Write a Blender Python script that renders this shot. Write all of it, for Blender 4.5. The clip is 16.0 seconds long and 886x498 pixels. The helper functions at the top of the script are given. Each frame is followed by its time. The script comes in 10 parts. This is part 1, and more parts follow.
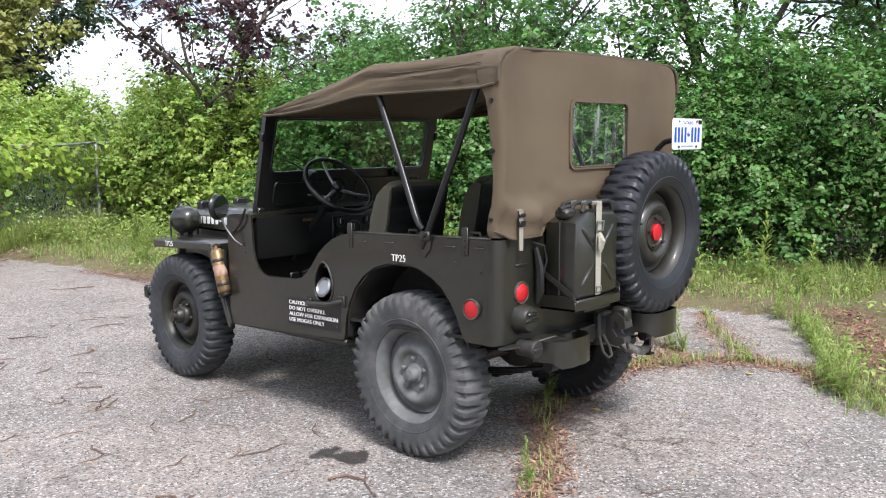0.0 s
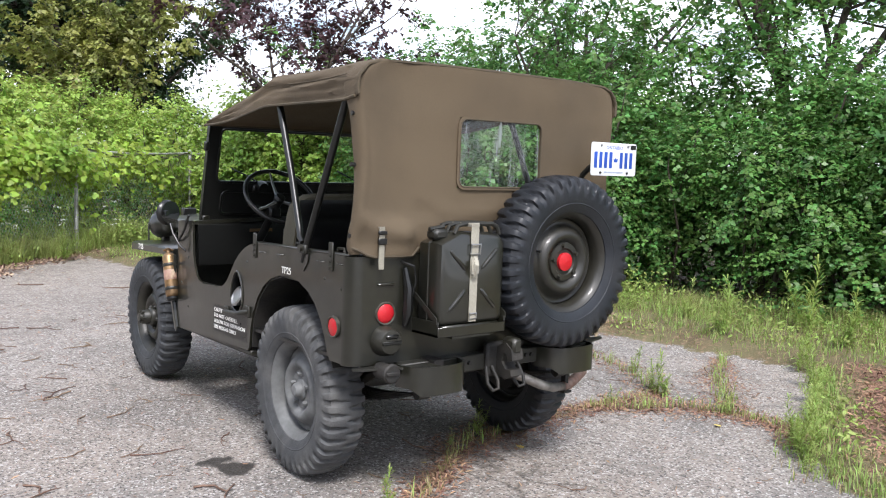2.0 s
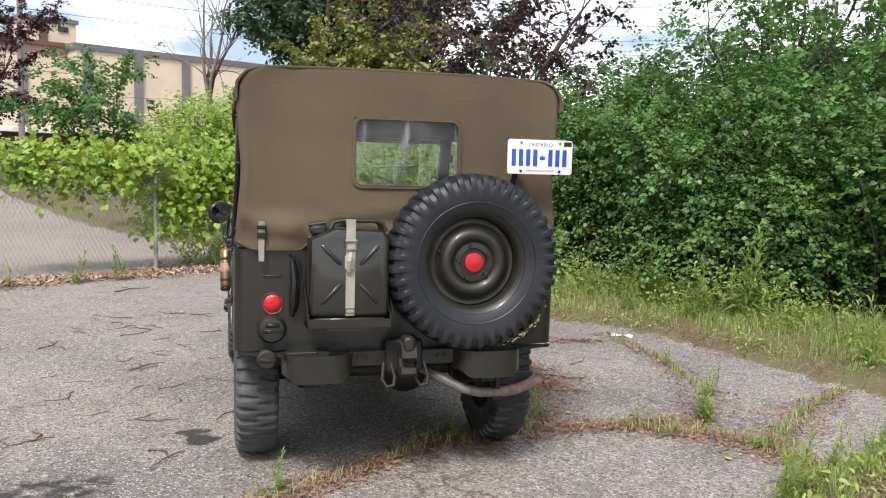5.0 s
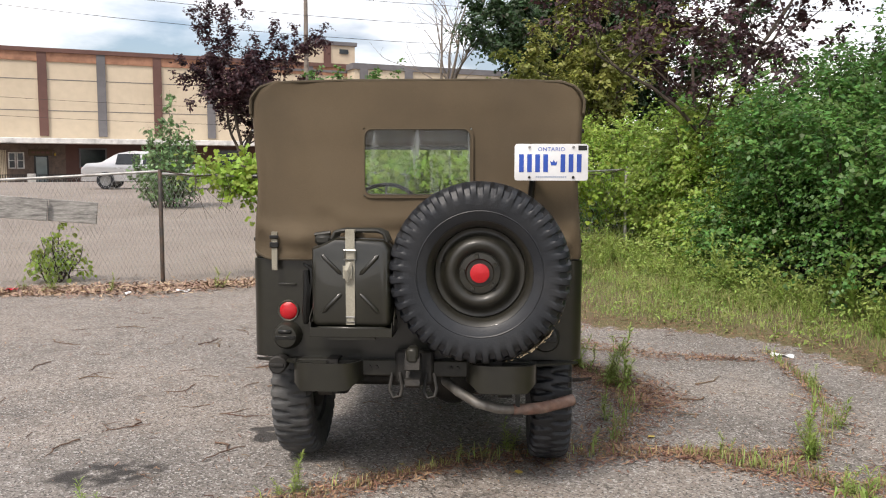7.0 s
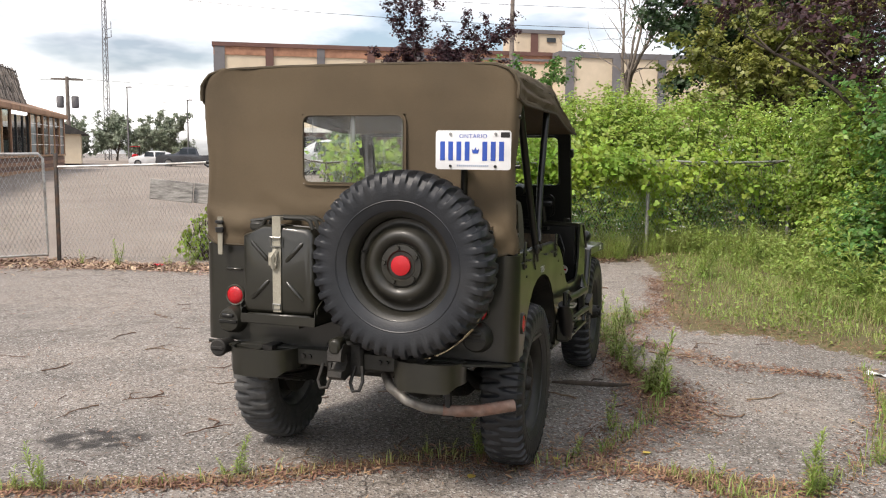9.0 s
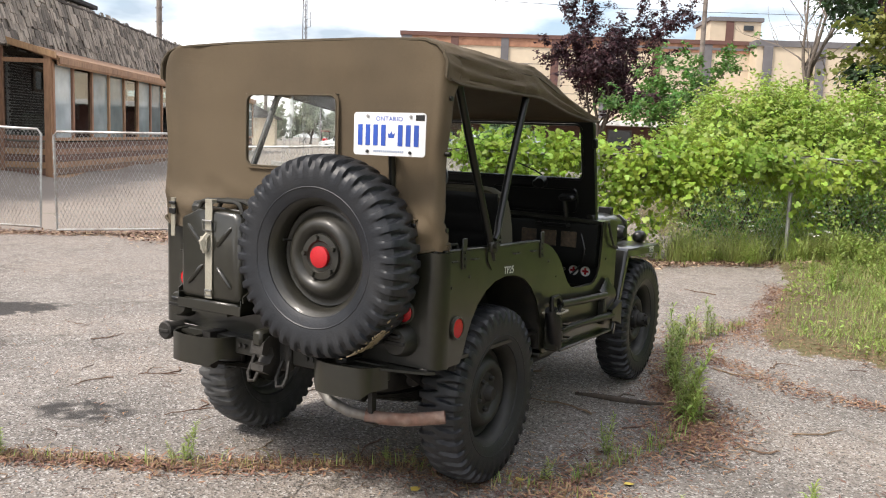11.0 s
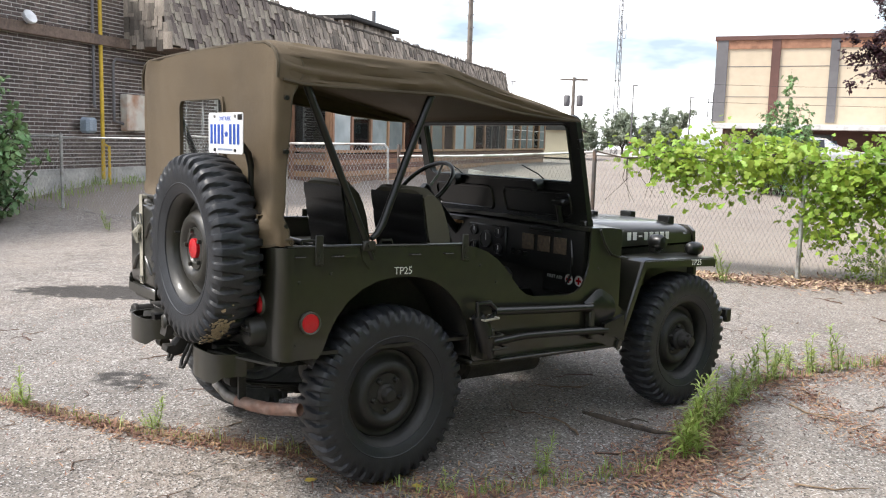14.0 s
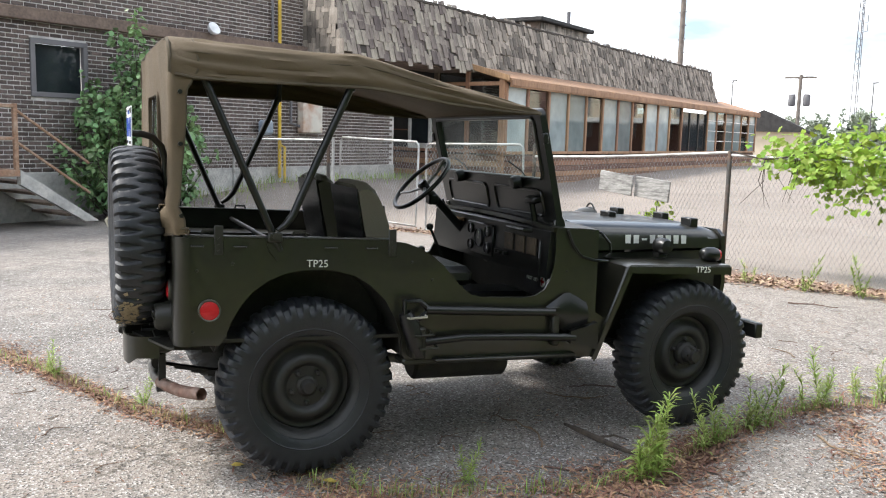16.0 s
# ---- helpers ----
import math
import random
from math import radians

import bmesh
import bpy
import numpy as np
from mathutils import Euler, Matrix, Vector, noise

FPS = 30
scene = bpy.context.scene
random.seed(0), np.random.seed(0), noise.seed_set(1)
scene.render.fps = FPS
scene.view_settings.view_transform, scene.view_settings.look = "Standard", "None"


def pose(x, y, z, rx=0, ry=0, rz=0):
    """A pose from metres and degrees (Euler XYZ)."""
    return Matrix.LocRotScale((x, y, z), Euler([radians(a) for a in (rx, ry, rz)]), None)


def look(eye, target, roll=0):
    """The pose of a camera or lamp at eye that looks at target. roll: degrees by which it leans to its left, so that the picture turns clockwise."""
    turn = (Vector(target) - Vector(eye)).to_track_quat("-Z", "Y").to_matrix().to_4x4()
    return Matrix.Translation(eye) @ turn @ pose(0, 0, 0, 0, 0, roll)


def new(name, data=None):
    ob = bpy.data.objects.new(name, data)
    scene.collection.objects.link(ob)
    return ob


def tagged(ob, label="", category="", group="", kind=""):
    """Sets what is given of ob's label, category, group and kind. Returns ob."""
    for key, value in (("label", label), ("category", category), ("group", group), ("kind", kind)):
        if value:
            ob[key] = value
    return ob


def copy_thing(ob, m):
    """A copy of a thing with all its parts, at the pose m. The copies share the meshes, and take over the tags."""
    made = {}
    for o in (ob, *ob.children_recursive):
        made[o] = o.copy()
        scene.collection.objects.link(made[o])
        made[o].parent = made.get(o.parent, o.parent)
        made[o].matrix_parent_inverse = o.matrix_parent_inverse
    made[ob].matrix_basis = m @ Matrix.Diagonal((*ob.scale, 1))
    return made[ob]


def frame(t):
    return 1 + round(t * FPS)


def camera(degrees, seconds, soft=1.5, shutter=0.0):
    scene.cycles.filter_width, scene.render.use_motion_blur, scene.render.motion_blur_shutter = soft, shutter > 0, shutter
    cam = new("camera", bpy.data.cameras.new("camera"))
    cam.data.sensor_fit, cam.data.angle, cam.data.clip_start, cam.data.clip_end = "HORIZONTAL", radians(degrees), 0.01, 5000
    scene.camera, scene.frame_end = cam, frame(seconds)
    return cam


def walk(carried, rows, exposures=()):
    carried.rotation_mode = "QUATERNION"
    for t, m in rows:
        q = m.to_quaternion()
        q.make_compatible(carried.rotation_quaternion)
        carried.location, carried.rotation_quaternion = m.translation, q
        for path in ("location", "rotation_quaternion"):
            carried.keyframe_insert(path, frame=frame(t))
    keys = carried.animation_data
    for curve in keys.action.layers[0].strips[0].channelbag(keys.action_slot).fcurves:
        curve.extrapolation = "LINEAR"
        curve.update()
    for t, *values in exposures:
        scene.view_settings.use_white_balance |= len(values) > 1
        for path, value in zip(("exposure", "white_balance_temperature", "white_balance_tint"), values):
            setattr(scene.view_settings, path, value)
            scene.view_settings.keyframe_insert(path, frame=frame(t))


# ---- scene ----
cam = camera(55.2, 16.0, soft=1.1)
PATH = [
    (0, (-3.361, -2.744, 1.47), (-1.919, -1.383, 1.211), -0.4),
    (0.5, (-3.119, -2.984, 1.468), (-1.747, -1.549, 1.227), 0.8),
    (1, (-2.901, -3.112, 1.443), (-1.602, -1.611, 1.2), 1.5),
    (1.5, (-2.653, -3.222, 1.455), (-1.396, -1.682, 1.229), 1.1),
    (2, (-2.434, -3.418, 1.438), (-1.239, -1.827, 1.236), 2.1),
    (2.5, (-2.208, -3.639, 1.453), (-1.099, -1.988, 1.242), 2.6),
    (3, (-1.952, -3.763, 1.431), (-0.915, -2.065, 1.228), 2.5),
    (3.5, (-1.693, -3.935, 1.418), (-0.754, -2.18, 1.223), 2.8),
    (4, (-1.429, -4.132, 1.435), (-0.62, -2.314, 1.237), 2.5),
    (4.2, (-1.3, -4.182, 1.408), (-0.557, -2.334, 1.218), 2.1),
    (6.3, (-0.096, -4.276, 1.463), (0.062, -2.292, 1.264), 0.8),
    (6.5, (0.003, -4.256, 1.458), (0.092, -2.267, 1.273), 0.4),
    (7, (0.336, -4.276, 1.456), (0.221, -2.289, 1.267), 0.1),
    (7.5, (0.625, -4.234, 1.454), (0.422, -2.255, 1.247), 0.3),
    (8, (0.88, -4.085, 1.448), (0.641, -2.11, 1.242), 0.4),
    (8.5, (1.163, -3.998, 1.436), (0.754, -2.051, 1.235), 0.2),
    (9, (1.481, -3.911, 1.457), (0.879, -2.017, 1.24), 0.6),
    (9.2, (1.573, -3.864, 1.45), (0.931, -1.983, 1.227), 0.8),
    (11.3, (2.39, -3.115, 1.469), (1.358, -1.419, 1.227), 2.4),
    (11.5, (2.467, -3.05, 1.472), (1.415, -1.364, 1.243), 2.6),
    (12, (2.693, -2.883, 1.467), (1.534, -1.27, 1.228), 2.0),
    (12.5, (3.023, -2.721, 1.474), (1.721, -1.227, 1.211), 2.1),
    (13, (3.205, -2.523, 1.45), (1.855, -1.071, 1.192), 2.6),
    (13.5, (3.387, -2.315, 1.463), (1.968, -0.928, 1.216), 2.0),
    (14, (3.601, -2.037, 1.465), (2.042, -0.807, 1.219), 1.6),
    (14.5, (3.729, -1.774, 1.468), (2.106, -0.63, 1.225), 1.6),
    (15, (3.881, -1.551, 1.469), (2.192, -0.507, 1.228), 1.7),
    (15.5, (4.059, -1.245, 1.472), (2.292, -0.347, 1.208), 2.0),
    (16, (4.176, -0.904, 1.459), (2.357, -0.113, 1.206), 1.6),
]
walk(cam, [(t, look(eye, target, roll)) for t, eye, target, roll in PATH],
     [(0.0, 0.89, 6050, 13), (1.5, 0.83, 6060, 13), (3.5, 0.70, 6080, 13), (6.5, 0.38, 6750, 13), (7.5, 0.28, 6790, 13), (9.0, 0.43, 6850, 13), (11.5, 0.74, 6700, 12), (14.0, 0.89, 6450, 11), (16.0, 1.06, 6300, 9)])

# ---- world and light: bright broken overcast, sun veiled behind the jeep's left rear ----
SUN_AZ, SUN_EL = 208.0, 52.0          # compass degrees from +Y clockwise, elevation
world = bpy.data.worlds.new("world")
scene.world = world
world.use_nodes = True
wn, wl = world.node_tree.nodes, world.node_tree.links
wn.clear()
w_out = wn.new("ShaderNodeOutputWorld")
w_bg = wn.new("ShaderNodeBackground")
w_sky = wn.new("ShaderNodeTexSky")
w_sky.sky_type = "NISHITA"
w_sky.sun_disc = False
w_sky.sun_elevation = radians(SUN_EL)
w_sky.sun_rotation = radians(SUN_AZ)
w_sky.dust_density = 2.0
w_sky.ozone_density = 1.0
w_tc = wn.new("ShaderNodeTexCoord")
w_map = wn.new("ShaderNodeMapping")
w_map.inputs["Scale"].default_value = (1.0, 1.0, 3.2)
w_map.inputs["Rotation"].default_value = (0, 0, 0.6)
w_noise = wn.new("ShaderNodeTexNoise")
w_noise.inputs["Scale"].default_value = 2.3
w_noise.inputs["Detail"].default_value = 7.0
w_noise.inputs["Roughness"].default_value = 0.55
w_ramp = wn.new("ShaderNodeValToRGB")
w_ramp.color_ramp.elements[0].position = 0.36
w_ramp.color_ramp.elements[0].color = (0.0, 0.0, 0.0, 1)
w_ramp.color_ramp.elements[1].position = 0.60
w_ramp.color_ramp.elements[1].color = (1, 1, 1, 1)
w_shade = wn.new("ShaderNodeTexNoise")
w_shade.inputs["Scale"].default_value = 4.1
w_shade.inputs["Detail"].default_value = 5.0
w_cloud = wn.new("ShaderNodeValToRGB")
w_cloud.color_ramp.elements[0].position = 0.34
w_cloud.color_ramp.elements[0].color = (3.0, 3.5, 4.2, 1)
w_cloud.color_ramp.elements[1].position = 0.50
w_cloud.color_ramp.elements[1].color = (11.0, 11.0, 11.2, 1)
w_mix = wn.new("ShaderNodeMix")
w_mix.data_type = "RGBA"
wl.new(w_tc.outputs["Generated"], w_map.inputs["Vector"])
wl.new(w_map.outputs["Vector"], w_noise.inputs["Vector"])
wl.new(w_map.outputs["Vector"], w_shade.inputs["Vector"])
wl.new(w_noise.outputs["Fac"], w_ramp.inputs["Fac"])
wl.new(w_shade.outputs["Fac"], w_cloud.inputs["Fac"])
wl.new(w_ramp.outputs["Color"], w_mix.inputs["Factor"])
wl.new(w_sky.outputs["Color"], w_mix.inputs["A"])
wl.new(w_cloud.outputs["Color"], w_mix.inputs["B"])
wl.new(w_mix.outputs["Result"], w_bg.inputs["Color"])
w_bg.inputs["Strength"].default_value = 0.130
wl.new(w_bg.outputs["Background"], w_out.inputs["Surface"])

sun = new("sun", bpy.data.lights.new("sun", "SUN"))
sun.data.energy = 2.8
sun.data.angle = radians(14)
sun.data.color = (1.0, 0.95, 0.88)
sun_dir = Vector((math.sin(radians(SUN_AZ)) * math.cos(radians(SUN_EL)), math.cos(radians(SUN_AZ)) * math.cos(radians(SUN_EL)), math.sin(radians(SUN_EL))))
sun.matrix_world = look(tuple(sun_dir * 30), (0, 0, 0))

# ---- materials ----
MATS = {}


def material(name, base, rough=0.6, metal=0.0, second=None, fine=40.0, coarse=3.0, vary=0.25, bump=0.15, bump_scale=80.0, coat=0.0,
             island=0.0, per_object=0.0, transmission=0.0, alpha=1.0, emission=None, stretch=(1, 1, 1), rough_vary=0.12, thin=0.0):
    """A surface with colour varied at two scales, uneven roughness and fine relief."""
    if name in MATS:
        return MATS[name]
    m = MATS[name] = bpy.data.materials.new(name)
    m.use_nodes = True
    n, l = m.node_tree.nodes, m.node_tree.links
    b = n["Principled BSDF"]
    tc = n.new("ShaderNodeTexCoord")
    mp = n.new("ShaderNodeMapping")
    mp.inputs["Scale"].default_value = stretch
    l.new(tc.outputs["Object"], mp.inputs["Vector"])
    n1 = n.new("ShaderNodeTexNoise")
    n1.inputs["Scale"].default_value, n1.inputs["Detail"].default_value = fine, 6
    n2 = n.new("ShaderNodeTexNoise")
    n2.inputs["Scale"].default_value, n2.inputs["Detail"].default_value = coarse, 4
    l.new(mp.outputs["Vector"], n1.inputs["Vector"])
    l.new(mp.outputs["Vector"], n2.inputs["Vector"])
    second = second or tuple(c * 0.6 for c in base)
    mix = n.new("ShaderNodeMix")
    mix.data_type = "RGBA"
    mix.inputs["A"].default_value = (*base, 1)
    mix.inputs["B"].default_value = (*second, 1)
    ramp = n.new("ShaderNodeMapRange")
    ramp.inputs["From Min"].default_value, ramp.inputs["From Max"].default_value = 0.42, 0.72
    l.new(n2.outputs["Fac"], ramp.inputs["Value"])
    l.new(ramp.outputs["Result"], mix.inputs["Factor"])
    hsv = n.new("ShaderNodeHueSaturation")
    val = n.new("ShaderNodeMapRange")
    val.inputs["From Min"].default_value, val.inputs["From Max"].default_value = 0.25, 0.75
    val.inputs["To Min"].default_value, val.inputs["To Max"].default_value = 1 - vary, 1 + vary
    l.new(n1.outputs["Fac"], val.inputs["Value"])
    last = val.outputs["Result"]
    for amount, kind in ((island, "geo"), (per_object, "ob")):
        if amount:
            src = n.new("ShaderNodeNewGeometry").outputs["Random Per Island"] if kind == "geo" else n.new("ShaderNodeObjectInfo").outputs["Random"]
            rr = n.new("ShaderNodeMapRange")
            rr.inputs["To Min"].default_value, rr.inputs["To Max"].default_value = 1 - amount, 1 + amount
            l.new(src, rr.inputs["Value"])
            mul = n.new("ShaderNodeMath")
            mul.operation = "MULTIPLY"
            l.new(last, mul.inputs[0])
            l.new(rr.outputs["Result"], mul.inputs[1])
            last = mul.outputs[0]
            hu = n.new("ShaderNodeMapRange")
            hu.inputs["To Min"].default_value, hu.inputs["To Max"].default_value = 0.5 - amount * 0.06, 0.5 + amount * 0.06
            l.new(src, hu.inputs["Value"])
            l.new(hu.outputs["Result"], hsv.inputs["Hue"])
    l.new(last, hsv.inputs["Value"])
    l.new(mix.outputs["Result"], hsv.inputs["Color"])
    l.new(hsv.outputs["Color"], b.inputs["Base Color"])
    rv = n.new("ShaderNodeMapRange")
    rv.inputs["To Min"].default_value, rv.inputs["To Max"].default_value = max(0.0, rough - rough_vary), min(1.0, rough + rough_vary)
    l.new(n2.outputs["Fac"], rv.inputs["Value"])
    l.new(rv.outputs["Result"], b.inputs["Roughness"])
    b.inputs["Metallic"].default_value = metal
    b.inputs["Coat Weight"].default_value = coat
    b.inputs["Transmission Weight"].default_value = transmission
    b.inputs["Alpha"].default_value = alpha
    if bump:
        n3 = n.new("ShaderNodeTexNoise")
        n3.inputs["Scale"].default_value, n3.inputs["Detail"].default_value = bump_scale, 5
        l.new(mp.outputs["Vector"], n3.inputs["Vector"])
        bp = n.new("ShaderNodeBump")
        bp.inputs["Strength"].default_value, bp.inputs["Distance"].default_value = bump, 0.01
        l.new(n3.outputs["Fac"], bp.inputs["Height"])
        l.new(bp.outputs["Normal"], b.inputs["Normal"])
    if emission:
        b.inputs["Emission Color"].default_value = (*emission[:3], 1)
        b.inputs["Emission Strength"].default_value = emission[3]
    if thin:
        # thin leaves let part of the light through
        tr = n.new("ShaderNodeBsdfTranslucent")
        l.new(hsv.outputs["Color"], tr.inputs["Color"])
        ms = n.new("ShaderNodeMixShader")
        ms.inputs["Fac"].default_value = thin
        l.new(b.outputs["BSDF"], ms.inputs[1])
        l.new(tr.outputs["BSDF"], ms.inputs[2])
        l.new(ms.outputs["Shader"], n["Material Output"].inputs["Surface"])
    return m


OLIVE = material("olive_paint", (0.0146, 0.0143, 0.0093), 0.36, second=(0.0106, 0.0105, 0.0071), fine=25, vary=0.2, bump=0.05, bump_scale=14, coat=0.45)
OLIVE_WORN = material("worn_olive_paint", (0.0205, 0.0197, 0.0138), 0.46, second=(0.0135, 0.0132, 0.0102), fine=30, vary=0.3, bump=0.12)
# Real black parts, and olive paint whose shade is put into the colour.
BLACK_AND_SHADED = material("black_and_shaded_paint", (0.0075, 0.0078, 0.007), 0.34, vary=0.2, bump=0.05)
CHASSIS = material("dirty_chassis_black", (0.011, 0.0105, 0.0090), 0.65, second=(0.024, 0.021, 0.017), fine=18, coarse=9, vary=0.4, bump=0.3)
CANVAS = material("khaki_canvas", (0.103, 0.0745, 0.0420), 0.85, second=(0.076, 0.0560, 0.0330), fine=350, coarse=2.2, vary=0.16, bump=0.25, bump_scale=420)
CANVAS_SEAM = material("khaki_canvas_seam", (0.085, 0.066, 0.040), 0.9, fine=300, vary=0.2, bump=0.25, bump_scale=400)
WEBBING = material("pale_webbing", (0.32, 0.30, 0.24), 0.9, second=(0.22, 0.205, 0.16), fine=260, vary=0.2, bump=0.3, bump_scale=300)
RUBBER = material("tyre_rubber", (0.009, 0.011, 0.0145), 0.48, second=(0.019, 0.020, 0.022), fine=30, coarse=5, vary=0.25, bump=0.12, bump_scale=120)
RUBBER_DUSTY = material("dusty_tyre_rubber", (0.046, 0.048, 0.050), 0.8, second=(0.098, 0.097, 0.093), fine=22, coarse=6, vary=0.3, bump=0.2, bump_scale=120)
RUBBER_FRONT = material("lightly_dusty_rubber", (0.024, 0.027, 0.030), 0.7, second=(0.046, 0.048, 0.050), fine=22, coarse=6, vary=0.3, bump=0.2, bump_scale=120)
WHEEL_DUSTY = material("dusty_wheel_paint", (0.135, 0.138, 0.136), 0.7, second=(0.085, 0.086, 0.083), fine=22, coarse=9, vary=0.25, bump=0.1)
WHITE_PAINT = material("white_stencil", (0.78, 0.78, 0.74), 0.6, fine=60, vary=0.08, bump=0.03)
RED_LENS = material("red_lens", (0.46, 0.012, 0.018), 0.22, second=(0.38, 0.010, 0.015), fine=200, vary=0.1, bump=0.2, bump_scale=350)
STEEL = material("bare_steel", (0.34, 0.34, 0.33), 0.38, 0.9, vary=0.15, bump=0.05)
RUST = material("rusty_pipe", (0.20, 0.115, 0.085), 0.75, 0.2, second=(0.26, 0.20, 0.17), fine=35, coarse=14, vary=0.3, bump=0.25)
ALU_PIPE = material("galvanised_pipe", (0.24, 0.23, 0.21), 0.55, 0.5, second=(0.15, 0.13, 0.11), fine=30, coarse=12, vary=0.25, bump=0.15)
BRASS = material("tarnished_brass", (0.30, 0.19, 0.09), 0.42, 0.75, second=(0.18, 0.12, 0.07), fine=40, coarse=18, vary=0.25, bump=0.05)
SEAT = material("black_vinyl", (0.0075, 0.0075, 0.0078), 0.38, fine=60, vary=0.2, bump=0.15, bump_scale=200)
PLATE_WHITE = material("white_plate_enamel", (0.80, 0.81, 0.82), 0.35, fine=30, vary=0.03, bump=0.02)
PLATE_BLUE = material("blue_plate_ink", (0.02, 0.08, 0.42), 0.4, vary=0.06, bump=0.0)
PLATE_GREY = material("grey_plate_ink", (0.35, 0.42, 0.55), 0.4, vary=0.05, bump=0.0)
BEZEL = material("worn_lamp_bezel", (0.085, 0.078, 0.062), 0.5, 0.4, second=(0.03, 0.03, 0.022), fine=60, coarse=25, vary=0.3, bump=0.1)
OLIVE_DULL = material("dull_olive_wheel_paint", (0.0175, 0.0162, 0.0110), 0.46, second=(0.0135, 0.0130, 0.0095), fine=30, coarse=7, vary=0.25, bump=0.08, coat=0.15)
WHEEL_BLACK = material("near_black_wheel", (0.0115, 0.0118, 0.0105), 0.55, second=(0.020, 0.019, 0.016), fine=26, coarse=9, vary=0.35, bump=0.12)
GAUGE = material("gauge_face", (0.03, 0.03, 0.03), 0.3, vary=0.1, bump=0.0)


def glass_material(name, tint, rough, mix_fac, streak=False):
    """Clear pane: mostly see-through, with a mirror share at grazing angles, and milky streaks where it is old plastic."""
    m = MATS[name] = bpy.data.materials.new(name)
    m.use_nodes = True
    n, l = m.node_tree.nodes, m.node_tree.links
    n.remove(n["Principled BSDF"])
    tr = n.new("ShaderNodeBsdfTransparent")
    tr.inputs["Color"].default_value = (*tint, 1)
    gl = n.new("ShaderNodeBsdfGlossy")
    gl.inputs["Roughness"].default_value = rough
    fr = n.new("ShaderNodeLayerWeight")
    fr.inputs["Blend"].default_value = 0.5
    pw = n.new("ShaderNodeMath")
    pw.operation = "POWER"
    pw.inputs[1].default_value = 4.0
    ad = n.new("ShaderNodeMath")
    ad.operation = "MULTIPLY_ADD"
    ad.inputs[1].default_value = 0.55
    ad.inputs[2].default_value = mix_fac
    mx = n.new("ShaderNodeMixShader")
    l.new(fr.outputs["Facing"], pw.inputs[0])
    l.new(pw.outputs[0], ad.inputs[0])
    l.new(ad.outputs[0], mx.inputs["Fac"])
    l.new(tr.outputs["BSDF"], mx.inputs[1])
    l.new(gl.outputs["BSDF"], mx.inputs[2])
    last = mx
    if streak:
        tc = n.new("ShaderNodeTexCoord")
        mp = n.new("ShaderNodeMapping")
        mp.inputs["Scale"].default_value = (1.0, 1.0, 0.10)
        mp.inputs["Rotation"].default_value = (0, 0.10, 0)
        ns = n.new("ShaderNodeTexNoise")
        ns.inputs["Scale"].default_value, ns.inputs["Detail"].default_value = 22, 3
        cr = n.new("ShaderNodeMapRange")
        cr.inputs["From Min"].default_value, cr.inputs["From Max"].default_value = 0.54, 0.80
        cr.inputs["To Min"].default_value, cr.inputs["To Max"].default_value = 0.03, 0.70
        df = n.new("ShaderNodeBsdfDiffuse")
        df.inputs["Color"].default_value = (0.62, 0.66, 0.66, 1)
        tl = n.new("ShaderNodeBsdfTranslucent")
        tl.inputs["Color"].default_value = (0.62, 0.66, 0.66, 1)
        md = n.new("ShaderNodeMixShader")
        m2 = n.new("ShaderNodeMixShader")
        l.new(tc.outputs["Object"], mp.inputs["Vector"])
        l.new(mp.outputs["Vector"], ns.inputs["Vector"])
        l.new(ns.outputs["Fac"], cr.inputs["Value"])
        l.new(df.outputs["BSDF"], md.inputs[1])
        l.new(tl.outputs["BSDF"], md.inputs[2])
        l.new(cr.outputs["Result"], m2.inputs["Fac"])
        l.new(mx.outputs["Shader"], m2.inputs[1])
        l.new(md.outputs["Shader"], m2.inputs[2])
        last = m2
    l.new(last.outputs["Shader"], n["Material Output"].inputs["Surface"])
    return m


GLASS = glass_material("windscreen_glass", (0.86, 0.90, 0.88), 0.02, 0.03)
VINYL = glass_material("streaked_vinyl_window", (0.90, 0.94, 0.91), 0.04, 0.06, streak=True)
SHOP_GLASS = glass_material("shop_window_glass", (0.45, 0.55, 0.55), 0.03, 0.22)


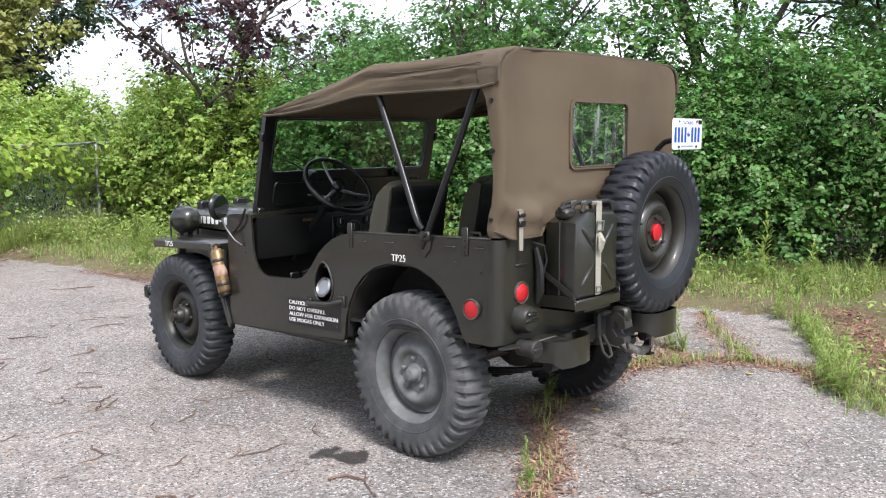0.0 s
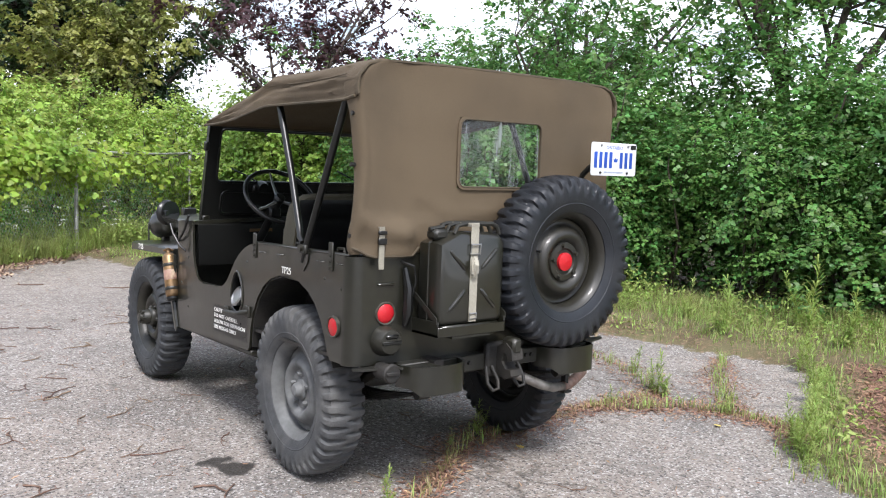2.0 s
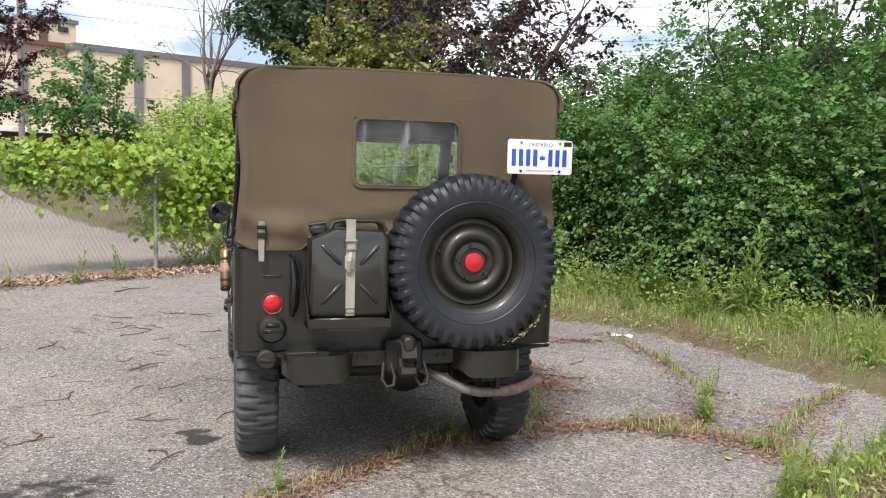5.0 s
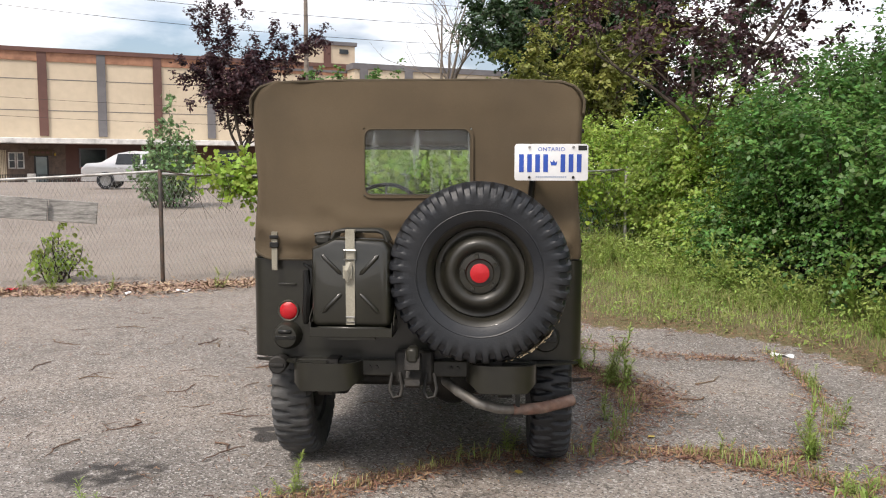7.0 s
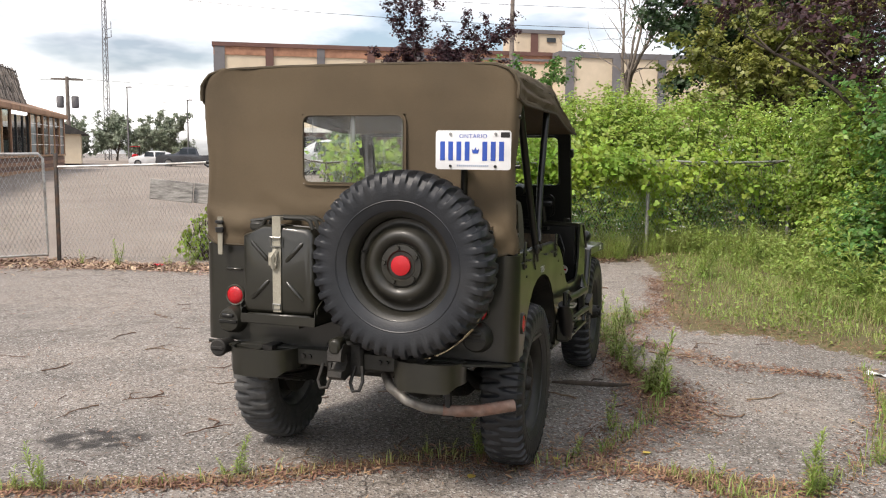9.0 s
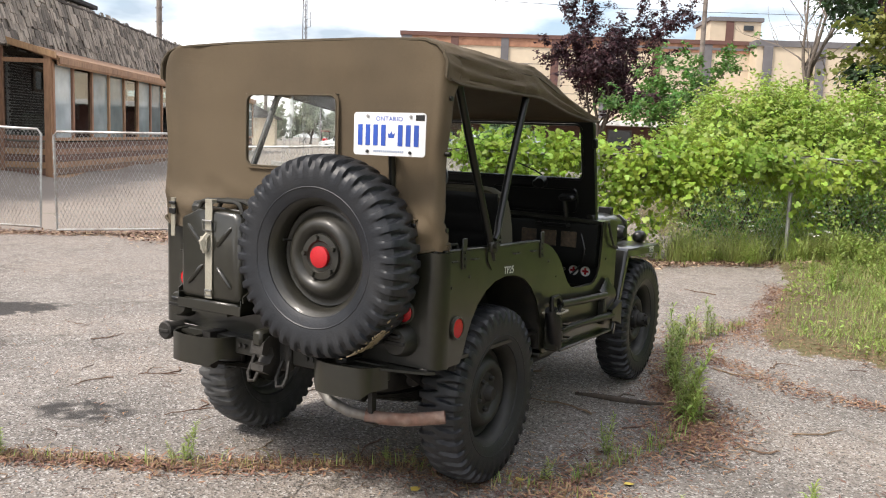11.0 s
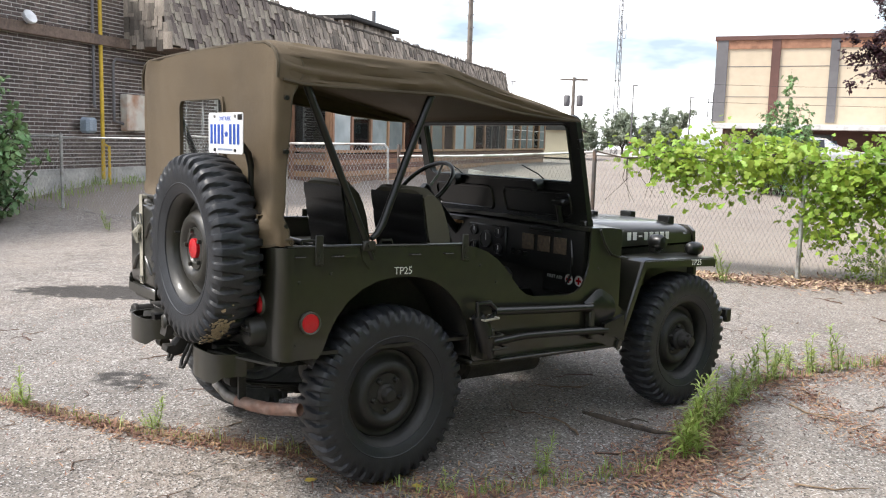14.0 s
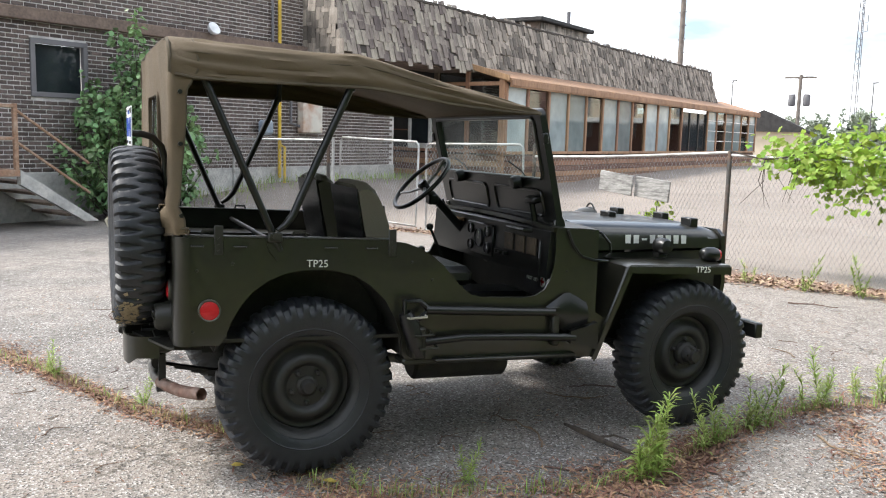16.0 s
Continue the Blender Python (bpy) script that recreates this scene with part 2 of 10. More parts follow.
# ---- mesh helpers ----
class Mesh:
    """Collects faces of one part."""

    def __init__(self):
        self.v, self.f = [], []

    def add(self, verts, faces):
        o = len(self.v)
        self.v.extend(tuple(p) for p in verts)
        self.f.extend(tuple(o + i for i in q) for q in faces)
        return self

    def box(self, lo, hi, bev=0.0, m=None):
        (x0, y0, z0), (x1, y1, z1) = lo, hi
        if bev:
            b = min(bev, (x1 - x0) * 0.49, (y1 - y0) * 0.49, (z1 - z0) * 0.49)
            vs = []
            for sx in (0, 1):
                for sy in (0, 1):
                    for sz in (0, 1):
                        x, y, z = (x0, x1)[sx], (y0, y1)[sy], (z0, z1)[sz]
                        dx, dy, dz = (b, -b)[sx], (b, -b)[sy], (b, -b)[sz]
                        vs += [(x, y + dy, z + dz), (x + dx, y, z + dz), (x + dx, y + dy, z)]
            i = lambda sx, sy, sz, k: 3 * (4 * sx + 2 * sy + sz) + k
            fs = []
            for s in (0, 1):
                q = [i(s, 0, 0, 0), i(s, 1, 0, 0), i(s, 1, 1, 0), i(s, 0, 1, 0)]
                fs.append(q if s else q[::-1])
                q = [i(0, s, 0, 1), i(1, s, 0, 1), i(1, s, 1, 1), i(0, s, 1, 1)]
                fs.append(q[::-1] if s else q)
                q = [i(0, 0, s, 2), i(1, 0, s, 2), i(1, 1, s, 2), i(0, 1, s, 2)]
                fs.append(q if s else q[::-1])
            for a in (0, 1):
                for c in (0, 1):
                    flip = a == c
                    q = [i(0, a, c, 1), i(1, a, c, 1), i(1, a, c, 2), i(0, a, c, 2)]
                    fs.append(q[::-1] if flip else q)
                    q = [i(a, 0, c, 0), i(a, 1, c, 0), i(a, 1, c, 2), i(a, 0, c, 2)]
                    fs.append(q if flip else q[::-1])
                    q = [i(a, c, 0, 0), i(a, c, 1, 0), i(a, c, 1, 1), i(a, c, 0, 1)]
                    fs.append(q[::-1] if flip else q)
            for sx in (0, 1):
                for sy in (0, 1):
                    for sz in (0, 1):
                        q = [i(sx, sy, sz, 0), i(sx, sy, sz, 1), i(sx, sy, sz, 2)]
                        fs.append(q if (sx + sy + sz) % 2 else q[::-1])
        else:
            vs = [(x, y, z) for x in (x0, x1) for y in (y0, y1) for z in (z0, z1)]
            fs = [(0, 1, 3, 2), (4, 6, 7, 5), (0, 4, 5, 1), (2, 3, 7, 6), (0, 2, 6, 4), (1, 5, 7, 3)]
        if m is not None:
            vs = [tuple(m @ Vector(p)) for p in vs]
        return self.add(vs, fs)

    def tube(self, path, r, n=8, caps=True, closed=False):
        pts = [Vector(p) for p in path]
        rs = r if isinstance(r, (list, tuple)) else [r] * len(pts)
        rings, prev = [], None
        for k, p in enumerate(pts):
            a = pts[k - 1] if (k or closed) else p
            b = pts[(k + 1) % len(pts)] if (k + 1 < len(pts) or closed) else p
            d = (b - a).normalized()
            if prev is None:
                u = d.orthogonal().normalized()
            else:
                u = (prev - d * prev.dot(d)).normalized()
            prev = u
            w = d.cross(u)
            rings.append([p + rs[k] * (math.cos(2 * math.pi * j / n) * u + math.sin(2 * math.pi * j / n) * w) for j in range(n)])
        vs = [q for ring in rings for q in ring]
        fs = []
        m = len(rings)
        for k in range(m if closed else m - 1):
            for j in range(n):
                a, b = k * n, ((k + 1) % m) * n
                fs.append((a + j, a + (j + 1) % n, b + (j + 1) % n, b + j))
        if caps and not closed:
            fs.append(tuple(range(n - 1, -1, -1)))
            fs.append(tuple((m - 1) * n + j for j in range(n)))
        return self.add(vs, fs)

    def cyl(self, a, b, r, n=20, r2=None):
        return self.tube([a, b], [r, r if r2 is None else r2], n)

    def lathe(self, profile, m=None, n=48, closed=False):
        """profile: (radius, height) pairs turned about the local z axis; m places it."""
        vs, fs, k = [], [], len(profile)
        for j in range(n):
            c, s = math.cos(2 * math.pi * j / n), math.sin(2 * math.pi * j / n)
            vs += [(r * c, r * s, h) for r, h in profile]
        for j in range(n):
            a, b = j * k, ((j + 1) % n) * k
            for i in range(k if closed else k - 1):
                i2 = (i + 1) % k
                fs.append((a + i, b + i, b + i2, a + i2))
        if m is not None:
            vs = [tuple(m @ Vector(p)) for p in vs]
        return self.add(vs, fs)

    def prism(self, poly, axis, a, b, m=None):
        """A flat outline (two coordinates) given depth along one axis."""
        n = len(poly)
        put = {"x": lambda p, d: (d, p[0], p[1]), "y": lambda p, d: (p[0], d, p[1]), "z": lambda p, d: (p[0], p[1], d)}[axis]
        vs = [put(p, a) for p in poly] + [put(p, b) for p in poly]
        fs = [tuple(range(n - 1, -1, -1)), tuple(range(n, 2 * n))] + [(i, (i + 1) % n, n + (i + 1) % n, n + i) for i in range(n)]
        if m is not None:
            vs = [tuple(m @ Vector(p)) for p in vs]
        return self.add(vs, fs)

    def sheet(self, rows, thick=0.0, closed=False):
        """A surface through a grid of points, with thickness along its normals."""
        g = np.array(rows, float)
        nu, nv = g.shape[:2]
        du, dv = np.gradient(g, axis=0), np.gradient(g, axis=1)
        nor = np.cross(du, dv)
        nor /= np.linalg.norm(nor, axis=2, keepdims=True) + 1e-12
        top = [tuple(p) for p in g.reshape(-1, 3)]
        quad = [(i * nv + j, (i + 1) * nv + j, (i + 1) * nv + j + 1, i * nv + j + 1) for i in range(nu - 1) for j in range(nv - 1)]
        if not thick:
            return self.add(top, quad)
        low = [tuple(p) for p in (g - nor * thick).reshape(-1, 3)]
        o = nu * nv
        fs = quad + [tuple(o + i for i in q[::-1]) for q in quad]
        rim = [j for j in range(nv)] + [i * nv + nv - 1 for i in range(1, nu)] + [(nu - 1) * nv + j for j in range(nv - 2, -1, -1)] + [i * nv for i in range(nu - 2, 0, -1)]
        for a, b in zip(rim, rim[1:] + rim[:1]):
            fs.append((a, b, o + b, o + a))
        return self.add(top + low, fs)

    def moved(self, m):
        self.v = [tuple(m @ Vector(p)) for p in self.v]
        return self


def data_of(mesh, mat, smooth=40):
    me = bpy.data.meshes.new("mesh")
    me.from_pydata(mesh.v, [], mesh.f)
    me.validate()
    me.materials.append(mat)
    if smooth:
        bm = bmesh.new()
        bm.from_mesh(me)
        bmesh.ops.recalc_face_normals(bm, faces=bm.faces)
        lim = radians(smooth)
        for f in bm.faces:
            f.smooth = True
        for e in bm.edges:
            if len(e.link_faces) == 2 and e.calc_face_angle(0.0) > lim:
                e.smooth = False
        bm.to_mesh(me)
        bm.free()
    return me


def part(name, mesh, mat, parent=None, label="", smooth=40):
    ob = new(name, data_of(mesh, mat, smooth) if isinstance(mesh, Mesh) else mesh)
    if parent:
        ob.parent = parent
    if label:
        ob["label"] = label
    return ob


def thing(name, label, category, group="", kind="", at=None):
    ob = new(name)
    ob.empty_display_size = 0.2
    if at is not None:
        ob.matrix_world = at
    return tagged(ob, label, category, group, kind)


def text_mesh(body, size, m, depth=0.0006, space=1.0):
    """Letters of the built-in font as a mesh."""
    cu = bpy.data.curves.new("letters", "FONT")
    cu.body, cu.size, cu.extrude, cu.align_x, cu.space_character = body, size, depth, "CENTER", space
    cu.resolution_u = 3
    ob = bpy.data.objects.new("letters", cu)
    scene.collection.objects.link(ob)
    bpy.context.view_layer.update()
    me = ob.evaluated_get(bpy.context.evaluated_depsgraph_get()).to_mesh()
    out = Mesh().add([tuple(m @ v.co) for v in me.vertices], [tuple(p.vertices) for p in me.polygons])
    bpy.data.objects.remove(ob)
    bpy.data.curves.remove(cu)
    return out


def arc(cx, cy, r, a0, a1, n):
    return [(cx + r * math.cos(radians(a0 + (a1 - a0) * i / n)), cy + r * math.sin(radians(a0 + (a1 - a0) * i / n))) for i in range(n + 1)]


def bar_row(mesh, x0, x1, z0, z1, count, y, proud=0.0012, gap=0.35):
    """Plain upright bars in place of characters that are not spelled out."""
    w = (x1 - x0) / count
    for k in range(count):
        mesh.box((x0 + k * w + w * gap / 2, y - proud, z0), (x0 + (k + 1) * w - w * gap / 2, y, z1))
    return mesh

# ---- the jeep: +Y is its front, x = 0 its middle, rear axle at y = 0 ----
NOSE = Matrix(((1, 0, 0, 0), (0, 1, 0, 0), (0, -0.0366, 1, 0), (0, 0, 0, 1)))      # the body sits slightly nose-down on its springs
W, REAR, TOPZ, BOT = 0.725, -0.55, 1.034, 0.592

jeep = thing("jeep", "olive drab military jeep with khaki canvas top, parked on cracked asphalt", "jeep")


def jp(name, mesh, mat, parent=None, label="", smooth=40, level=False):
    if not level:
        mesh.moved(NOSE)
    return part(name, mesh, mat, parent or jeep, label, smooth)


def side_outline():
    """Outline of a tub side in (y, z): wheel arch, sill, cowl and scooped door opening."""
    arch = [(-0.385, BOT), (-0.362, 0.625), (-0.335, 0.690), (-0.300, 0.752), (-0.250, 0.812), (-0.180, 0.862), (-0.100, 0.894), (0.0, 0.908),
            (0.100, 0.902), (0.190, 0.878), (0.265, 0.835), (0.330, 0.770), (0.375, 0.690), (0.402, 0.610), (0.412, 0.520)]
    front = [(0.43, 0.500), (1.42, 0.478), (1.42, 1.092), (1.30, 1.104), (1.185, 1.106), (1.182, 0.98), (1.176, 0.92), (1.160, 0.862), (1.130, 0.812),
             (1.085, 0.785), (1.02, 0.774), (0.80, 0.780), (0.745, 0.792), (0.700, 0.822), (0.655, 0.868), (0.605, 0.925), (0.550, 0.968), (0.490, 1.002),
             (0.420, 1.025), (0.340, TOPZ)]
    return [(-0.50, BOT)] + arch + front + [(-0.50, TOPZ)]


def with_hole(outline, at, hole):
    """An outline joined by a cut to a hole in it."""
    return outline[: at + 1] + hole + [hole[0]] + outline[at:]


# Tub sides. The left one has an opening for the fuel filler.
filler = [(0.568 + 0.072 * math.cos(a) * (1 - 0.22 * math.sin(a)), 0.778 + 0.104 * math.sin(a)) for a in [math.pi / 2 + 2 * math.pi * i / 20 for i in range(20)]]
outline = side_outline()
cut = min(range(len(outline)), key=lambda i: (outline[i][0] - 0.605) ** 2 + (outline[i][1] - 0.925) ** 2)
jp("tub_side", Mesh().prism(outline, "x", W - 0.012, W), OLIVE)
jp("tub_side", Mesh().prism(with_hole(outline, cut, filler[::-1]), "x", -W, -W + 0.012), OLIVE)
# Rear panel with rolled corners, as one bent sheet.
bend = [(-W, -0.498)] + [(-W + 0.05 + x, y) for x, y in [(-0.05 * math.cos(a), -0.50 - 0.05 * math.sin(a)) for a in [i * math.pi / 16 for i in range(9)]]]
bend += [(-x, y) for x, y in bend[::-1]]
jp("rear_panel", Mesh().sheet([[(x, y, z) for z in (BOT, 0.75, 0.9, TOPZ)] for x, y in bend], -0.012), OLIVE)
# Folded top rails round the tub.
for s in (-1, 1):
    jp("top_rail", Mesh().box((min(s * W, s * (W - 0.034)), -0.52, TOPZ - 0.002), (max(s * W, s * (W - 0.034)), 0.36, TOPZ + 0.010), 0.004), OLIVE)
jp("top_rail", Mesh().box((-0.68, REAR - 0.002, TOPZ - 0.002), (0.68, REAR + 0.030, TOPZ + 0.010), 0.004), OLIVE)
# Floor, wheel boxes, inner trim.
# Floor in near-black: the tub's shade is put into its colour.
jp("floor_pan", Mesh().box((-0.71, -0.54, 0.600), (0.71, 1.20, 0.615)), BLACK_AND_SHADED)
for s in (-1, 1):
    a, b = sorted((s * 0.70, s * 0.46))
    jp("wheel_box", Mesh().prism([(-0.54, 0.61), (-0.54, 0.93), (0.36, 0.93), (0.42, 0.78), (0.44, 0.61), (0.41, 0.60), (0.39, 0.76), (0.34, 0.915), (-0.35, 0.915), (-0.35, 0.60)], "x", a, b), OLIVE_WORN)
    # underside of the wheel arch
    ar = [(-0.40, 0.56), (-0.33, 0.72), (-0.22, 0.84), (-0.08, 0.90), (0.08, 0.905), (0.22, 0.87), (0.33, 0.77), (0.39, 0.66), (0.405, 0.52)]
    jp("wheel_arch_liner", Mesh().sheet([[(x, y, z) for x in (s * 0.45, s * 0.60, s * 0.715)] for y, z in ar], 0.008), CHASSIS)
    jp("inner_arch_wall", Mesh().prism([(-0.42, 0.50)] + [(y, z + 0.01) for y, z in ar] + [(0.42, 0.50)], "x", s * 0.452, s * 0.462), CHASSIS)
# Sill channel under the door, body mounts.
for s in (-1, 1):
    a, b = sorted((s * 0.715, s * 0.60))
    jp("sill", Mesh().box((a, 0.42, 0.470), (b, 1.42, 0.500), 0.008), OLIVE_WORN)
    a, b = sorted((s * 0.713, s * 0.690))
    jp("door_sill", Mesh().box((a, 0.70, 0.600), (b, 1.15, 0.776), 0.006), OLIVE)
jp("firewall", Mesh().box((-0.70, 1.36, 0.50), (0.70, 1.38, 1.09)), OLIVE_WORN)
# Cowl top, slightly crowned.
cowl = [[(x, y, 1.108 + 0.022 * (1 - (x / 0.72) ** 2) - (0.006 if y > 1.4 else 0)) for y in (1.17, 1.25, 1.34, 1.425)] for x in np.linspace(-0.72, 0.72, 13)]
jp("cowl", Mesh().sheet(cowl, 0.02), OLIVE)

# Bonnet: crowned, its sides rolling down.
hood = []
for y in np.linspace(1.425, 2.42, 12):
    k = (y - 1.425) / 0.995
    hw = 0.520 - 0.085 * k
    top, low = 1.128 - 0.012 * k, 0.975 + 0.02 * k
    if k > 0.93:
        top -= 0.02
    row = [(-hw - 0.006, y, low), (-hw - 0.003, y, low + 0.05), (-hw, y, top - 0.062), (-hw + 0.014, y, top - 0.036), (-hw + 0.05, y, top - 0.016)]
    row += [(x, y, top - 0.012 * (x / hw) ** 2) for x in np.linspace(-hw + 0.1, hw - 0.1, 9)]
    row += [(-x, yy, z) for x, yy, z in row[4::-1]]
    hood.append(row)
bonnet = jp("bonnet", Mesh().sheet(hood, -0.014), OLIVE)
for x, y in ((0.352, 2.27), (-0.352, 2.27), (0.02, 1.95), (-0.02, 2.36)):
    jp("bonnet_block", Mesh().box((x - 0.045, y - 0.028, 1.085), (x + 0.045, y + 0.028, 1.152), 0.006), BLACK_AND_SHADED, bonnet, "black rubber rest block")
# Registration marks on the bonnet's sides as plain bars.
for s in (-1, 1):
    mk = Mesh()
    for k in range(8):
        if k == 2:
            mk.box((0, 1.74 + k * 0.056, 1.032), (0.004, 1.775 + k * 0.056, 1.042))
        else:
            mk.box((0, 1.74 + k * 0.056, 1.015), (0.004, 1.775 + k * 0.056, 1.060))
    mk.v = [((0.520 - 0.085 * (y - 1.425) / 0.995 + 0.0005 + x) * s, y, z) for x, y, z in mk.v]
    jp("bonnet_marking", mk, WHITE_PAINT, bonnet, "white stencilled registration marks")
# Grille with slots, lamps.
slots = Mesh()
gr = [(-0.44, 0.60), (0.44, 0.60), (0.47, 0.80), (0.445, 1.06), (0.40, 1.095), (-0.40, 1.095), (-0.445, 1.06), (-0.47, 0.80)]
grille = jp("grille", Mesh().prism(gr, "y", 2.425, 2.45), OLIVE)
for k in range(9):
    x = -0.20 + k * 0.05
    slots.box((x - 0.012, 2.449, 0.72), (x + 0.012, 2.454, 1.02), 0.004)
jp("grille_slots", slots, BLACK_AND_SHADED, grille)
FY = Matrix.Rotation(radians(-90), 4, "X")
for s in (-1, 1):
    m = Matrix.Translation((s * 0.31, 2.45, 0.90)) @ FY
    jp("headlamp", Mesh().lathe([(0.0, 0.05), (0.05, 0.045), (0.085, 0.03), (0.095, 0.01), (0.09, 0.0), (0.0, 0.0)], m, 32), STEEL, grille)
# Radiator-side aprons and fenders.
for s in (-1, 1):
    fl = [(2.245, 0.893), (2.245, 0.930), (2.235, 0.938), (1.62, 0.938), (1.592, 0.925), (1.415, 0.490), (1.415, 0.470)]
    rows = [[(s * x, y, z - (0.03 if x < 0.45 else 0)) for x in (0.40, 0.50, 0.62, 0.715, 0.733, 0.738)] for y, z in fl]
    for r in rows:
        x, y, z = r[-1]
        r[-1] = (x, y, z - 0.014)
        x, y, z = r[-2]
        r[-2] = (x, y, z - 0.003)
    fender = jp("fender", Mesh().sheet(rows, 0.012 * s), OLIVE)
    # rolled outer lip
    jp("fender_lip", Mesh().prism([(2.246, 0.885), (2.246, 0.926), (1.60, 0.926), (1.405, 0.465), (1.430, 0.465), (1.618, 0.893)], "x", s * 0.735, s * 0.7405), OLIVE, fender)
    jp("fender_apron", Mesh().prism([(1.42, 0.50), (1.42, 0.95), (2.40, 0.98), (2.40, 0.60), (2.30, 0.62)], "x", s * 0.425, s * 0.435), OLIVE_WORN, fender)
    jp("fender_brace", Mesh().prism([(1.42, 0.47), (1.42, 0.70), (1.49, 0.66)], "x", s * 0.70, s * 0.715), OLIVE, fender)
    tx = text_mesh("TP25", 0.046, Matrix.Translation((s * 0.7412, 2.06, 0.897)) @ Matrix.Rotation(radians(90 * s), 4, "Z") @ Matrix.Rotation(radians(90), 4, "X"))
    jp("tyre_pressure_marking", tx, WHITE_PAINT, fender, "white stencilled TP25", 0)
# Marker lamps on the fenders and the large blackout lamp.
for x, y in ((0.615, 2.20),):
    m = Matrix.Translation((x, y, 0.975)) @ FY
    lamp = jp("marker_lamp", Mesh().lathe([(0.0, -0.055), (0.02, -0.053), (0.034, -0.04), (0.04, -0.01), (0.04, 0.03), (0.036, 0.045), (0.0, 0.05)], m, 24).box((x - 0.012, y - 0.01, 0.935), (x + 0.012, y + 0.02, 0.955)), BLACK_AND_SHADED)
    jp("lamp_lens", Mesh().lathe([(0.034, 0.046), (0.03, 0.06), (0.015, 0.068), (0.0, 0.07)], m, 24), RED_LENS, lamp)
m = Matrix.Translation((-0.55, 2.16, 1.045)) @ FY
lamp = jp("blackout_lamp", Mesh().lathe([(0.0, -0.085), (0.035, -0.08), (0.065, -0.06), (0.084, -0.02), (0.088, 0.02), (0.092, 0.03), (0.092, 0.05), (0.08, 0.055), (0.0, 0.055)], m, 32), OLIVE)
jp("lamp_bracket", Mesh().box((-0.57, 2.13, 0.937), (-0.53, 2.18, 0.97), 0.004), BLACK_AND_SHADED, lamp)
jp("lamp_guard", Mesh().tube([(-0.645 + 0.19 * i / 14, 2.20, 1.045 + 0.115 * math.sin(math.pi * i / 14)) for i in range(15)] + [(-0.455, 2.20, 0.94)], 0.006, 6).tube([(-0.645, 2.20, 1.045), (-0.645, 2.20, 0.94)], 0.006, 6), OLIVE, lamp)
# Siren-like horn beside the right bonnet edge: a small domed lamp on a bracket.
m = Matrix.Translation((0.565, 1.93, 1.01)) @ Matrix.Rotation(radians(90), 4, "Y")
jp("side_lamp", Mesh().lathe([(0.0, -0.045), (0.035, -0.045), (0.045, -0.03), (0.045, 0.02), (0.035, 0.04), (0.0, 0.048)], m, 20).box((0.52, 1.90, 0.95), (0.57, 1.96, 1.0), 0.006), BLACK_AND_SHADED)
# Brush guard seam: bonnet prop rod and hoses on the cowl side.
jp("bonnet_hose", Mesh().tube([(0.50, 1.50, 1.085), (0.545, 1.56, 1.07), (0.56, 1.60, 1.02), (0.56, 1.61, 0.97), (0.555, 1.58, 0.95)], 0.007, 6), BLACK_AND_SHADED)
jp("cowl_cable", Mesh().tube([(0.735, 1.24, 1.10), (0.742, 1.27, 1.03), (0.742, 1.32, 0.975), (0.735, 1.40, 0.955), (0.70, 1.50, 0.945)], 0.007, 6), BLACK_AND_SHADED)
jp("cowl_cable", Mesh().tube([(-0.735, 1.22, 1.14), (-0.745, 1.26, 1.06), (-0.745, 1.31, 1.02), (-0.74, 1.38, 0.99), (-0.62, 1.43, 0.98)], 0.007, 6), BLACK_AND_SHADED)

# Front bumper and frame horns.
jp("front_bumper", Mesh().box((-0.66, 2.52, 0.515), (0.66, 2.575, 0.600), 0.008), BLACK_AND_SHADED)
for s in (-1, 1):
    jp("frame_rail", Mesh().prism([(-0.66, 0.50), (-0.66, 0.60), (-0.30, 0.60), (0.30, 0.56), (1.3, 0.54), (1.9, 0.56), (2.56, 0.59), (2.56, 0.52), (1.9, 0.48), (1.3, 0.46), (0.3, 0.47)], "x", s * 0.335, s * 0.385), CHASSIS)
    jp("front_bumper_horn", Mesh().box((s * 0.42 - 0.02, 2.50, 0.60), (s * 0.42 + 0.02, 2.55, 0.68), 0.006), OLIVE)
jp("cross_member", Mesh().box((-0.385, 0.25, 0.47), (0.385, 0.33, 0.55)), CHASSIS)
jp("cross_member", Mesh().box((-0.385, 1.10, 0.44), (0.385, 1.22, 0.54)), CHASSIS)
jp("fuel_tank", Mesh().box((-0.68, 0.42, 0.45), (-0.38, 1.00, 0.60), 0.02), CHASSIS)
jp("gearbox", Mesh().box((-0.16, 0.95, 0.36), (0.16, 1.40, 0.60), 0.05), CHASSIS)
jp("skid_plate", Mesh().prism([(0.72, 0.46), (1.02, 0.36), (1.25, 0.36), (1.38, 0.46)], "x", -0.30, 0.30), CHASSIS)
jp("muffler", Mesh().lathe([(0.0, -0.25), (0.07, -0.25), (0.085, -0.235), (0.085, 0.235), (0.07, 0.25), (0.0, 0.25)], Matrix.Translation((0.46, 0.80, 0.42)) @ FY, 24), CHASSIS)
# Propeller shafts.
jp("propeller_shaft", Mesh().tube([(0.12, 0.95, 0.46), (0.14, 0.12, 0.40)], 0.028, 12), CHASSIS)

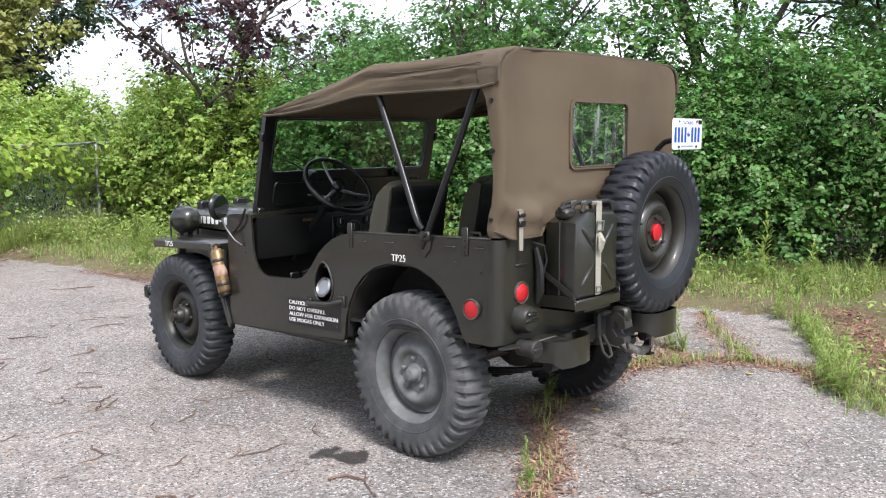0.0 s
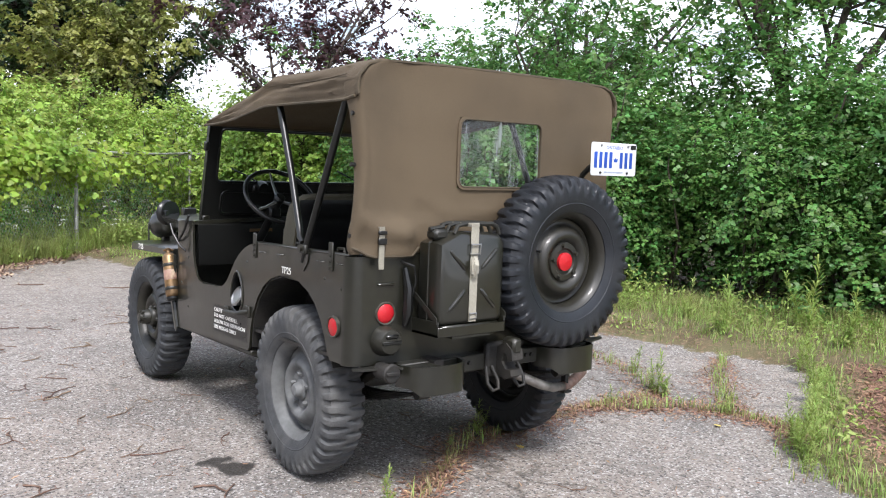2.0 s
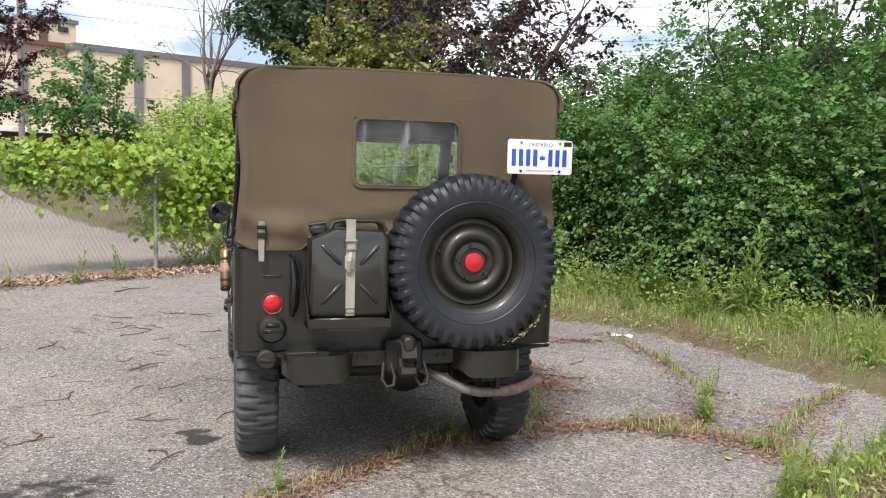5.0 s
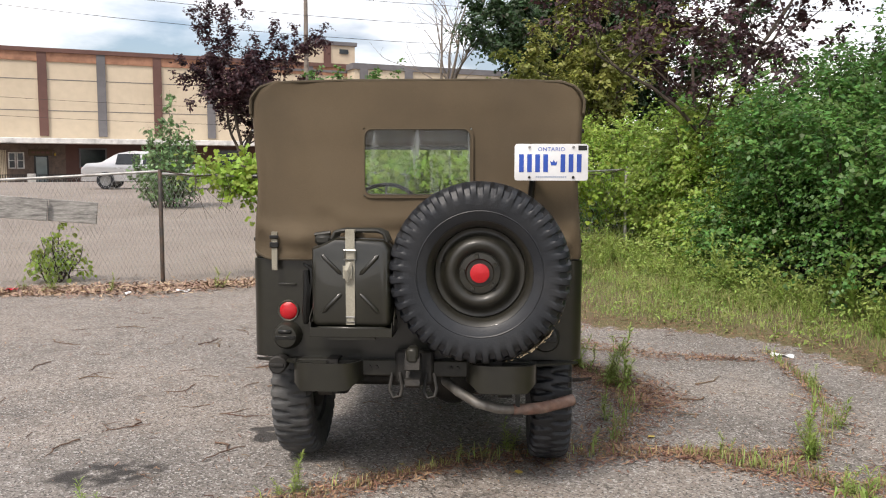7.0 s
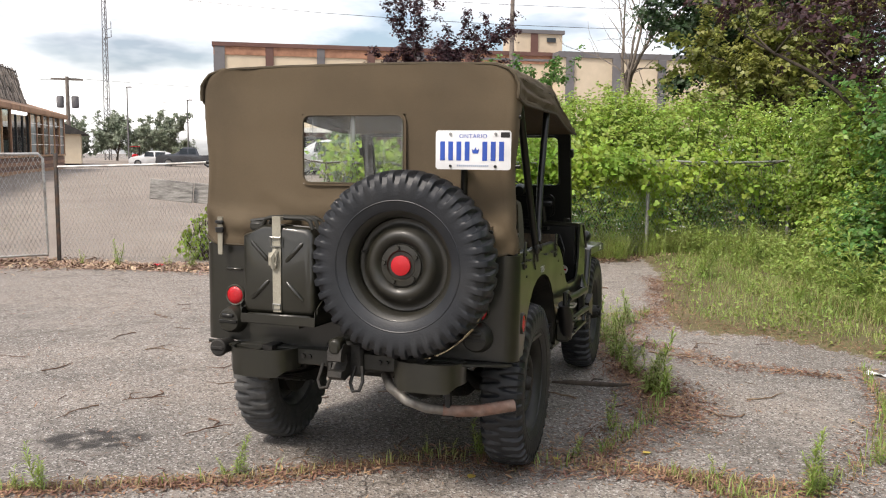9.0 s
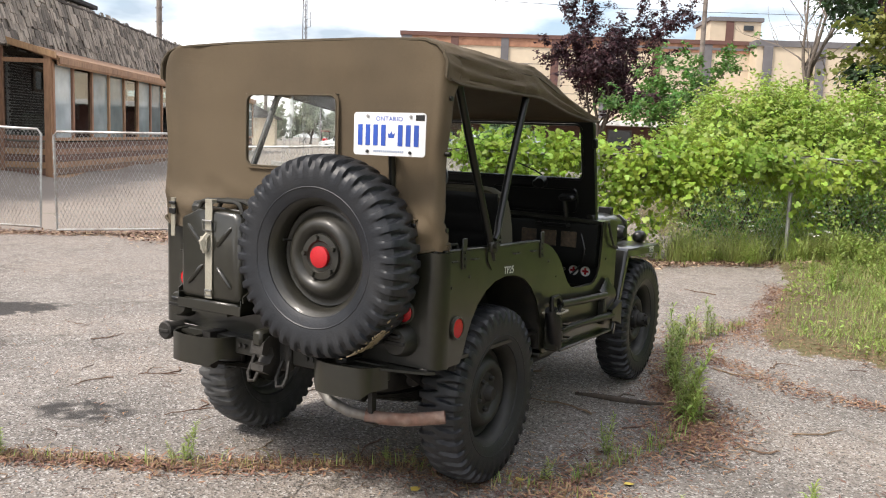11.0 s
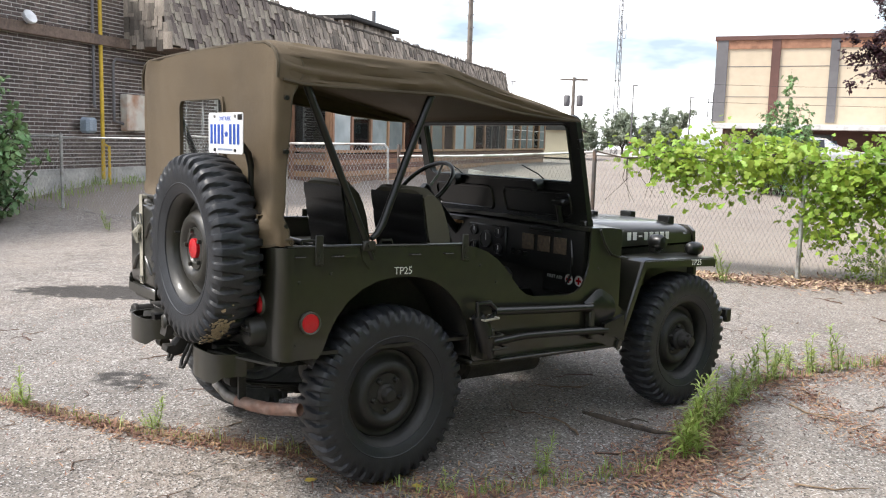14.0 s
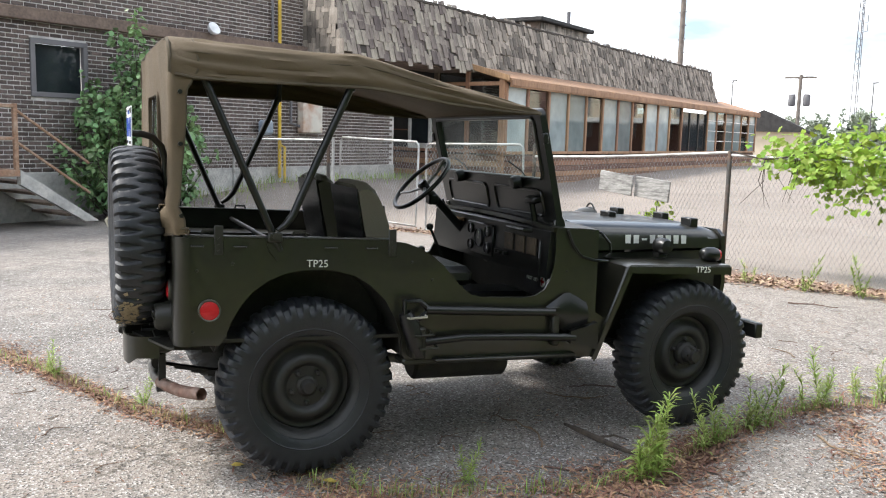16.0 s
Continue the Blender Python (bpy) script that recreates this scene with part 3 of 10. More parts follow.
# Axles (level with the ground).
for y, name in ((0.0, "rear_axle"), (2.032, "front_axle")):
    mm = Mesh().tube([(-0.56, y, 0.380), (0.56, y, 0.380)], 0.036, 14)
    off = 0.14
    mm.lathe([(0.0, -0.13), (0.05, -0.125), (0.10, -0.085), (0.125, -0.03), (0.13, 0.02), (0.11, 0.07), (0.05, 0.11), (0.0, 0.115)], Matrix.Translation((off, y, 0.385)) @ FY, 24)
    jp(name, mm, CHASSIS, level=True)
for s in (-1, 1):
    for y0, y1 in ((-0.60, 0.52), (1.50, 2.55)):
        sp = Mesh()
        for k in range(7):
            sh = 0.07 * k
            pts = [(s * 0.40, y0 + sh + (y1 - y0 - 2 * sh) * i / 10, 0.475 - 0.008 * k - 0.085 * math.sin(math.pi * ((sh / (y1 - y0)) + (1 - 2 * sh / (y1 - y0)) * i / 10))) for i in range(11)]
            for (xa, ya, za), (xb, yb, zb) in zip(pts, pts[1:]):
                sp.add([(s * 0.40 - 0.022, ya, za), (s * 0.40 + 0.022, ya, za), (s * 0.40 + 0.022, yb, zb), (s * 0.40 - 0.022, yb, zb),
                        (s * 0.40 - 0.022, ya, za - 0.006), (s * 0.40 + 0.022, ya, za - 0.006), (s * 0.40 + 0.022, yb, zb - 0.006), (s * 0.40 - 0.022, yb, zb - 0.006)],
                       [(0, 1, 2, 3), (7, 6, 5, 4), (0, 4, 5, 1), (1, 5, 6, 2), (2, 6, 7, 3), (3, 7, 4, 0)])
        sp.tube([(s * 0.37, y0, 0.475), (s * 0.43, y0, 0.475)], 0.026, 12).tube([(s * 0.37, y1, 0.475), (s * 0.43, y1, 0.475)], 0.026, 12)
        sp.box((s * 0.40 - 0.03, (y0 + y1) / 2 - 0.06, 0.345), (s * 0.40 + 0.03, (y0 + y1) / 2 + 0.06, 0.40), 0.006)
        jp("leaf_spring", sp, CHASSIS, level=True)


# ---- wheels ----
def tyre_mesh(ro=0.388, width=0.190, lugs=40):
    """A military bar-tread tyre about the local z axis: wedge-shaped grooves run in from each shoulder and interleave over the crown."""
    h = width / 2
    crown = [(ro - 0.020 * abs(z) ** 3, z * h) for z in (-0.80, -0.66, -0.50, -0.34, -0.18, -0.06, 0.06, 0.18, 0.34, 0.50, 0.66, 0.80)]
    wall = [(0.222, 0.62), (0.226, 0.80), (0.250, 0.93), (0.285, 1.0), (0.315, 1.02), (0.338, 1.03), (0.352, 1.01), (0.364, 0.96), (0.373, 0.90)]
    prof = [(r, -z * h) for r, z in wall] + crown + [(r, z * h) for r, z in wall[::-1]]
    n = lugs * 10
    vs, fs, k = [], [], len(prof)
    for j in range(n):
        a = 2 * math.pi * j / n
        for r, z in prof:
            cut = 0.0
            for s in (-1, 1):
                u = s * z / h
                if u > -0.10 and r > 0.322:
                    w = 0.27 * min(1.0, max(0.0, (u + 0.10) / 0.95)) ** 0.75
                    dist = abs((j / 10.0 + (0.5 if s > 0 else 0.0)) % 1.0 - 0.5)
                    cut = max(cut, min(1.0, max(0.0, (w - dist) / 0.10 + 0.35)) * min(1.0, (u + 0.10) / 0.3))
            fade = min(1.0, max(0.0, (r - 0.322) / 0.035))
            rr = r - 0.015 * cut * fade
            zz = z - (0.008 * cut * fade if r < 0.374 else 0.0) * (1 if z > 0 else -1)
            vs.append((rr * math.cos(a), rr * math.sin(a), zz))
    for j in range(n):
        a, b = j * k, ((j + 1) % n) * k
        for i in range(k - 1):
            fs.append((a + i, b + i, b + i + 1, a + i + 1))
    m = Mesh().add(vs, fs)
    # raised ring on each sidewall
    for s in (-1, 1):
        m.lathe([(0.262, s * h * 0.955), (0.266, s * h * 0.985), (0.270, s * h * 0.965)], None, 72)
    return m


def wheel_disc(out=1.0):
    """Pressed steel wheel about local z, its outside towards +z."""
    rim = Mesh().lathe([(0.228, -0.070), (0.232, -0.058), (0.212, -0.050), (0.200, -0.03), (0.196, 0.03), (0.206, 0.048), (0.222, 0.056), (0.233, 0.060), (0.235, 0.068), (0.229, 0.074),
                        (0.220, 0.068), (0.208, 0.056), (0.200, 0.044), (0.196, 0.020)], None, 64)
    disc = Mesh().lathe([(0.197, 0.000), (0.190, 0.004), (0.178, 0.000), (0.166, 0.004), (0.150, 0.030), (0.138, 0.044), (0.124, 0.050), (0.108, 0.046), (0.098, 0.034), (0.090, 0.026),
                         (0.060, 0.026), (0.046, 0.026)], None, 64)
    return rim, disc


tyre_data = tyre_mesh()
rim_m, disc_m = wheel_disc()
FACE = Matrix.Rotation(radians(90), 4, "Y")


def wheel(x, y, side, mats, steer=0.0, front=False):
    """A wheel with its tyre, rim, disc, nuts and hub, facing outwards."""
    tm, wm, hm = mats
    spin = Matrix.Rotation(radians(random.uniform(0, 70)), 4, "Z")
    m = Matrix.Translation((x, y, 0.381)) @ Matrix.Rotation(radians(steer), 4, "Z") @ (FACE if side > 0 else FACE.inverted()) @ spin
    root = part("wheel", Mesh().add(disc_m.v, disc_m.f).moved(m), wm, jeep, "steel road wheel with bar-tread tyre")
    t = Mesh().add(tyre_data.v, tyre_data.f).moved(m)
    # the tyre stands flat on the ground
    t.v = [(a, b, max(c, 0.004)) for a, b, c in t.v]
    part("tyre", t, tm, root)
    part("rim", Mesh().add(rim_m.v, rim_m.f).moved(m), wm, root)
    if front:
        hub = Mesh().lathe([(0.062, 0.026), (0.062, 0.05), (0.055, 0.062), (0.048, 0.066), (0.044, 0.10), (0.036, 0.108), (0.030, 0.112), (0.028, 0.13), (0.0, 0.133)], m, 28)
        for k in range(6):
            a = 2 * math.pi * k / 6
            hub.cyl(m @ Vector((0.038 * math.cos(a), 0.038 * math.sin(a), 0.10)), m @ Vector((0.038 * math.cos(a), 0.038 * math.sin(a), 0.118)), 0.008, 6)
    else:
        hub = Mesh().lathe([(0.048, 0.020), (0.048, 0.030), (0.044, 0.036), (0.036, 0.040), (0.032, 0.058), (0.024, 0.068), (0.0, 0.070)], m, 28)
    part("hub", hub, hm, root)
    for k in range(5):
        a = 2 * math.pi * k / 5 + 0.3
        c, s_ = 0.072 * math.cos(a), 0.072 * math.sin(a)
        part("wheel_nut", Mesh().tube([m @ Vector((c, s_, 0.024)), m @ Vector((c, s_, 0.040)), m @ Vector((c, s_, 0.046))], [0.0125, 0.0125, 0.007], 6), hm, root)
    drum = Mesh().lathe([(0.05, -0.005), (0.15, -0.01), (0.152, -0.07), (0.14, -0.075), (0.0, -0.075)], m, 32)
    part("brake_drum", drum, CHASSIS, root)
    return root


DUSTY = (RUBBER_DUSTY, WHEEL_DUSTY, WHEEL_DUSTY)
# The right wheels are darker than the left ones.
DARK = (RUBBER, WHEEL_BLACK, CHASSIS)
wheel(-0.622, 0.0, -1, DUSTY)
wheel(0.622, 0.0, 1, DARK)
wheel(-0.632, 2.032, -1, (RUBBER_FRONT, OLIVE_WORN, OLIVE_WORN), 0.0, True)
wheel(0.632, 2.032, 1, DARK, 0.0, True)

# Spare wheel on its carrier at the back.
SP = Vector((0.286, -0.675, 1.015))
m = Matrix.Translation(SP) @ Matrix.Rotation(radians(90), 4, "X")
spare = part("spare_wheel", Mesh().add(disc_m.v, disc_m.f).moved(m), OLIVE_DULL, jeep, "olive spare wheel with black bar-tread tyre")
part("tyre", Mesh().add(tyre_data.v, tyre_data.f).moved(m), RUBBER, spare)
part("rim", Mesh().add(rim_m.v, rim_m.f).moved(m), OLIVE_DULL, spare)
part("mounting_plate", Mesh().lathe([(0.088, 0.028), (0.085, 0.036), (0.062, 0.038), (0.056, 0.030), (0.0, 0.030)], m, 36), OLIVE_DULL, spare)
for k in range(5):
    a = 2 * math.pi * k / 5 + 0.5
    c, s_ = 0.073 * math.cos(a), 0.073 * math.sin(a)
    part("wheel_nut", Mesh().tube([m @ Vector((c, s_, 0.036)), m @ Vector((c, s_, 0.050))], [0.011, 0.009], 6), OLIVE_WORN, spare)
part("reflector", Mesh().lathe([(0.041, 0.030), (0.041, 0.044), (0.036, 0.046), (0.0, 0.048)], m, 32), RED_LENS, spare, "round red reflector at the hub")
part("valve_stem", Mesh().cyl(m @ Vector((-0.155, 0.05, 0.02)), m @ Vector((-0.165, 0.053, 0.055)), 0.005, 8), BLACK_AND_SHADED, spare)
mud = Mesh()
rng = random.Random(5)
for k in range(150):
    a = radians(-50 + rng.gauss(0, 8))
    z = rng.gauss(0.045, 0.022)
    p = m @ Vector((0.3895 * math.cos(a), 0.3895 * math.sin(a), z))
    q = Matrix.Translation(p) @ Matrix.Rotation(-(a + math.pi / 2) + math.pi, 4, "Y")
    w = rng.uniform(0.003, 0.012)
    ring_ = [(w * rng.uniform(0.6, 1.2) * math.cos(t), w * rng.uniform(0.6, 1.2) * math.sin(t)) for t in (0, 0.9, 1.8, 2.7, 3.6, 4.5, 5.4)]
    mud.add([tuple(q @ Vector((x, y, 0.0))) for x, y in ring_] + [tuple(q @ Vector((0, 0, 0.003))), tuple(q @ Vector((0, 0, -0.003)))], [(i, (i + 1) % 7, 7) for i in range(7)] + [((i + 1) % 7, i, 8) for i in range(7)])
mud_ob = part("mud_patch", mud, material("dried_mud", (0.30, 0.24, 0.15), 0.95, vary=0.3, bump=0.4), spare, "patch of dried pale mud")
mud_ob["kind"] = "stuff"
jp("spare_carrier", Mesh().box((0.20, REAR - 0.09, 0.93), (0.37, REAR - 0.002, 1.10), 0.02).tube([(0.286, REAR - 0.13, 1.015), (0.286, REAR, 1.015)], 0.07, 20), CHASSIS)

# ---- canvas top ----
TOP = [(-0.562, 1.806, 1.668), (-0.545, 1.815, 1.664), (-0.47, 1.820, 1.655), (-0.33, 1.812, 1.657), (-0.20, 1.808, 1.662), (-0.05, 1.811, 1.667), (0.10, 1.818, 1.672), (0.20, 1.824, 1.676),
       (0.25, 1.816, 1.676), (0.33, 1.798, 1.671), (0.45, 1.772, 1.658), (0.61, 1.742, 1.642), (0.75, 1.719, 1.634), (0.90, 1.694, 1.630), (1.02, 1.670, 1.631), (1.065, 1.658, 1.634), (1.085, 1.642, 1.630)]
rows = []
top_y = np.concatenate([[-0.562, -0.545], np.linspace(-0.52, 1.04, 53), [1.065, 1.085]])
TOP_FINE = [(y, float(np.interp(y, [p[0] for p in TOP], [p[1] for p in TOP])), float(np.interp(y, [p[0] for p in TOP], [p[2] for p in TOP]))) for y in top_y]
def drape(x, y, u, k):
    """Creases of the slack cloth: long folds along the side, tighter ones at the bows."""
    long_ = noise.noise((y * 1.6 + k, u * 7.0 + y * 1.3, 2.0 + k)) * 0.015 + noise.noise((y * 3.4 - k, u * 13.0 - y * 2.2, 5.0)) * 0.006
    bow = sum(math.exp(-((y - b) / 0.10) ** 2) for b in (-0.44, 0.17, 1.0))
    tight = noise.noise((y * 13.0 + u * 6.0, u * 3.0 + k, 9.0)) * 0.005 * (0.4 + bow)
    return (long_ + tight) * (1.0 if u < 1 else 0.7)
def finer(points, n):
    p = np.array(points, float)
    t = np.linspace(0, len(p) - 1, n)
    return [(float(np.interp(q, range(len(p)), p[:, 0])), float(np.interp(q, range(len(p)), p[:, 1]))) for q in t]
for y, zt, zb in TOP_FINE:
    d = max(0.0, (y - 0.25) / 0.83)
    hw = 0.722 - 0.030 * d
    drop = zt - zb
    half = [(hw + 0.004, zb), (hw + 0.007, zb + 0.25 * drop), (hw + 0.004, zb + 0.45 * drop), (hw - 0.010, zb + 0.64 * drop), (hw - 0.038, zb + 0.84 * drop), (hw - 0.085, zt - 0.006), (hw - 0.18, zt), (hw - 0.35, zt + 0.004), (0.12, zt + 0.006)]
    full = min(1.0, max(0.0, (y + 0.50) / 0.25))      # rounded at the rear bow, hanging straighter along the side
    hang = [(hw + 0.004, zb), (hw + 0.008, zb + 0.24 * drop), (hw + 0.006, zb + 0.46 * drop), (hw + 0.001, zb + 0.70 * drop), (hw - 0.010, zb + 0.88 * drop), (hw - 0.042, zt - 0.005), (hw - 0.14, zt), (hw - 0.35, zt + 0.004), (0.12, zt + 0.006)]
    half = [(xa + (xb - xa) * full, za + (zc - za) * full) for (xa, za), (xb, zc) in zip(half, hang)]
    half = finer(half, 25)
    hold = 0.25 if y < -0.5 or y > 1.05 else 1.0
    row, left = [], []
    for k, (x, z) in enumerate(half):
        u = k / 15.0
        a, b = drape(x, y, u, 0.0) * hold, drape(x, y, u, 17.0) * hold
        row.append((x + a * (1.0 if u < 1 else 0.1), y, z + a * (0.25 if u < 1 else 0.8)))
        left.append((-x - b * (1.0 if u < 1 else 0.1), y, z + b * (0.25 if u < 1 else 0.8)))
    rows.append(left + row[::-1])
canvas = jp("canvas_top", Mesh().sheet(rows, -0.006), CANVAS, label="faded khaki canvas soft top", smooth=60)
# hem along each side and the seam over the rear edge
for s in (-1, 1):
    jp("hem", Mesh().tube([(s * (0.730 - 0.030 * max(0, (y - 0.25) / 0.83)), y, zb + 0.002) for y, zt, zb in TOP[1:]], 0.0065, 6), CANVAS_SEAM, canvas)
    jp("seam", Mesh().tube([(s * (0.722 - 0.030 * max(0, (y - 0.25) / 0.83)) * 0.985 + s * 0.012, y, zb + 0.60 * (zt - zb) + 0.003) for y, zt, zb in TOP[2:15]], 0.0028, 5), CANVAS_SEAM, canvas)
rim = [(x, y - 0.004, z + 0.004) for x, y, z in rows[0]]
jp("seam", Mesh().tube(rim, 0.007, 6), CANVAS_SEAM, canvas)
jp("hem", Mesh().tube([(x, 1.086, 1.640) for x in np.linspace(-0.69, 0.69, 9)], 0.007, 6), CANVAS_SEAM, canvas)

# Rear curtain wrapping round the corners, with the window cut out.
WX0, WX1, WZ0, WZ1 = -0.230, 0.247, 1.312, 1.612
xs = [-0.722, -0.722, -0.715, -0.700, -0.672, -0.62, -0.56, -0.50, -0.42, -0.33, WX0, -0.11, 0.01, 0.13, WX1, 0.34, 0.42, 0.50, 0.56, 0.62, 0.672, 0.700, 0.715, 0.722, 0.722]
ys = [None, -0.535, -0.553, -0.563] + [-0.567] * 17 + [-0.563, -0.553, -0.535, None]
zs = [1.030, 1.06, 1.10, 1.15, 1.20, 1.26, WZ0, 1.38, 1.46, 1.54, WZ1, 1.66, 1.70, 1.735, 1.765, 1.787, 1.802, 1.811]
def between(seq, lo, hi):
    """Adds the midpoints of a list from the place lo to the place hi."""
    out = []
    for k, v in enumerate(seq):
        out.append(v)
        if lo <= k < hi:
            out.append((v + seq[k + 1]) / 2)
    return out
xs, ys = between(xs, 1, len(xs) - 2), between(ys, 1, len(ys) - 2)
zs = between(zs, 0, len(zs) - 1)
grid = []
for z in zs:
    hw = 0.722 if z < 1.705 else 0.722 - 0.105 * (1 - math.sqrt(max(0.0, 1 - ((z - 1.705) / 0.107) ** 2)))
    row = []
    for x, y in zip(xs, ys):
        side = 1 if x > 0 else -1
        if y is None:
            y = -0.515 + 0.05 * max(0, (z - 1.60) / 0.10 if z < 1.70 else 1) * 1.0 + 0.012 * math.sin(z * 9)
            y = min(y, -0.455)
        waist = 0.018 * math.exp(-((z - 1.38) / 0.16) ** 2)
        xx = x * hw / 0.722
        xx -= side * waist * min(1, abs(x) / 0.6) ** 3
        yy = y + 0.010 * math.sin(math.pi * min(1, max(0, (z - 1.03) / 0.78))) * (abs(x) < 0.69)
        fold = noise.noise((x * 5, z * 2.0, 3.0)) * 0.010 + noise.noise((x * 14 + z * 5, z * 1.8, 8.0)) * 0.006 * (0.4 + min(1.0, (abs(x) / 0.7) ** 4)) + noise.noise((x * 3 + 4, z * 9.0, 2.0)) * 0.004
        if z < 1.26:
            fold += noise.noise((x * 11, z * 16, 5.0)) * 0.034 * min(1.0, (1.27 - z) / 0.08)
        for bx in (-0.555, 0.60):
            yy -= 0.045 * math.exp(-((x - bx) / 0.09) ** 2 - ((z - 1.115) / 0.055) ** 2)
        zz = z
        if z == zs[0]:
            zz = z + 0.035 * max(0, (abs(x) - 0.66) / 0.062) + 0.03 * (abs(x) < 0.45)
        row.append((xx + fold * 0.3 * side, yy + fold, zz))
    grid.append(row)
cur = Mesh().sheet(grid, 0.005)
nv, c0, c1 = len(xs), xs.index(WX0), xs.index(WX1)
r0, r1 = zs.index(WZ0), zs.index(WZ1)
off = len(zs) * nv
keep = []
for f in cur.f:
    base = [i % off for i in f]
    inside = all(r0 <= i // nv <= r1 and c0 <= i % nv <= c1 for i in base) and len({i // off for i in f}) == 1
    if not inside:
        keep.append(f)
cur.f = keep
curtain = jp("rear_curtain", cur, CANVAS, canvas, "khaki canvas rear curtain", smooth=60)


def rounded(x0, x1, z0, z1, r, n=6):
    return arc(x1 - r, z1 - r, r, 0, 90, n) + arc(x0 + r, z1 - r, r, 90, 180, n) + arc(x0 + r, z0 + r, r, 180, 270, n) + arc(x1 - r, z0 + r, r, 270, 360, n)


YW = -0.5615
jp("window_pane", Mesh().sheet([[(x, YW + 0.006 + 0.004 * math.sin(x * 19 + z * 6) , z) for x in np.linspace(WX0 - 0.004, WX1 + 0.004, 9)] for z in np.linspace(WZ0 - 0.004, WZ1 + 0.004, 7)]), VINYL, canvas, "streaked clear vinyl window")
o, i = rounded(WX0 - 0.006, WX1 + 0.006, WZ0 - 0.006, WZ1 + 0.006, 0.042), rounded(WX0 + 0.006, WX1 - 0.006, WZ0 + 0.006, WZ1 - 0.006, 0.034)
nn = len(o)
jp("window_binding", Mesh().add([(x, YW - 0.010, z) for x, z in o] + [(x, YW - 0.010, z) for x, z in i] + [(x, YW + 0.006, z) for x, z in o] + [(x, YW + 0.006, z) for x, z in i],
    [(k, (k + 1) % nn, nn + (k + 1) % nn, nn + k) for k in range(nn)] + [(k, 2 * nn + k, 2 * nn + (k + 1) % nn, (k + 1) % nn) for k in range(nn)] + [(nn + k, nn + (k + 1) % nn, 3 * nn + (k + 1) % nn, 3 * nn + k) for k in range(nn)]), CANVAS, canvas)
jp("window_seam", Mesh().tube([(x, YW - 0.009, z) for x, z in i], 0.0035, 6, closed=True), CANVAS_SEAM, canvas)
jp("hem", Mesh().tube([(x_, y_ - 0.003, z_ + 0.004) for x_, y_, z_ in grid[0]], 0.006, 6), CANVAS_SEAM, canvas)
for edge in (0, -1):
    jp("hem", Mesh().tube([r_[edge] for r_ in grid], 0.006, 6), CANVAS_SEAM, canvas)
# stud fasteners along the curtain's side edges, webbing straps and buckles at its foot
for s in (-1, 1):
    for z in (1.60, 1.40, 1.12):
        jp("fastener", Mesh().cyl((s * 0.712, -0.528, z), (s * 0.732, -0.528, z), 0.009, 10), BLACK_AND_SHADED, canvas)
    jp("strap", Mesh().box((s * 0.622 - 0.013, -0.604, 0.985), (s * 0.622 + 0.013, -0.598, 1.155), 0.002).box((s * 0.622 - 0.013, -0.604, 1.150), (s * 0.622 + 0.013, -0.575, 1.156), 0.002), WEBBING if s < 0 else CANVAS, canvas, "pale webbing strap" if s < 0 else "khaki webbing strap")
    jp("buckle", Mesh().box((s * 0.622 - 0.020, -0.612, 1.085), (s * 0.622 + 0.020, -0.600, 1.110), 0.003).box((s * 0.622 - 0.020, -0.612, 1.125), (s * 0.622 + 0.020, -0.600, 1.140), 0.003), BLACK_AND_SHADED, canvas)
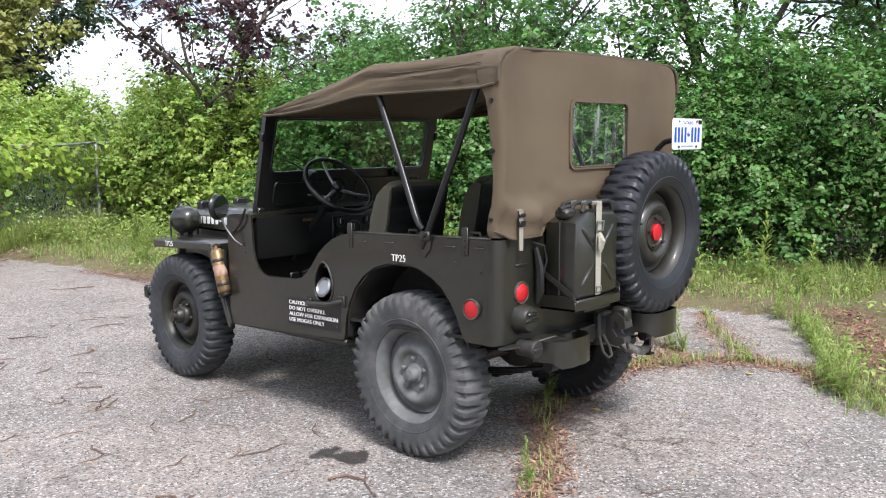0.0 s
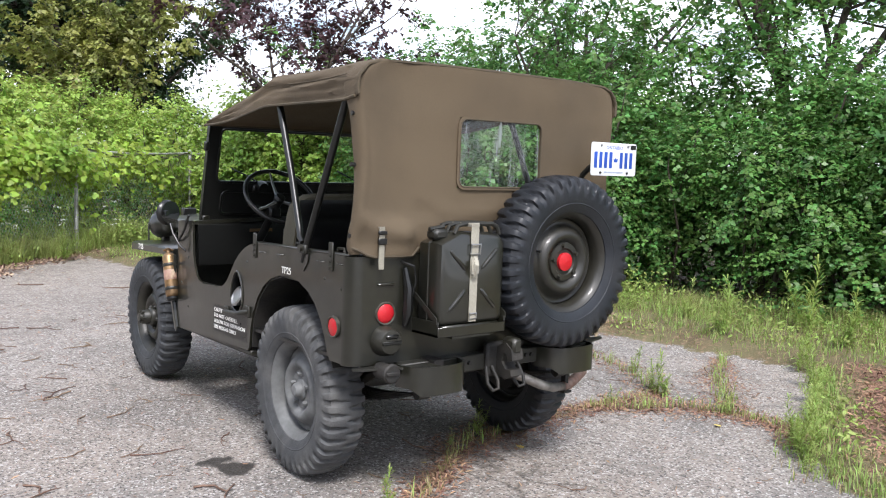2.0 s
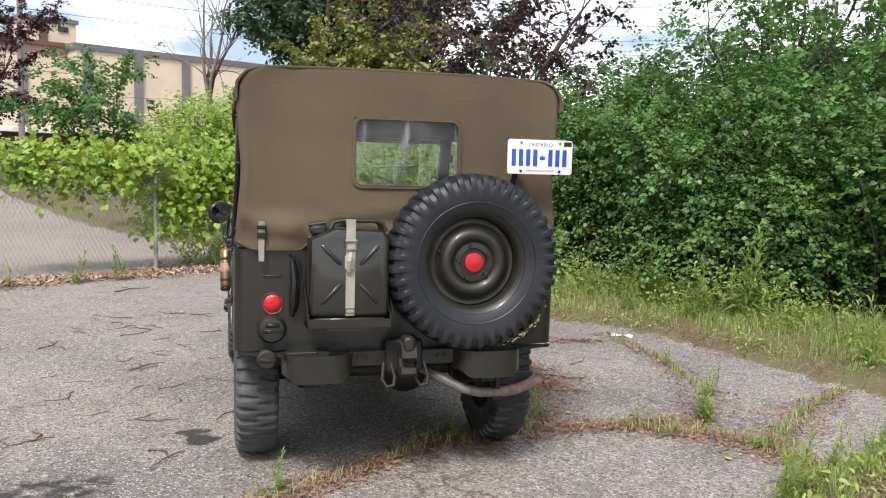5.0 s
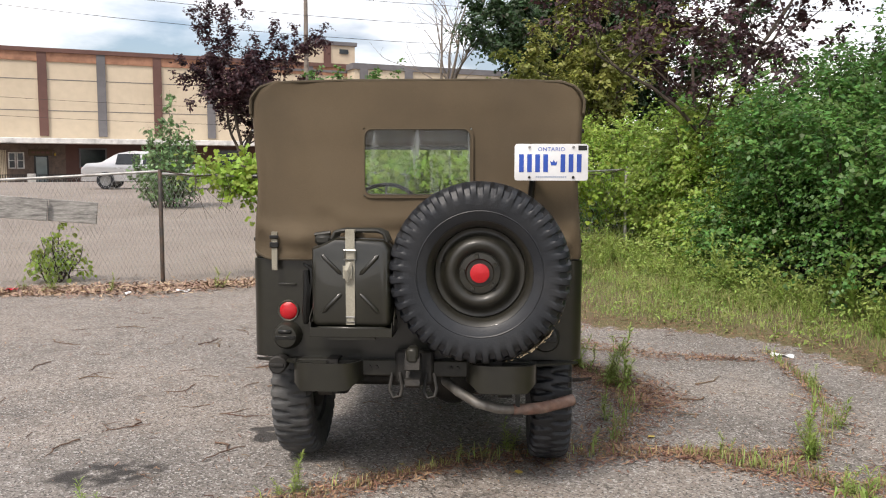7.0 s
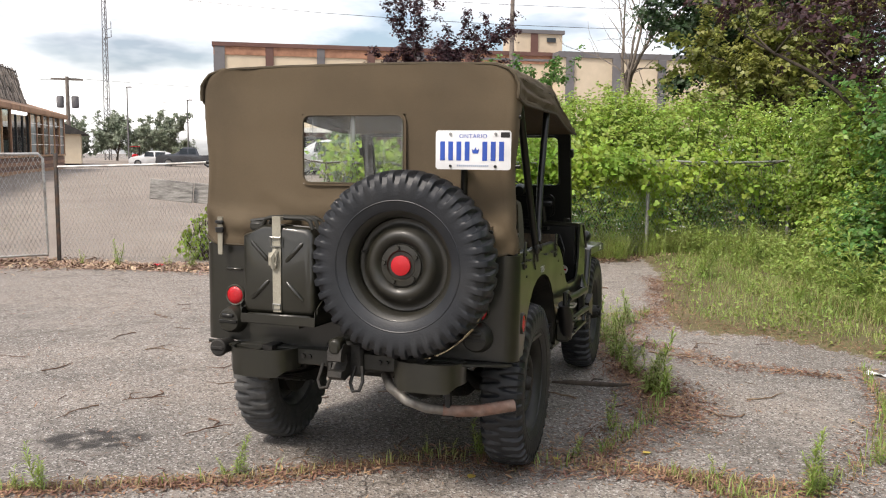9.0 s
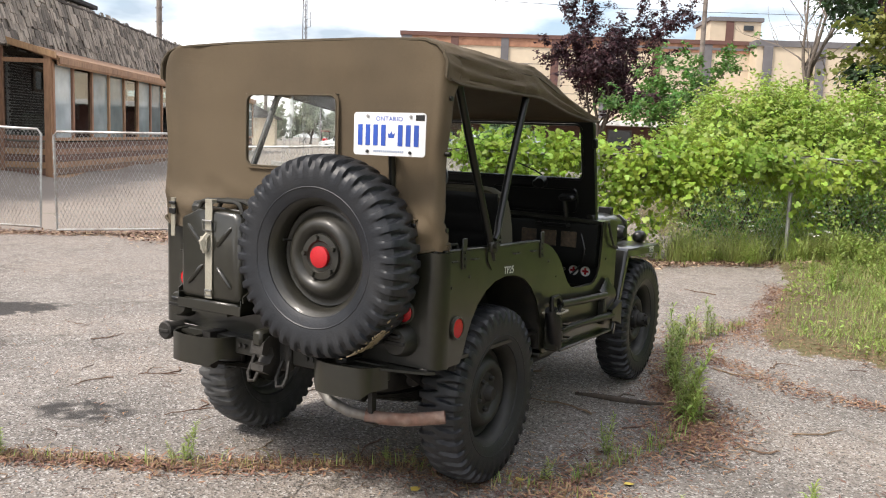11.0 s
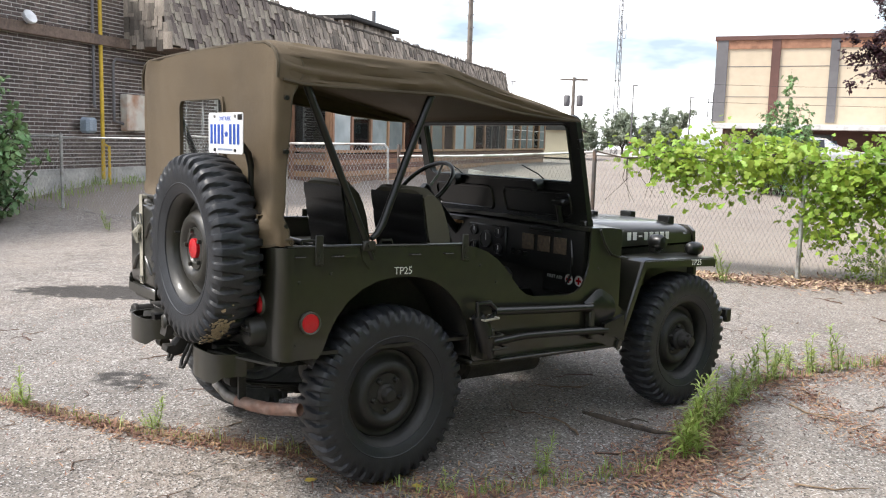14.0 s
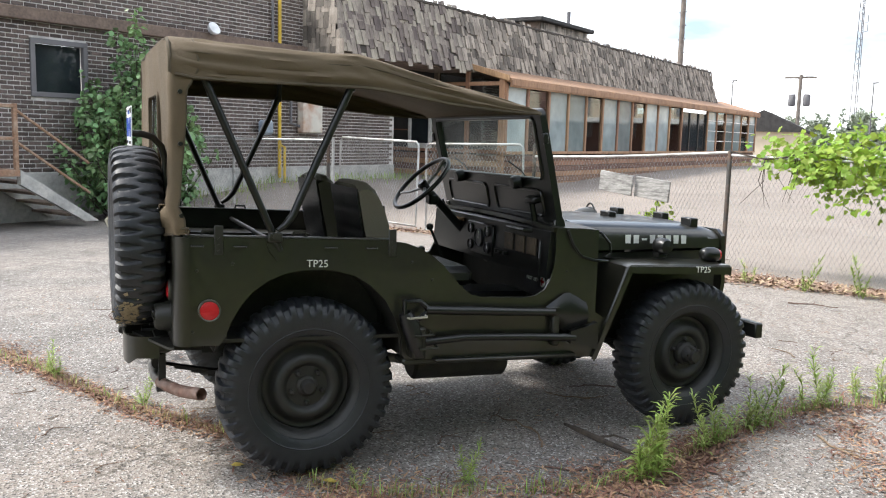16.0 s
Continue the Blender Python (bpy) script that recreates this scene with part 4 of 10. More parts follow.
# Hoops under the canvas.
# Hoops and struts near-black: olive paint with its shade put in.
for y, z, h in ((-0.44, 1.795, 0.70), (0.17, 1.805, 0.70)):
    bow = jp("top_bow", Mesh().tube([(-h, y, 1.66), (-h + 0.004, y, z - 0.08), (-h + 0.03, y, z - 0.025), (-h + 0.09, y, z), (0, y, z + 0.004), (h - 0.09, y, z), (h - 0.03, y, z - 0.025), (h - 0.004, y, z - 0.08), (h, y, 1.66)], 0.014, 10), BLACK_AND_SHADED)
for s in (-1, 1):
    x = s * 0.728
    jp("top_strut", Mesh().tube([(s * 0.700, -0.440, 1.680), (s * 0.712, -0.31, 1.38), (x, -0.170, 1.060), (x, -0.135, 0.985)], [0.016, 0.016, 0.015, 0.011], 12), BLACK_AND_SHADED)
    jp("top_strut", Mesh().tube([(s * 0.700, 0.172, 1.690), (s * 0.708, 0.02, 1.36), (s * 0.720, -0.085, 1.130), (s * 0.733, -0.120, 1.090), (s * 0.738, -0.150, 1.070)], [0.016, 0.016, 0.016, 0.014, 0.010], 12), BLACK_AND_SHADED)
    jp("strut_pivot", Mesh().box((min(x, x + s * 0.02), -0.190, 1.020), (max(x, x + s * 0.02), -0.130, 1.062), 0.006).cyl((x - s * 0.01, -0.160, 1.048), (x + s * 0.032, -0.160, 1.048), 0.015, 12), OLIVE_WORN)
    jp("strut_bracket", Mesh().prism([(-0.195, 1.035), (-0.115, 1.035), (-0.105, 0.995), (-0.125, 0.955), (-0.150, 0.945), (-0.185, 0.985)], "x", s * W, s * (W + 0.006)), OLIVE)
    # sockets and small loops along the tub's rim
    for y in (0.355, -0.385):
        sk = Mesh().box((min(s * W, s * (W + 0.007)), y - 0.018, 0.965), (max(s * W, s * (W + 0.007)), y + 0.018, 1.085), 0.003)
        for zz in (0.98, 1.005, 1.03):
            sk.cyl((s * W, y, zz), (s * (W + 0.012), y, zz), 0.006, 8)
        jp("side_curtain_socket", sk, OLIVE_WORN)
    for y in (-0.47, -0.30, 0.08, 0.26):
        jp("footman_loop", Mesh().tube([(s * W, y - 0.026, 1.000), (s * (W + 0.012), y - 0.022, 1.000), (s * (W + 0.012), y + 0.022, 1.000), (s * W, y + 0.026, 1.000)], 0.0035, 6), OLIVE_WORN)
    for y in (-0.05, -0.42):
        jp("tie_cleat", Mesh().tube([(s * 0.70, y - 0.03, TOPZ + 0.006), (s * 0.70, y - 0.025, TOPZ + 0.026), (s * 0.70, y + 0.025, TOPZ + 0.026), (s * 0.70, y + 0.03, TOPZ + 0.006)], 0.006, 6), OLIVE_WORN)
    # side reflectors and stencils
    m = Matrix.Translation((s * W, -0.424, 0.739)) @ Matrix.Rotation(radians(90 * s), 4, "Y")
    rf = jp("side_reflector", Mesh().lathe([(0.046, -0.002), (0.046, 0.012), (0.043, 0.015), (0.038, 0.012)], m, 32), BEZEL)
    jp("reflector_lens", Mesh().lathe([(0.0385, 0.010), (0.03, 0.0135), (0.0, 0.015)], m, 32), RED_LENS, rf, "round red reflector")
    out = Matrix.Rotation(radians(90 * s), 4, "Z") @ Matrix.Rotation(radians(90), 4, "X")
    jp("tyre_pressure_marking", text_mesh("TP25", 0.045, Matrix.Translation((s * (W + 0.0012), 0.022, 0.917)) @ out), WHITE_PAINT, label="white stencilled TP25", smooth=0)
rng = random.Random(9)
for s in (-1, 1):
    for y, z in ((-0.47, 0.90), (-0.33, 0.93), (0.45, 0.94), (0.52, 0.62), (0.47, 0.56), (1.25, 0.62), (1.25, 0.9), (1.36, 0.75), (-0.49, 0.65), (0.55, 0.86)):
        jp("rivet", Mesh().lathe([(0.007, 0.0), (0.006, 0.003), (0.0, 0.0045)], Matrix.Translation((s * W, y, z)) @ Matrix.Rotation(radians(90 * s), 4, "Y"), 8), OLIVE_WORN)

# ---- left side: fuel filler, safety bar, stencil, fire bottle, mirror ----
cup = Mesh()
fil = [(y, z) for y, z in filler]
n_ = len(fil)
cup.add([(-W + 0.006, y, z) for y, z in fil] + [(-W + 0.10, 0.568 + (y - 0.568) * 0.9, 0.778 + (z - 0.778) * 0.9) for y, z in fil], [(k, (k + 1) % n_, n_ + (k + 1) % n_, n_ + k) for k in range(n_)] + [tuple(range(n_, 2 * n_))])
jp("filler_recess", cup, BLACK_AND_SHADED)
jp("filler_rim", Mesh().tube([(-W - 0.001, y, z) for y, z in fil], 0.006, 6, closed=True), OLIVE)
m = Matrix.Translation((-W + 0.020, 0.578, 0.748)) @ Matrix.Rotation(radians(-68), 4, "Y") @ Matrix.Scale(1.2, 4)
cap = jp("fuel_cap", Mesh().lathe([(0.034, -0.03), (0.036, 0.0), (0.042, 0.004), (0.044, 0.014), (0.036, 0.020), (0.030, 0.014), (0.0, 0.014)], m, 28), STEEL, label="bare steel fuel cap")
jp("filler_neck", Mesh().lathe([(0.036, -0.08), (0.036, -0.004)], m, 24), BLACK_AND_SHADED, cap)
jp("safety_bar", Mesh().tube([(-W - 0.010, 0.69, 0.668), (-W - 0.030, 0.66, 0.668), (-W - 0.030, 0.50, 0.676), (-W - 0.024, 0.44, 0.690), (-W - 0.006, 0.42, 0.694)], [0.010, 0.012, 0.012, 0.014, 0.012], 10), OLIVE_WORN)
jp("bar_bracket", Mesh().box((-W - 0.012, 0.40, 0.665), (-W, 0.455, 0.722), 0.003), OLIVE_WORN)
jp("bar_bracket", Mesh().box((-W - 0.010, 0.665, 0.652), (-W, 0.715, 0.690), 0.003), OLIVE_WORN)
out = Matrix.Rotation(radians(-90), 4, "Z") @ Matrix.Rotation(radians(90), 4, "X")
for k, line in enumerate(("CAUTION-", "DO NOT OVERFILL", "ALLOW FOR EXPANSION", "USE MOGAS ONLY")):
    tx = text_mesh(line, 0.0285, Matrix.Translation((0, 0, 0)) @ out, 0.0005, 1.02)
    lo, hi = min(v[1] for v in tx.v), max(v[1] for v in tx.v)
    want = (0.165, 0.300, 0.395, 0.290)[k]
    tx.v = [(-W - 0.0012 + x * 0.5, 0.858 - (hi - y) * want / (hi - lo), z + 0.646 - 0.0305 * k) for x, y, z in tx.v]
    tx.add([(x - 0.0002, y + 0.0022, z) for x, y, z in tx.v], list(tx.f))
    jp("stencil_line", tx, WHITE_PAINT, label="white stencilled fuel warning", smooth=0)
jp("stencil_ground", Mesh().box((-W - 0.0008, 0.44, 0.535), (-W + 0.002, 0.875, 0.680)), BLACK_AND_SHADED, label="black painted patch under the stencil")

fx, a, b = -0.752, Vector((-0.752, 1.505, 0.905)), Vector((-0.752, 1.432, 0.655))
d = (b - a).normalized()
bottle = thing("fire_extinguisher", "tarnished brass fire extinguisher strapped to the jeep's fender", "extinguisher")
def bt(name, mesh, mat, parent=None, label=""):
    return part(name, mesh.moved(NOSE), mat, parent or bottle, label)
bt("cylinder", Mesh().tube([a, a + d * 0.012, a + d * 0.02, b - d * 0.02, b - d * 0.008, b], [0.024, 0.034, 0.037, 0.037, 0.034, 0.026], 24), BRASS)
bt("band", Mesh().tube([a + d * 0.06, a + d * 0.066, a + d * 0.074, a + d * 0.08], [0.037, 0.0395, 0.0395, 0.037], 24), OLIVE_WORN)
bt("band", Mesh().tube([a + d * 0.20, a + d * 0.206, a + d * 0.214, a + d * 0.22], [0.037, 0.0395, 0.0395, 0.037], 24), OLIVE_WORN)
bt("nameplate", Mesh().tube([a + d * 0.10, a + d * 0.101, a + d * 0.159, a + d * 0.16], [0.037, 0.0378, 0.0378, 0.037], 24), material("worn_red_label", (0.30, 0.17, 0.13), 0.6, second=(0.42, 0.33, 0.22), coarse=30, vary=0.3), label="worn reddish label band")
bt("end_cap", Mesh().tube([b, b + d * 0.012, b + d * 0.020], [0.036, 0.036, 0.028], 20), BLACK_AND_SHADED)
bt("pump_handle", Mesh().tube([a - d * 0.018 + Vector((0.03, 0, 0)), a - d * 0.03, a - d * 0.018 - Vector((0.03, 0, 0))], 0.006, 8).tube([a, a - d * 0.02], 0.014, 12), BRASS)
bt("bracket", Mesh().box((-0.742, 1.44, 0.66), (-0.728, 1.50, 0.90)), OLIVE_WORN)

mirror = jp("wing_mirror", Mesh().lathe([(0.0, -0.020), (0.040, -0.016), (0.068, 0.0), (0.073, 0.012), (0.066, 0.018)], Matrix.Translation((-0.79, 1.40, 1.150)) @ Matrix.Rotation(radians(20), 4, "Z") @ FY, 28), BLACK_AND_SHADED, label="round black wing mirror on a bent arm")
jp("mirror_glass", Mesh().lathe([(0.064, -0.0205), (0.0, -0.0215)], Matrix.Translation((-0.79, 1.40, 1.150)) @ Matrix.Rotation(radians(20), 4, "Z") @ FY, 28), material("mirror_silver", (0.8, 0.8, 0.8), 0.03, 1.0, vary=0.02, bump=0), mirror)
jp("mirror_arm", Mesh().tube([(-0.79, 1.405, 1.13), (-0.775, 1.36, 1.03), (-0.755, 1.31, 0.965), (-0.735, 1.27, 0.935)], 0.0065, 8), BLACK_AND_SHADED, mirror)

# ---- windscreen ----
WS = Matrix.Translation((0, 1.245, 1.095)) @ Matrix.Rotation(radians(13.4), 4, "X")
outer = [(-0.665, 0.0), (0.665, 0.0)] + arc(0.625, 0.545, 0.04, 0, 90, 4) + arc(-0.625, 0.545, 0.04, 90, 180, 4)
hole = rounded(-0.598, 0.598, 0.245, 0.545, 0.03, 4)
near = min(range(len(outer)), key=lambda k: (outer[k][0] - 0.665) ** 2 + (outer[k][1] - 0.545) ** 2)
hs = min(range(len(hole)), key=lambda k: (hole[k][0] - 0.598) ** 2 + (hole[k][1] - 0.5) ** 2)
hole = hole[hs:] + hole[:hs]
# Frame and ribs near-black: shade on olive paint put into the colour.
screen = jp("windscreen_frame", Mesh().prism(with_hole(outer, near, hole[::-1]), "y", -0.018, 0.016, WS), BLACK_AND_SHADED)
pane = jp("windscreen_glass", Mesh().box((-0.603, -0.003, 0.240), (0.603, 0.003, 0.550), 0, WS), GLASS, screen)
pane.visible_shadow = False
jp("glass_gasket", Mesh().tube([WS @ Vector((x, -0.020, z)) for x, z in hole], 0.007, 6, closed=True), BLACK_AND_SHADED, screen)
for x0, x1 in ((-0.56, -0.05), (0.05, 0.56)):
    jp("frame_rib", Mesh().tube([WS @ Vector((x, -0.020, z)) for x, z in rounded(x0, x1, 0.06, 0.19, 0.03, 4)], 0.008, 6, closed=True), BLACK_AND_SHADED, screen)
for x in (-0.33, 0.36):
    wip = jp("wiper_motor", Mesh().lathe([(0.0, -0.03), (0.028, -0.028), (0.034, -0.01), (0.034, 0.02), (0.0, 0.02)], WS @ Matrix.Translation((x, -0.045, 0.225)) @ FY, 18).box((x - 0.055, -0.05, 0.195), (x + 0.03, -0.02, 0.235), 0.008, WS), BLACK_AND_SHADED, screen)
    jp("wiper_arm", Mesh().tube([WS @ Vector((x, 0.02, 0.235)), WS @ Vector((x - 0.06, 0.026, 0.27)), WS @ Vector((x - 0.17, 0.020, 0.315))], 0.004, 6), BLACK_AND_SHADED, screen)
for s in (-1, 1):
    jp("screen_hinge", Mesh().box((s * 0.64 - 0.02, -0.03, -0.02), (s * 0.64 + 0.02, 0.03, 0.05), 0.005, WS), OLIVE, screen)
    jp("screen_clamp", Mesh().box((s * 0.672 - 0.012, -0.028, 0.42), (s * 0.672 + 0.012, 0.0, 0.47), 0.004, WS), BLACK_AND_SHADED, screen)
jp("rifle_clip", Mesh().box((0.47, -0.075, 0.13), (0.56, -0.018, 0.165), 0.01, WS).tube([WS @ Vector((0.50, -0.05, 0.13)), WS @ Vector((0.52, -0.06, -0.10)), WS @ Vector((0.50, -0.06, -0.16))], 0.016, 8), BLACK_AND_SHADED, screen)

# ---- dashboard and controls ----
# Dashboard colour holds the shade under the canvas; the paint is olive.
dash = jp("dashboard", Mesh().prism([(1.155, 0.86), (1.150, 0.90), (1.165, 1.085), (1.18, 1.10), (1.20, 1.10), (1.20, 0.86)], "x", -0.70, 0.70), BLACK_AND_SHADED)
jp("instrument_panel", Mesh().box((-0.19, 1.143, 0.885), (0.13, 1.160, 1.060), 0.006), BLACK_AND_SHADED, dash)
for x, z, r in ((-0.03, 0.975, 0.052), (-0.135, 1.02, 0.03), (-0.135, 0.93, 0.03), (0.075, 1.02, 0.03), (0.075, 0.93, 0.03)):
    m = Matrix.Translation((x, 1.143, z)) @ Matrix.Rotation(radians(90), 4, "X")
    jp("gauge", Mesh().lathe([(r, 0.0), (r, 0.010), (r * 0.9, 0.012), (r * 0.86, 0.006), (0.0, 0.006)], m, 24), GAUGE, dash)
    jp("gauge_needle", Mesh().box((x - 0.002, 1.135, z - 0.004), (x + 0.002, 1.138, z + r * 0.7)), WHITE_PAINT, dash)
for k, x in enumerate((0.19, 0.24, 0.29)):
    jp("switch", Mesh().cyl((x, 1.16, 0.93), (x, 1.125, 0.93), 0.012, 10), BLACK_AND_SHADED, dash)
jp("data_plate", Mesh().box((-0.40, 1.152, 1.045), (-0.26, 1.157, 1.062)), BRASS, dash)
for x in (0.30, 0.42, 0.54):
    jp("data_plate", Mesh().box((x - 0.045, 1.150, 0.955), (x + 0.045, 1.156, 1.04), 0.001), material("dark_data_plate", (0.06, 0.045, 0.03), 0.5, second=(0.10, 0.07, 0.04), coarse=60, vary=0.4), dash)
jp("grab_handle", Mesh().tube([(0.36, 1.15, 1.075), (0.36, 1.11, 1.075), (0.54, 1.11, 1.075), (0.54, 1.15, 1.075)], 0.010, 8), BLACK_AND_SHADED, dash)
# first-aid box below the dashboard
aid = jp("first_aid_bracket", Mesh().box((0.36, 1.215, 0.74), (0.70, 1.30, 0.86), 0.006), BLACK_AND_SHADED)
for x in (0.555, 0.625):
    m = Matrix.Translation((x, 1.2145, 0.822)) @ Matrix.Rotation(radians(90), 4, "X")
    jp("white_roundel", Mesh().lathe([(0.028, 0.0), (0.028, 0.0015), (0.0, 0.0015)], m, 24), WHITE_PAINT, aid)
    jp("red_cross", Mesh().box((x - 0.006, 1.2118, 0.803), (x + 0.006, 1.2128, 0.841)).box((x - 0.019, 1.2118, 0.816), (x + 0.019, 1.2128, 0.828)), RED_LENS, aid)
jp("marking", text_mesh("FIRST AID", 0.026, Matrix.Translation((0.452, 1.2135, 0.815)) @ Matrix.Rotation(radians(90), 4, "X")), WHITE_PAINT, aid, "white FIRST AID lettering", 0)
C, r_ = Vector((-0.33, 0.91, 1.250)), 0.200
up_, ac = Vector((0, 0.700, 0.714)), Vector((1, 0, 0))
steer = jp("steering_wheel", Mesh().tube([C + r_ * (math.cos(t) * ac + math.sin(t) * up_) for t in [2 * math.pi * k / 40 for k in range(40)]], 0.0125, 10, closed=True), BLACK_AND_SHADED, label="thin black three-spoke steering wheel")
nrm = up_.cross(ac).normalized()
if nrm.y < 0:
    nrm = -nrm
for t in (90, 210, 330):
    e = C + r_ * (math.cos(radians(t)) * ac + math.sin(radians(t)) * up_)
    jp("spoke", Mesh().tube([C + nrm * 0.03, C + (e - C) * 0.6 + nrm * 0.022, e], [0.010, 0.007, 0.007], 8), STEEL, steer)
jp("hub", Mesh().tube([C - nrm * 0.008, C + nrm * 0.005, C + nrm * 0.05], [0.022, 0.032, 0.024], 16), BLACK_AND_SHADED, steer)
jp("steering_column", Mesh().tube([C + nrm * 0.04, C + nrm * 0.62], 0.024, 12), BLACK_AND_SHADED)
jp("signal_lever", Mesh().tube([C + nrm * 0.10, C + nrm * 0.10 + Vector((-0.16, 0, 0.02))], 0.006, 8).box((-0.37, 0.95, 1.13), (-0.30, 1.01, 1.19), 0.01), BLACK_AND_SHADED)
for x, y, top in ((0.02, 0.88, (-0.02, 0.84, 1.03)), (0.10, 0.80, (0.09, 0.75, 0.92)), (0.15, 0.80, (0.15, 0.74, 0.90))):
    lev = jp("gear_lever", Mesh().tube([(x, y + 0.10, 0.62), (x, y + 0.05, 0.80), top], [0.012, 0.009, 0.007], 8), BLACK_AND_SHADED)
    jp("knob", Mesh().lathe([(0.0, -0.02), (0.015, -0.014), (0.02, 0.0), (0.015, 0.014), (0.0, 0.02)], Matrix.Translation(top), 14), BLACK_AND_SHADED, lev)
jp("hand_throttle_cable", Mesh().tube([(0.60, 1.17, 1.05), (0.64, 1.14, 0.95), (0.62, 1.16, 0.86), (0.55, 1.20, 0.80)], 0.006, 6), BLACK_AND_SHADED)
jp("transmission_tunnel", Mesh().prism([(-0.20, 0.61), (-0.12, 0.70), (0.12, 0.70), (0.20, 0.61)], "y", 0.75, 1.36), BLACK_AND_SHADED)
for x in (-0.46, -0.33, -0.24):
    jp("pedal", Mesh().box((x - 0.03, 1.16, 0.70), (x + 0.03, 1.175, 0.76), 0.005).tube([(x, 1.17, 0.72), (x, 1.30, 0.64)], 0.008, 6), BLACK_AND_SHADED)

# ---- seats ----
SEAT_CLOTH = material("olive_seat_cloth", (0.085, 0.076, 0.050), 0.8, second=(0.064, 0.057, 0.038), fine=200, vary=0.2, bump=0.2, bump_scale=250)
def seat(cx, w):
    """Seat with khaki-edged back and black rear panel."""
    back = [(0.205, 1.262), (0.225, 1.277), (0.262, 1.276), (0.300, 1.245), (0.325, 1.195), (0.350, 1.09), (0.372, 0.97), (0.385, 0.84), (0.270, 0.84), (0.256, 0.97), (0.230, 1.12)]
    rows_ = []
    for x in np.linspace(-w, w, 9):
        k = abs(x) / w
        rows_.append([(cx + x, y, z - (0.035 * max(0, k - 0.7) / 0.3 if z > 1.1 else 0)) for y, z in back + back[:1]])
    sb = Mesh().sheet(rows_).add([(cx - w, y, z - (0.035 if z > 1.1 else 0)) for y, z in back], [tuple(range(len(back)))]).add([(cx + w, y, z - (0.035 if z > 1.1 else 0)) for y, z in back], [tuple(range(len(back)))])
    sb.v = [(x, y + 0.05, z) for x, y, z in sb.v]
    ob = jp("seat", sb, SEAT_CLOTH, label="jeep seat with khaki side bands and black vinyl", smooth=50)
    ins = []
    for x in np.linspace(-w + 0.006, w - 0.006, 5):
        ins.append([(cx + x, y + 0.042 - 0.005 * abs(math.sin(4 * math.pi * t)) ** 0.4, z) for t, y, z in [(t, 0.268 - 0.062 * t, 0.86 + 0.385 * t) for t in np.linspace(0, 1, 29)]])
    jp("back_panel", Mesh().sheet(ins, 0.004), SEAT, ob)
    jp("front_panel", Mesh().prism([(0.395, 0.87), (0.445, 0.87), (0.388, 1.17), (0.360, 1.17)], "x", cx - w + 0.03, cx + w - 0.03), SEAT, ob)
    jp("cushion", Mesh().box((cx - w, 0.36, 0.80), (cx + w, 0.84, 0.895), 0.03), SEAT, ob)
    jp("seat_frame", Mesh().box((cx - w + 0.02, 0.38, 0.615), (cx + w - 0.02, 0.80, 0.805), 0.01), OLIVE_WORN, ob)
seat(-0.35, 0.205)
seat(0.335, 0.215)
jp("seat_rail", Mesh().tube([(0.60, 0.66, 0.62), (0.62, 0.70, 0.74), (0.60, 0.82, 0.76), (0.58, 0.90, 0.62)], 0.012, 8), BLACK_AND_SHADED)
jp("seat_rail", Mesh().tube([(-0.60, 0.86, 0.62), (-0.62, 0.86, 0.80), (-0.61, 0.76, 0.83), (-0.58, 0.70, 0.80), (-0.56, 0.68, 0.62)], 0.012, 8), BLACK_AND_SHADED)
jp("rear_bench", Mesh().box((-0.44, -0.46, 0.84), (0.44, -0.12, 0.90), 0.025), SEAT)
jp("bench_rail", Mesh().tube([(-0.70, -0.10, 0.985), (0.70, -0.10, 0.985)], 0.012, 10), BLACK_AND_SHADED)

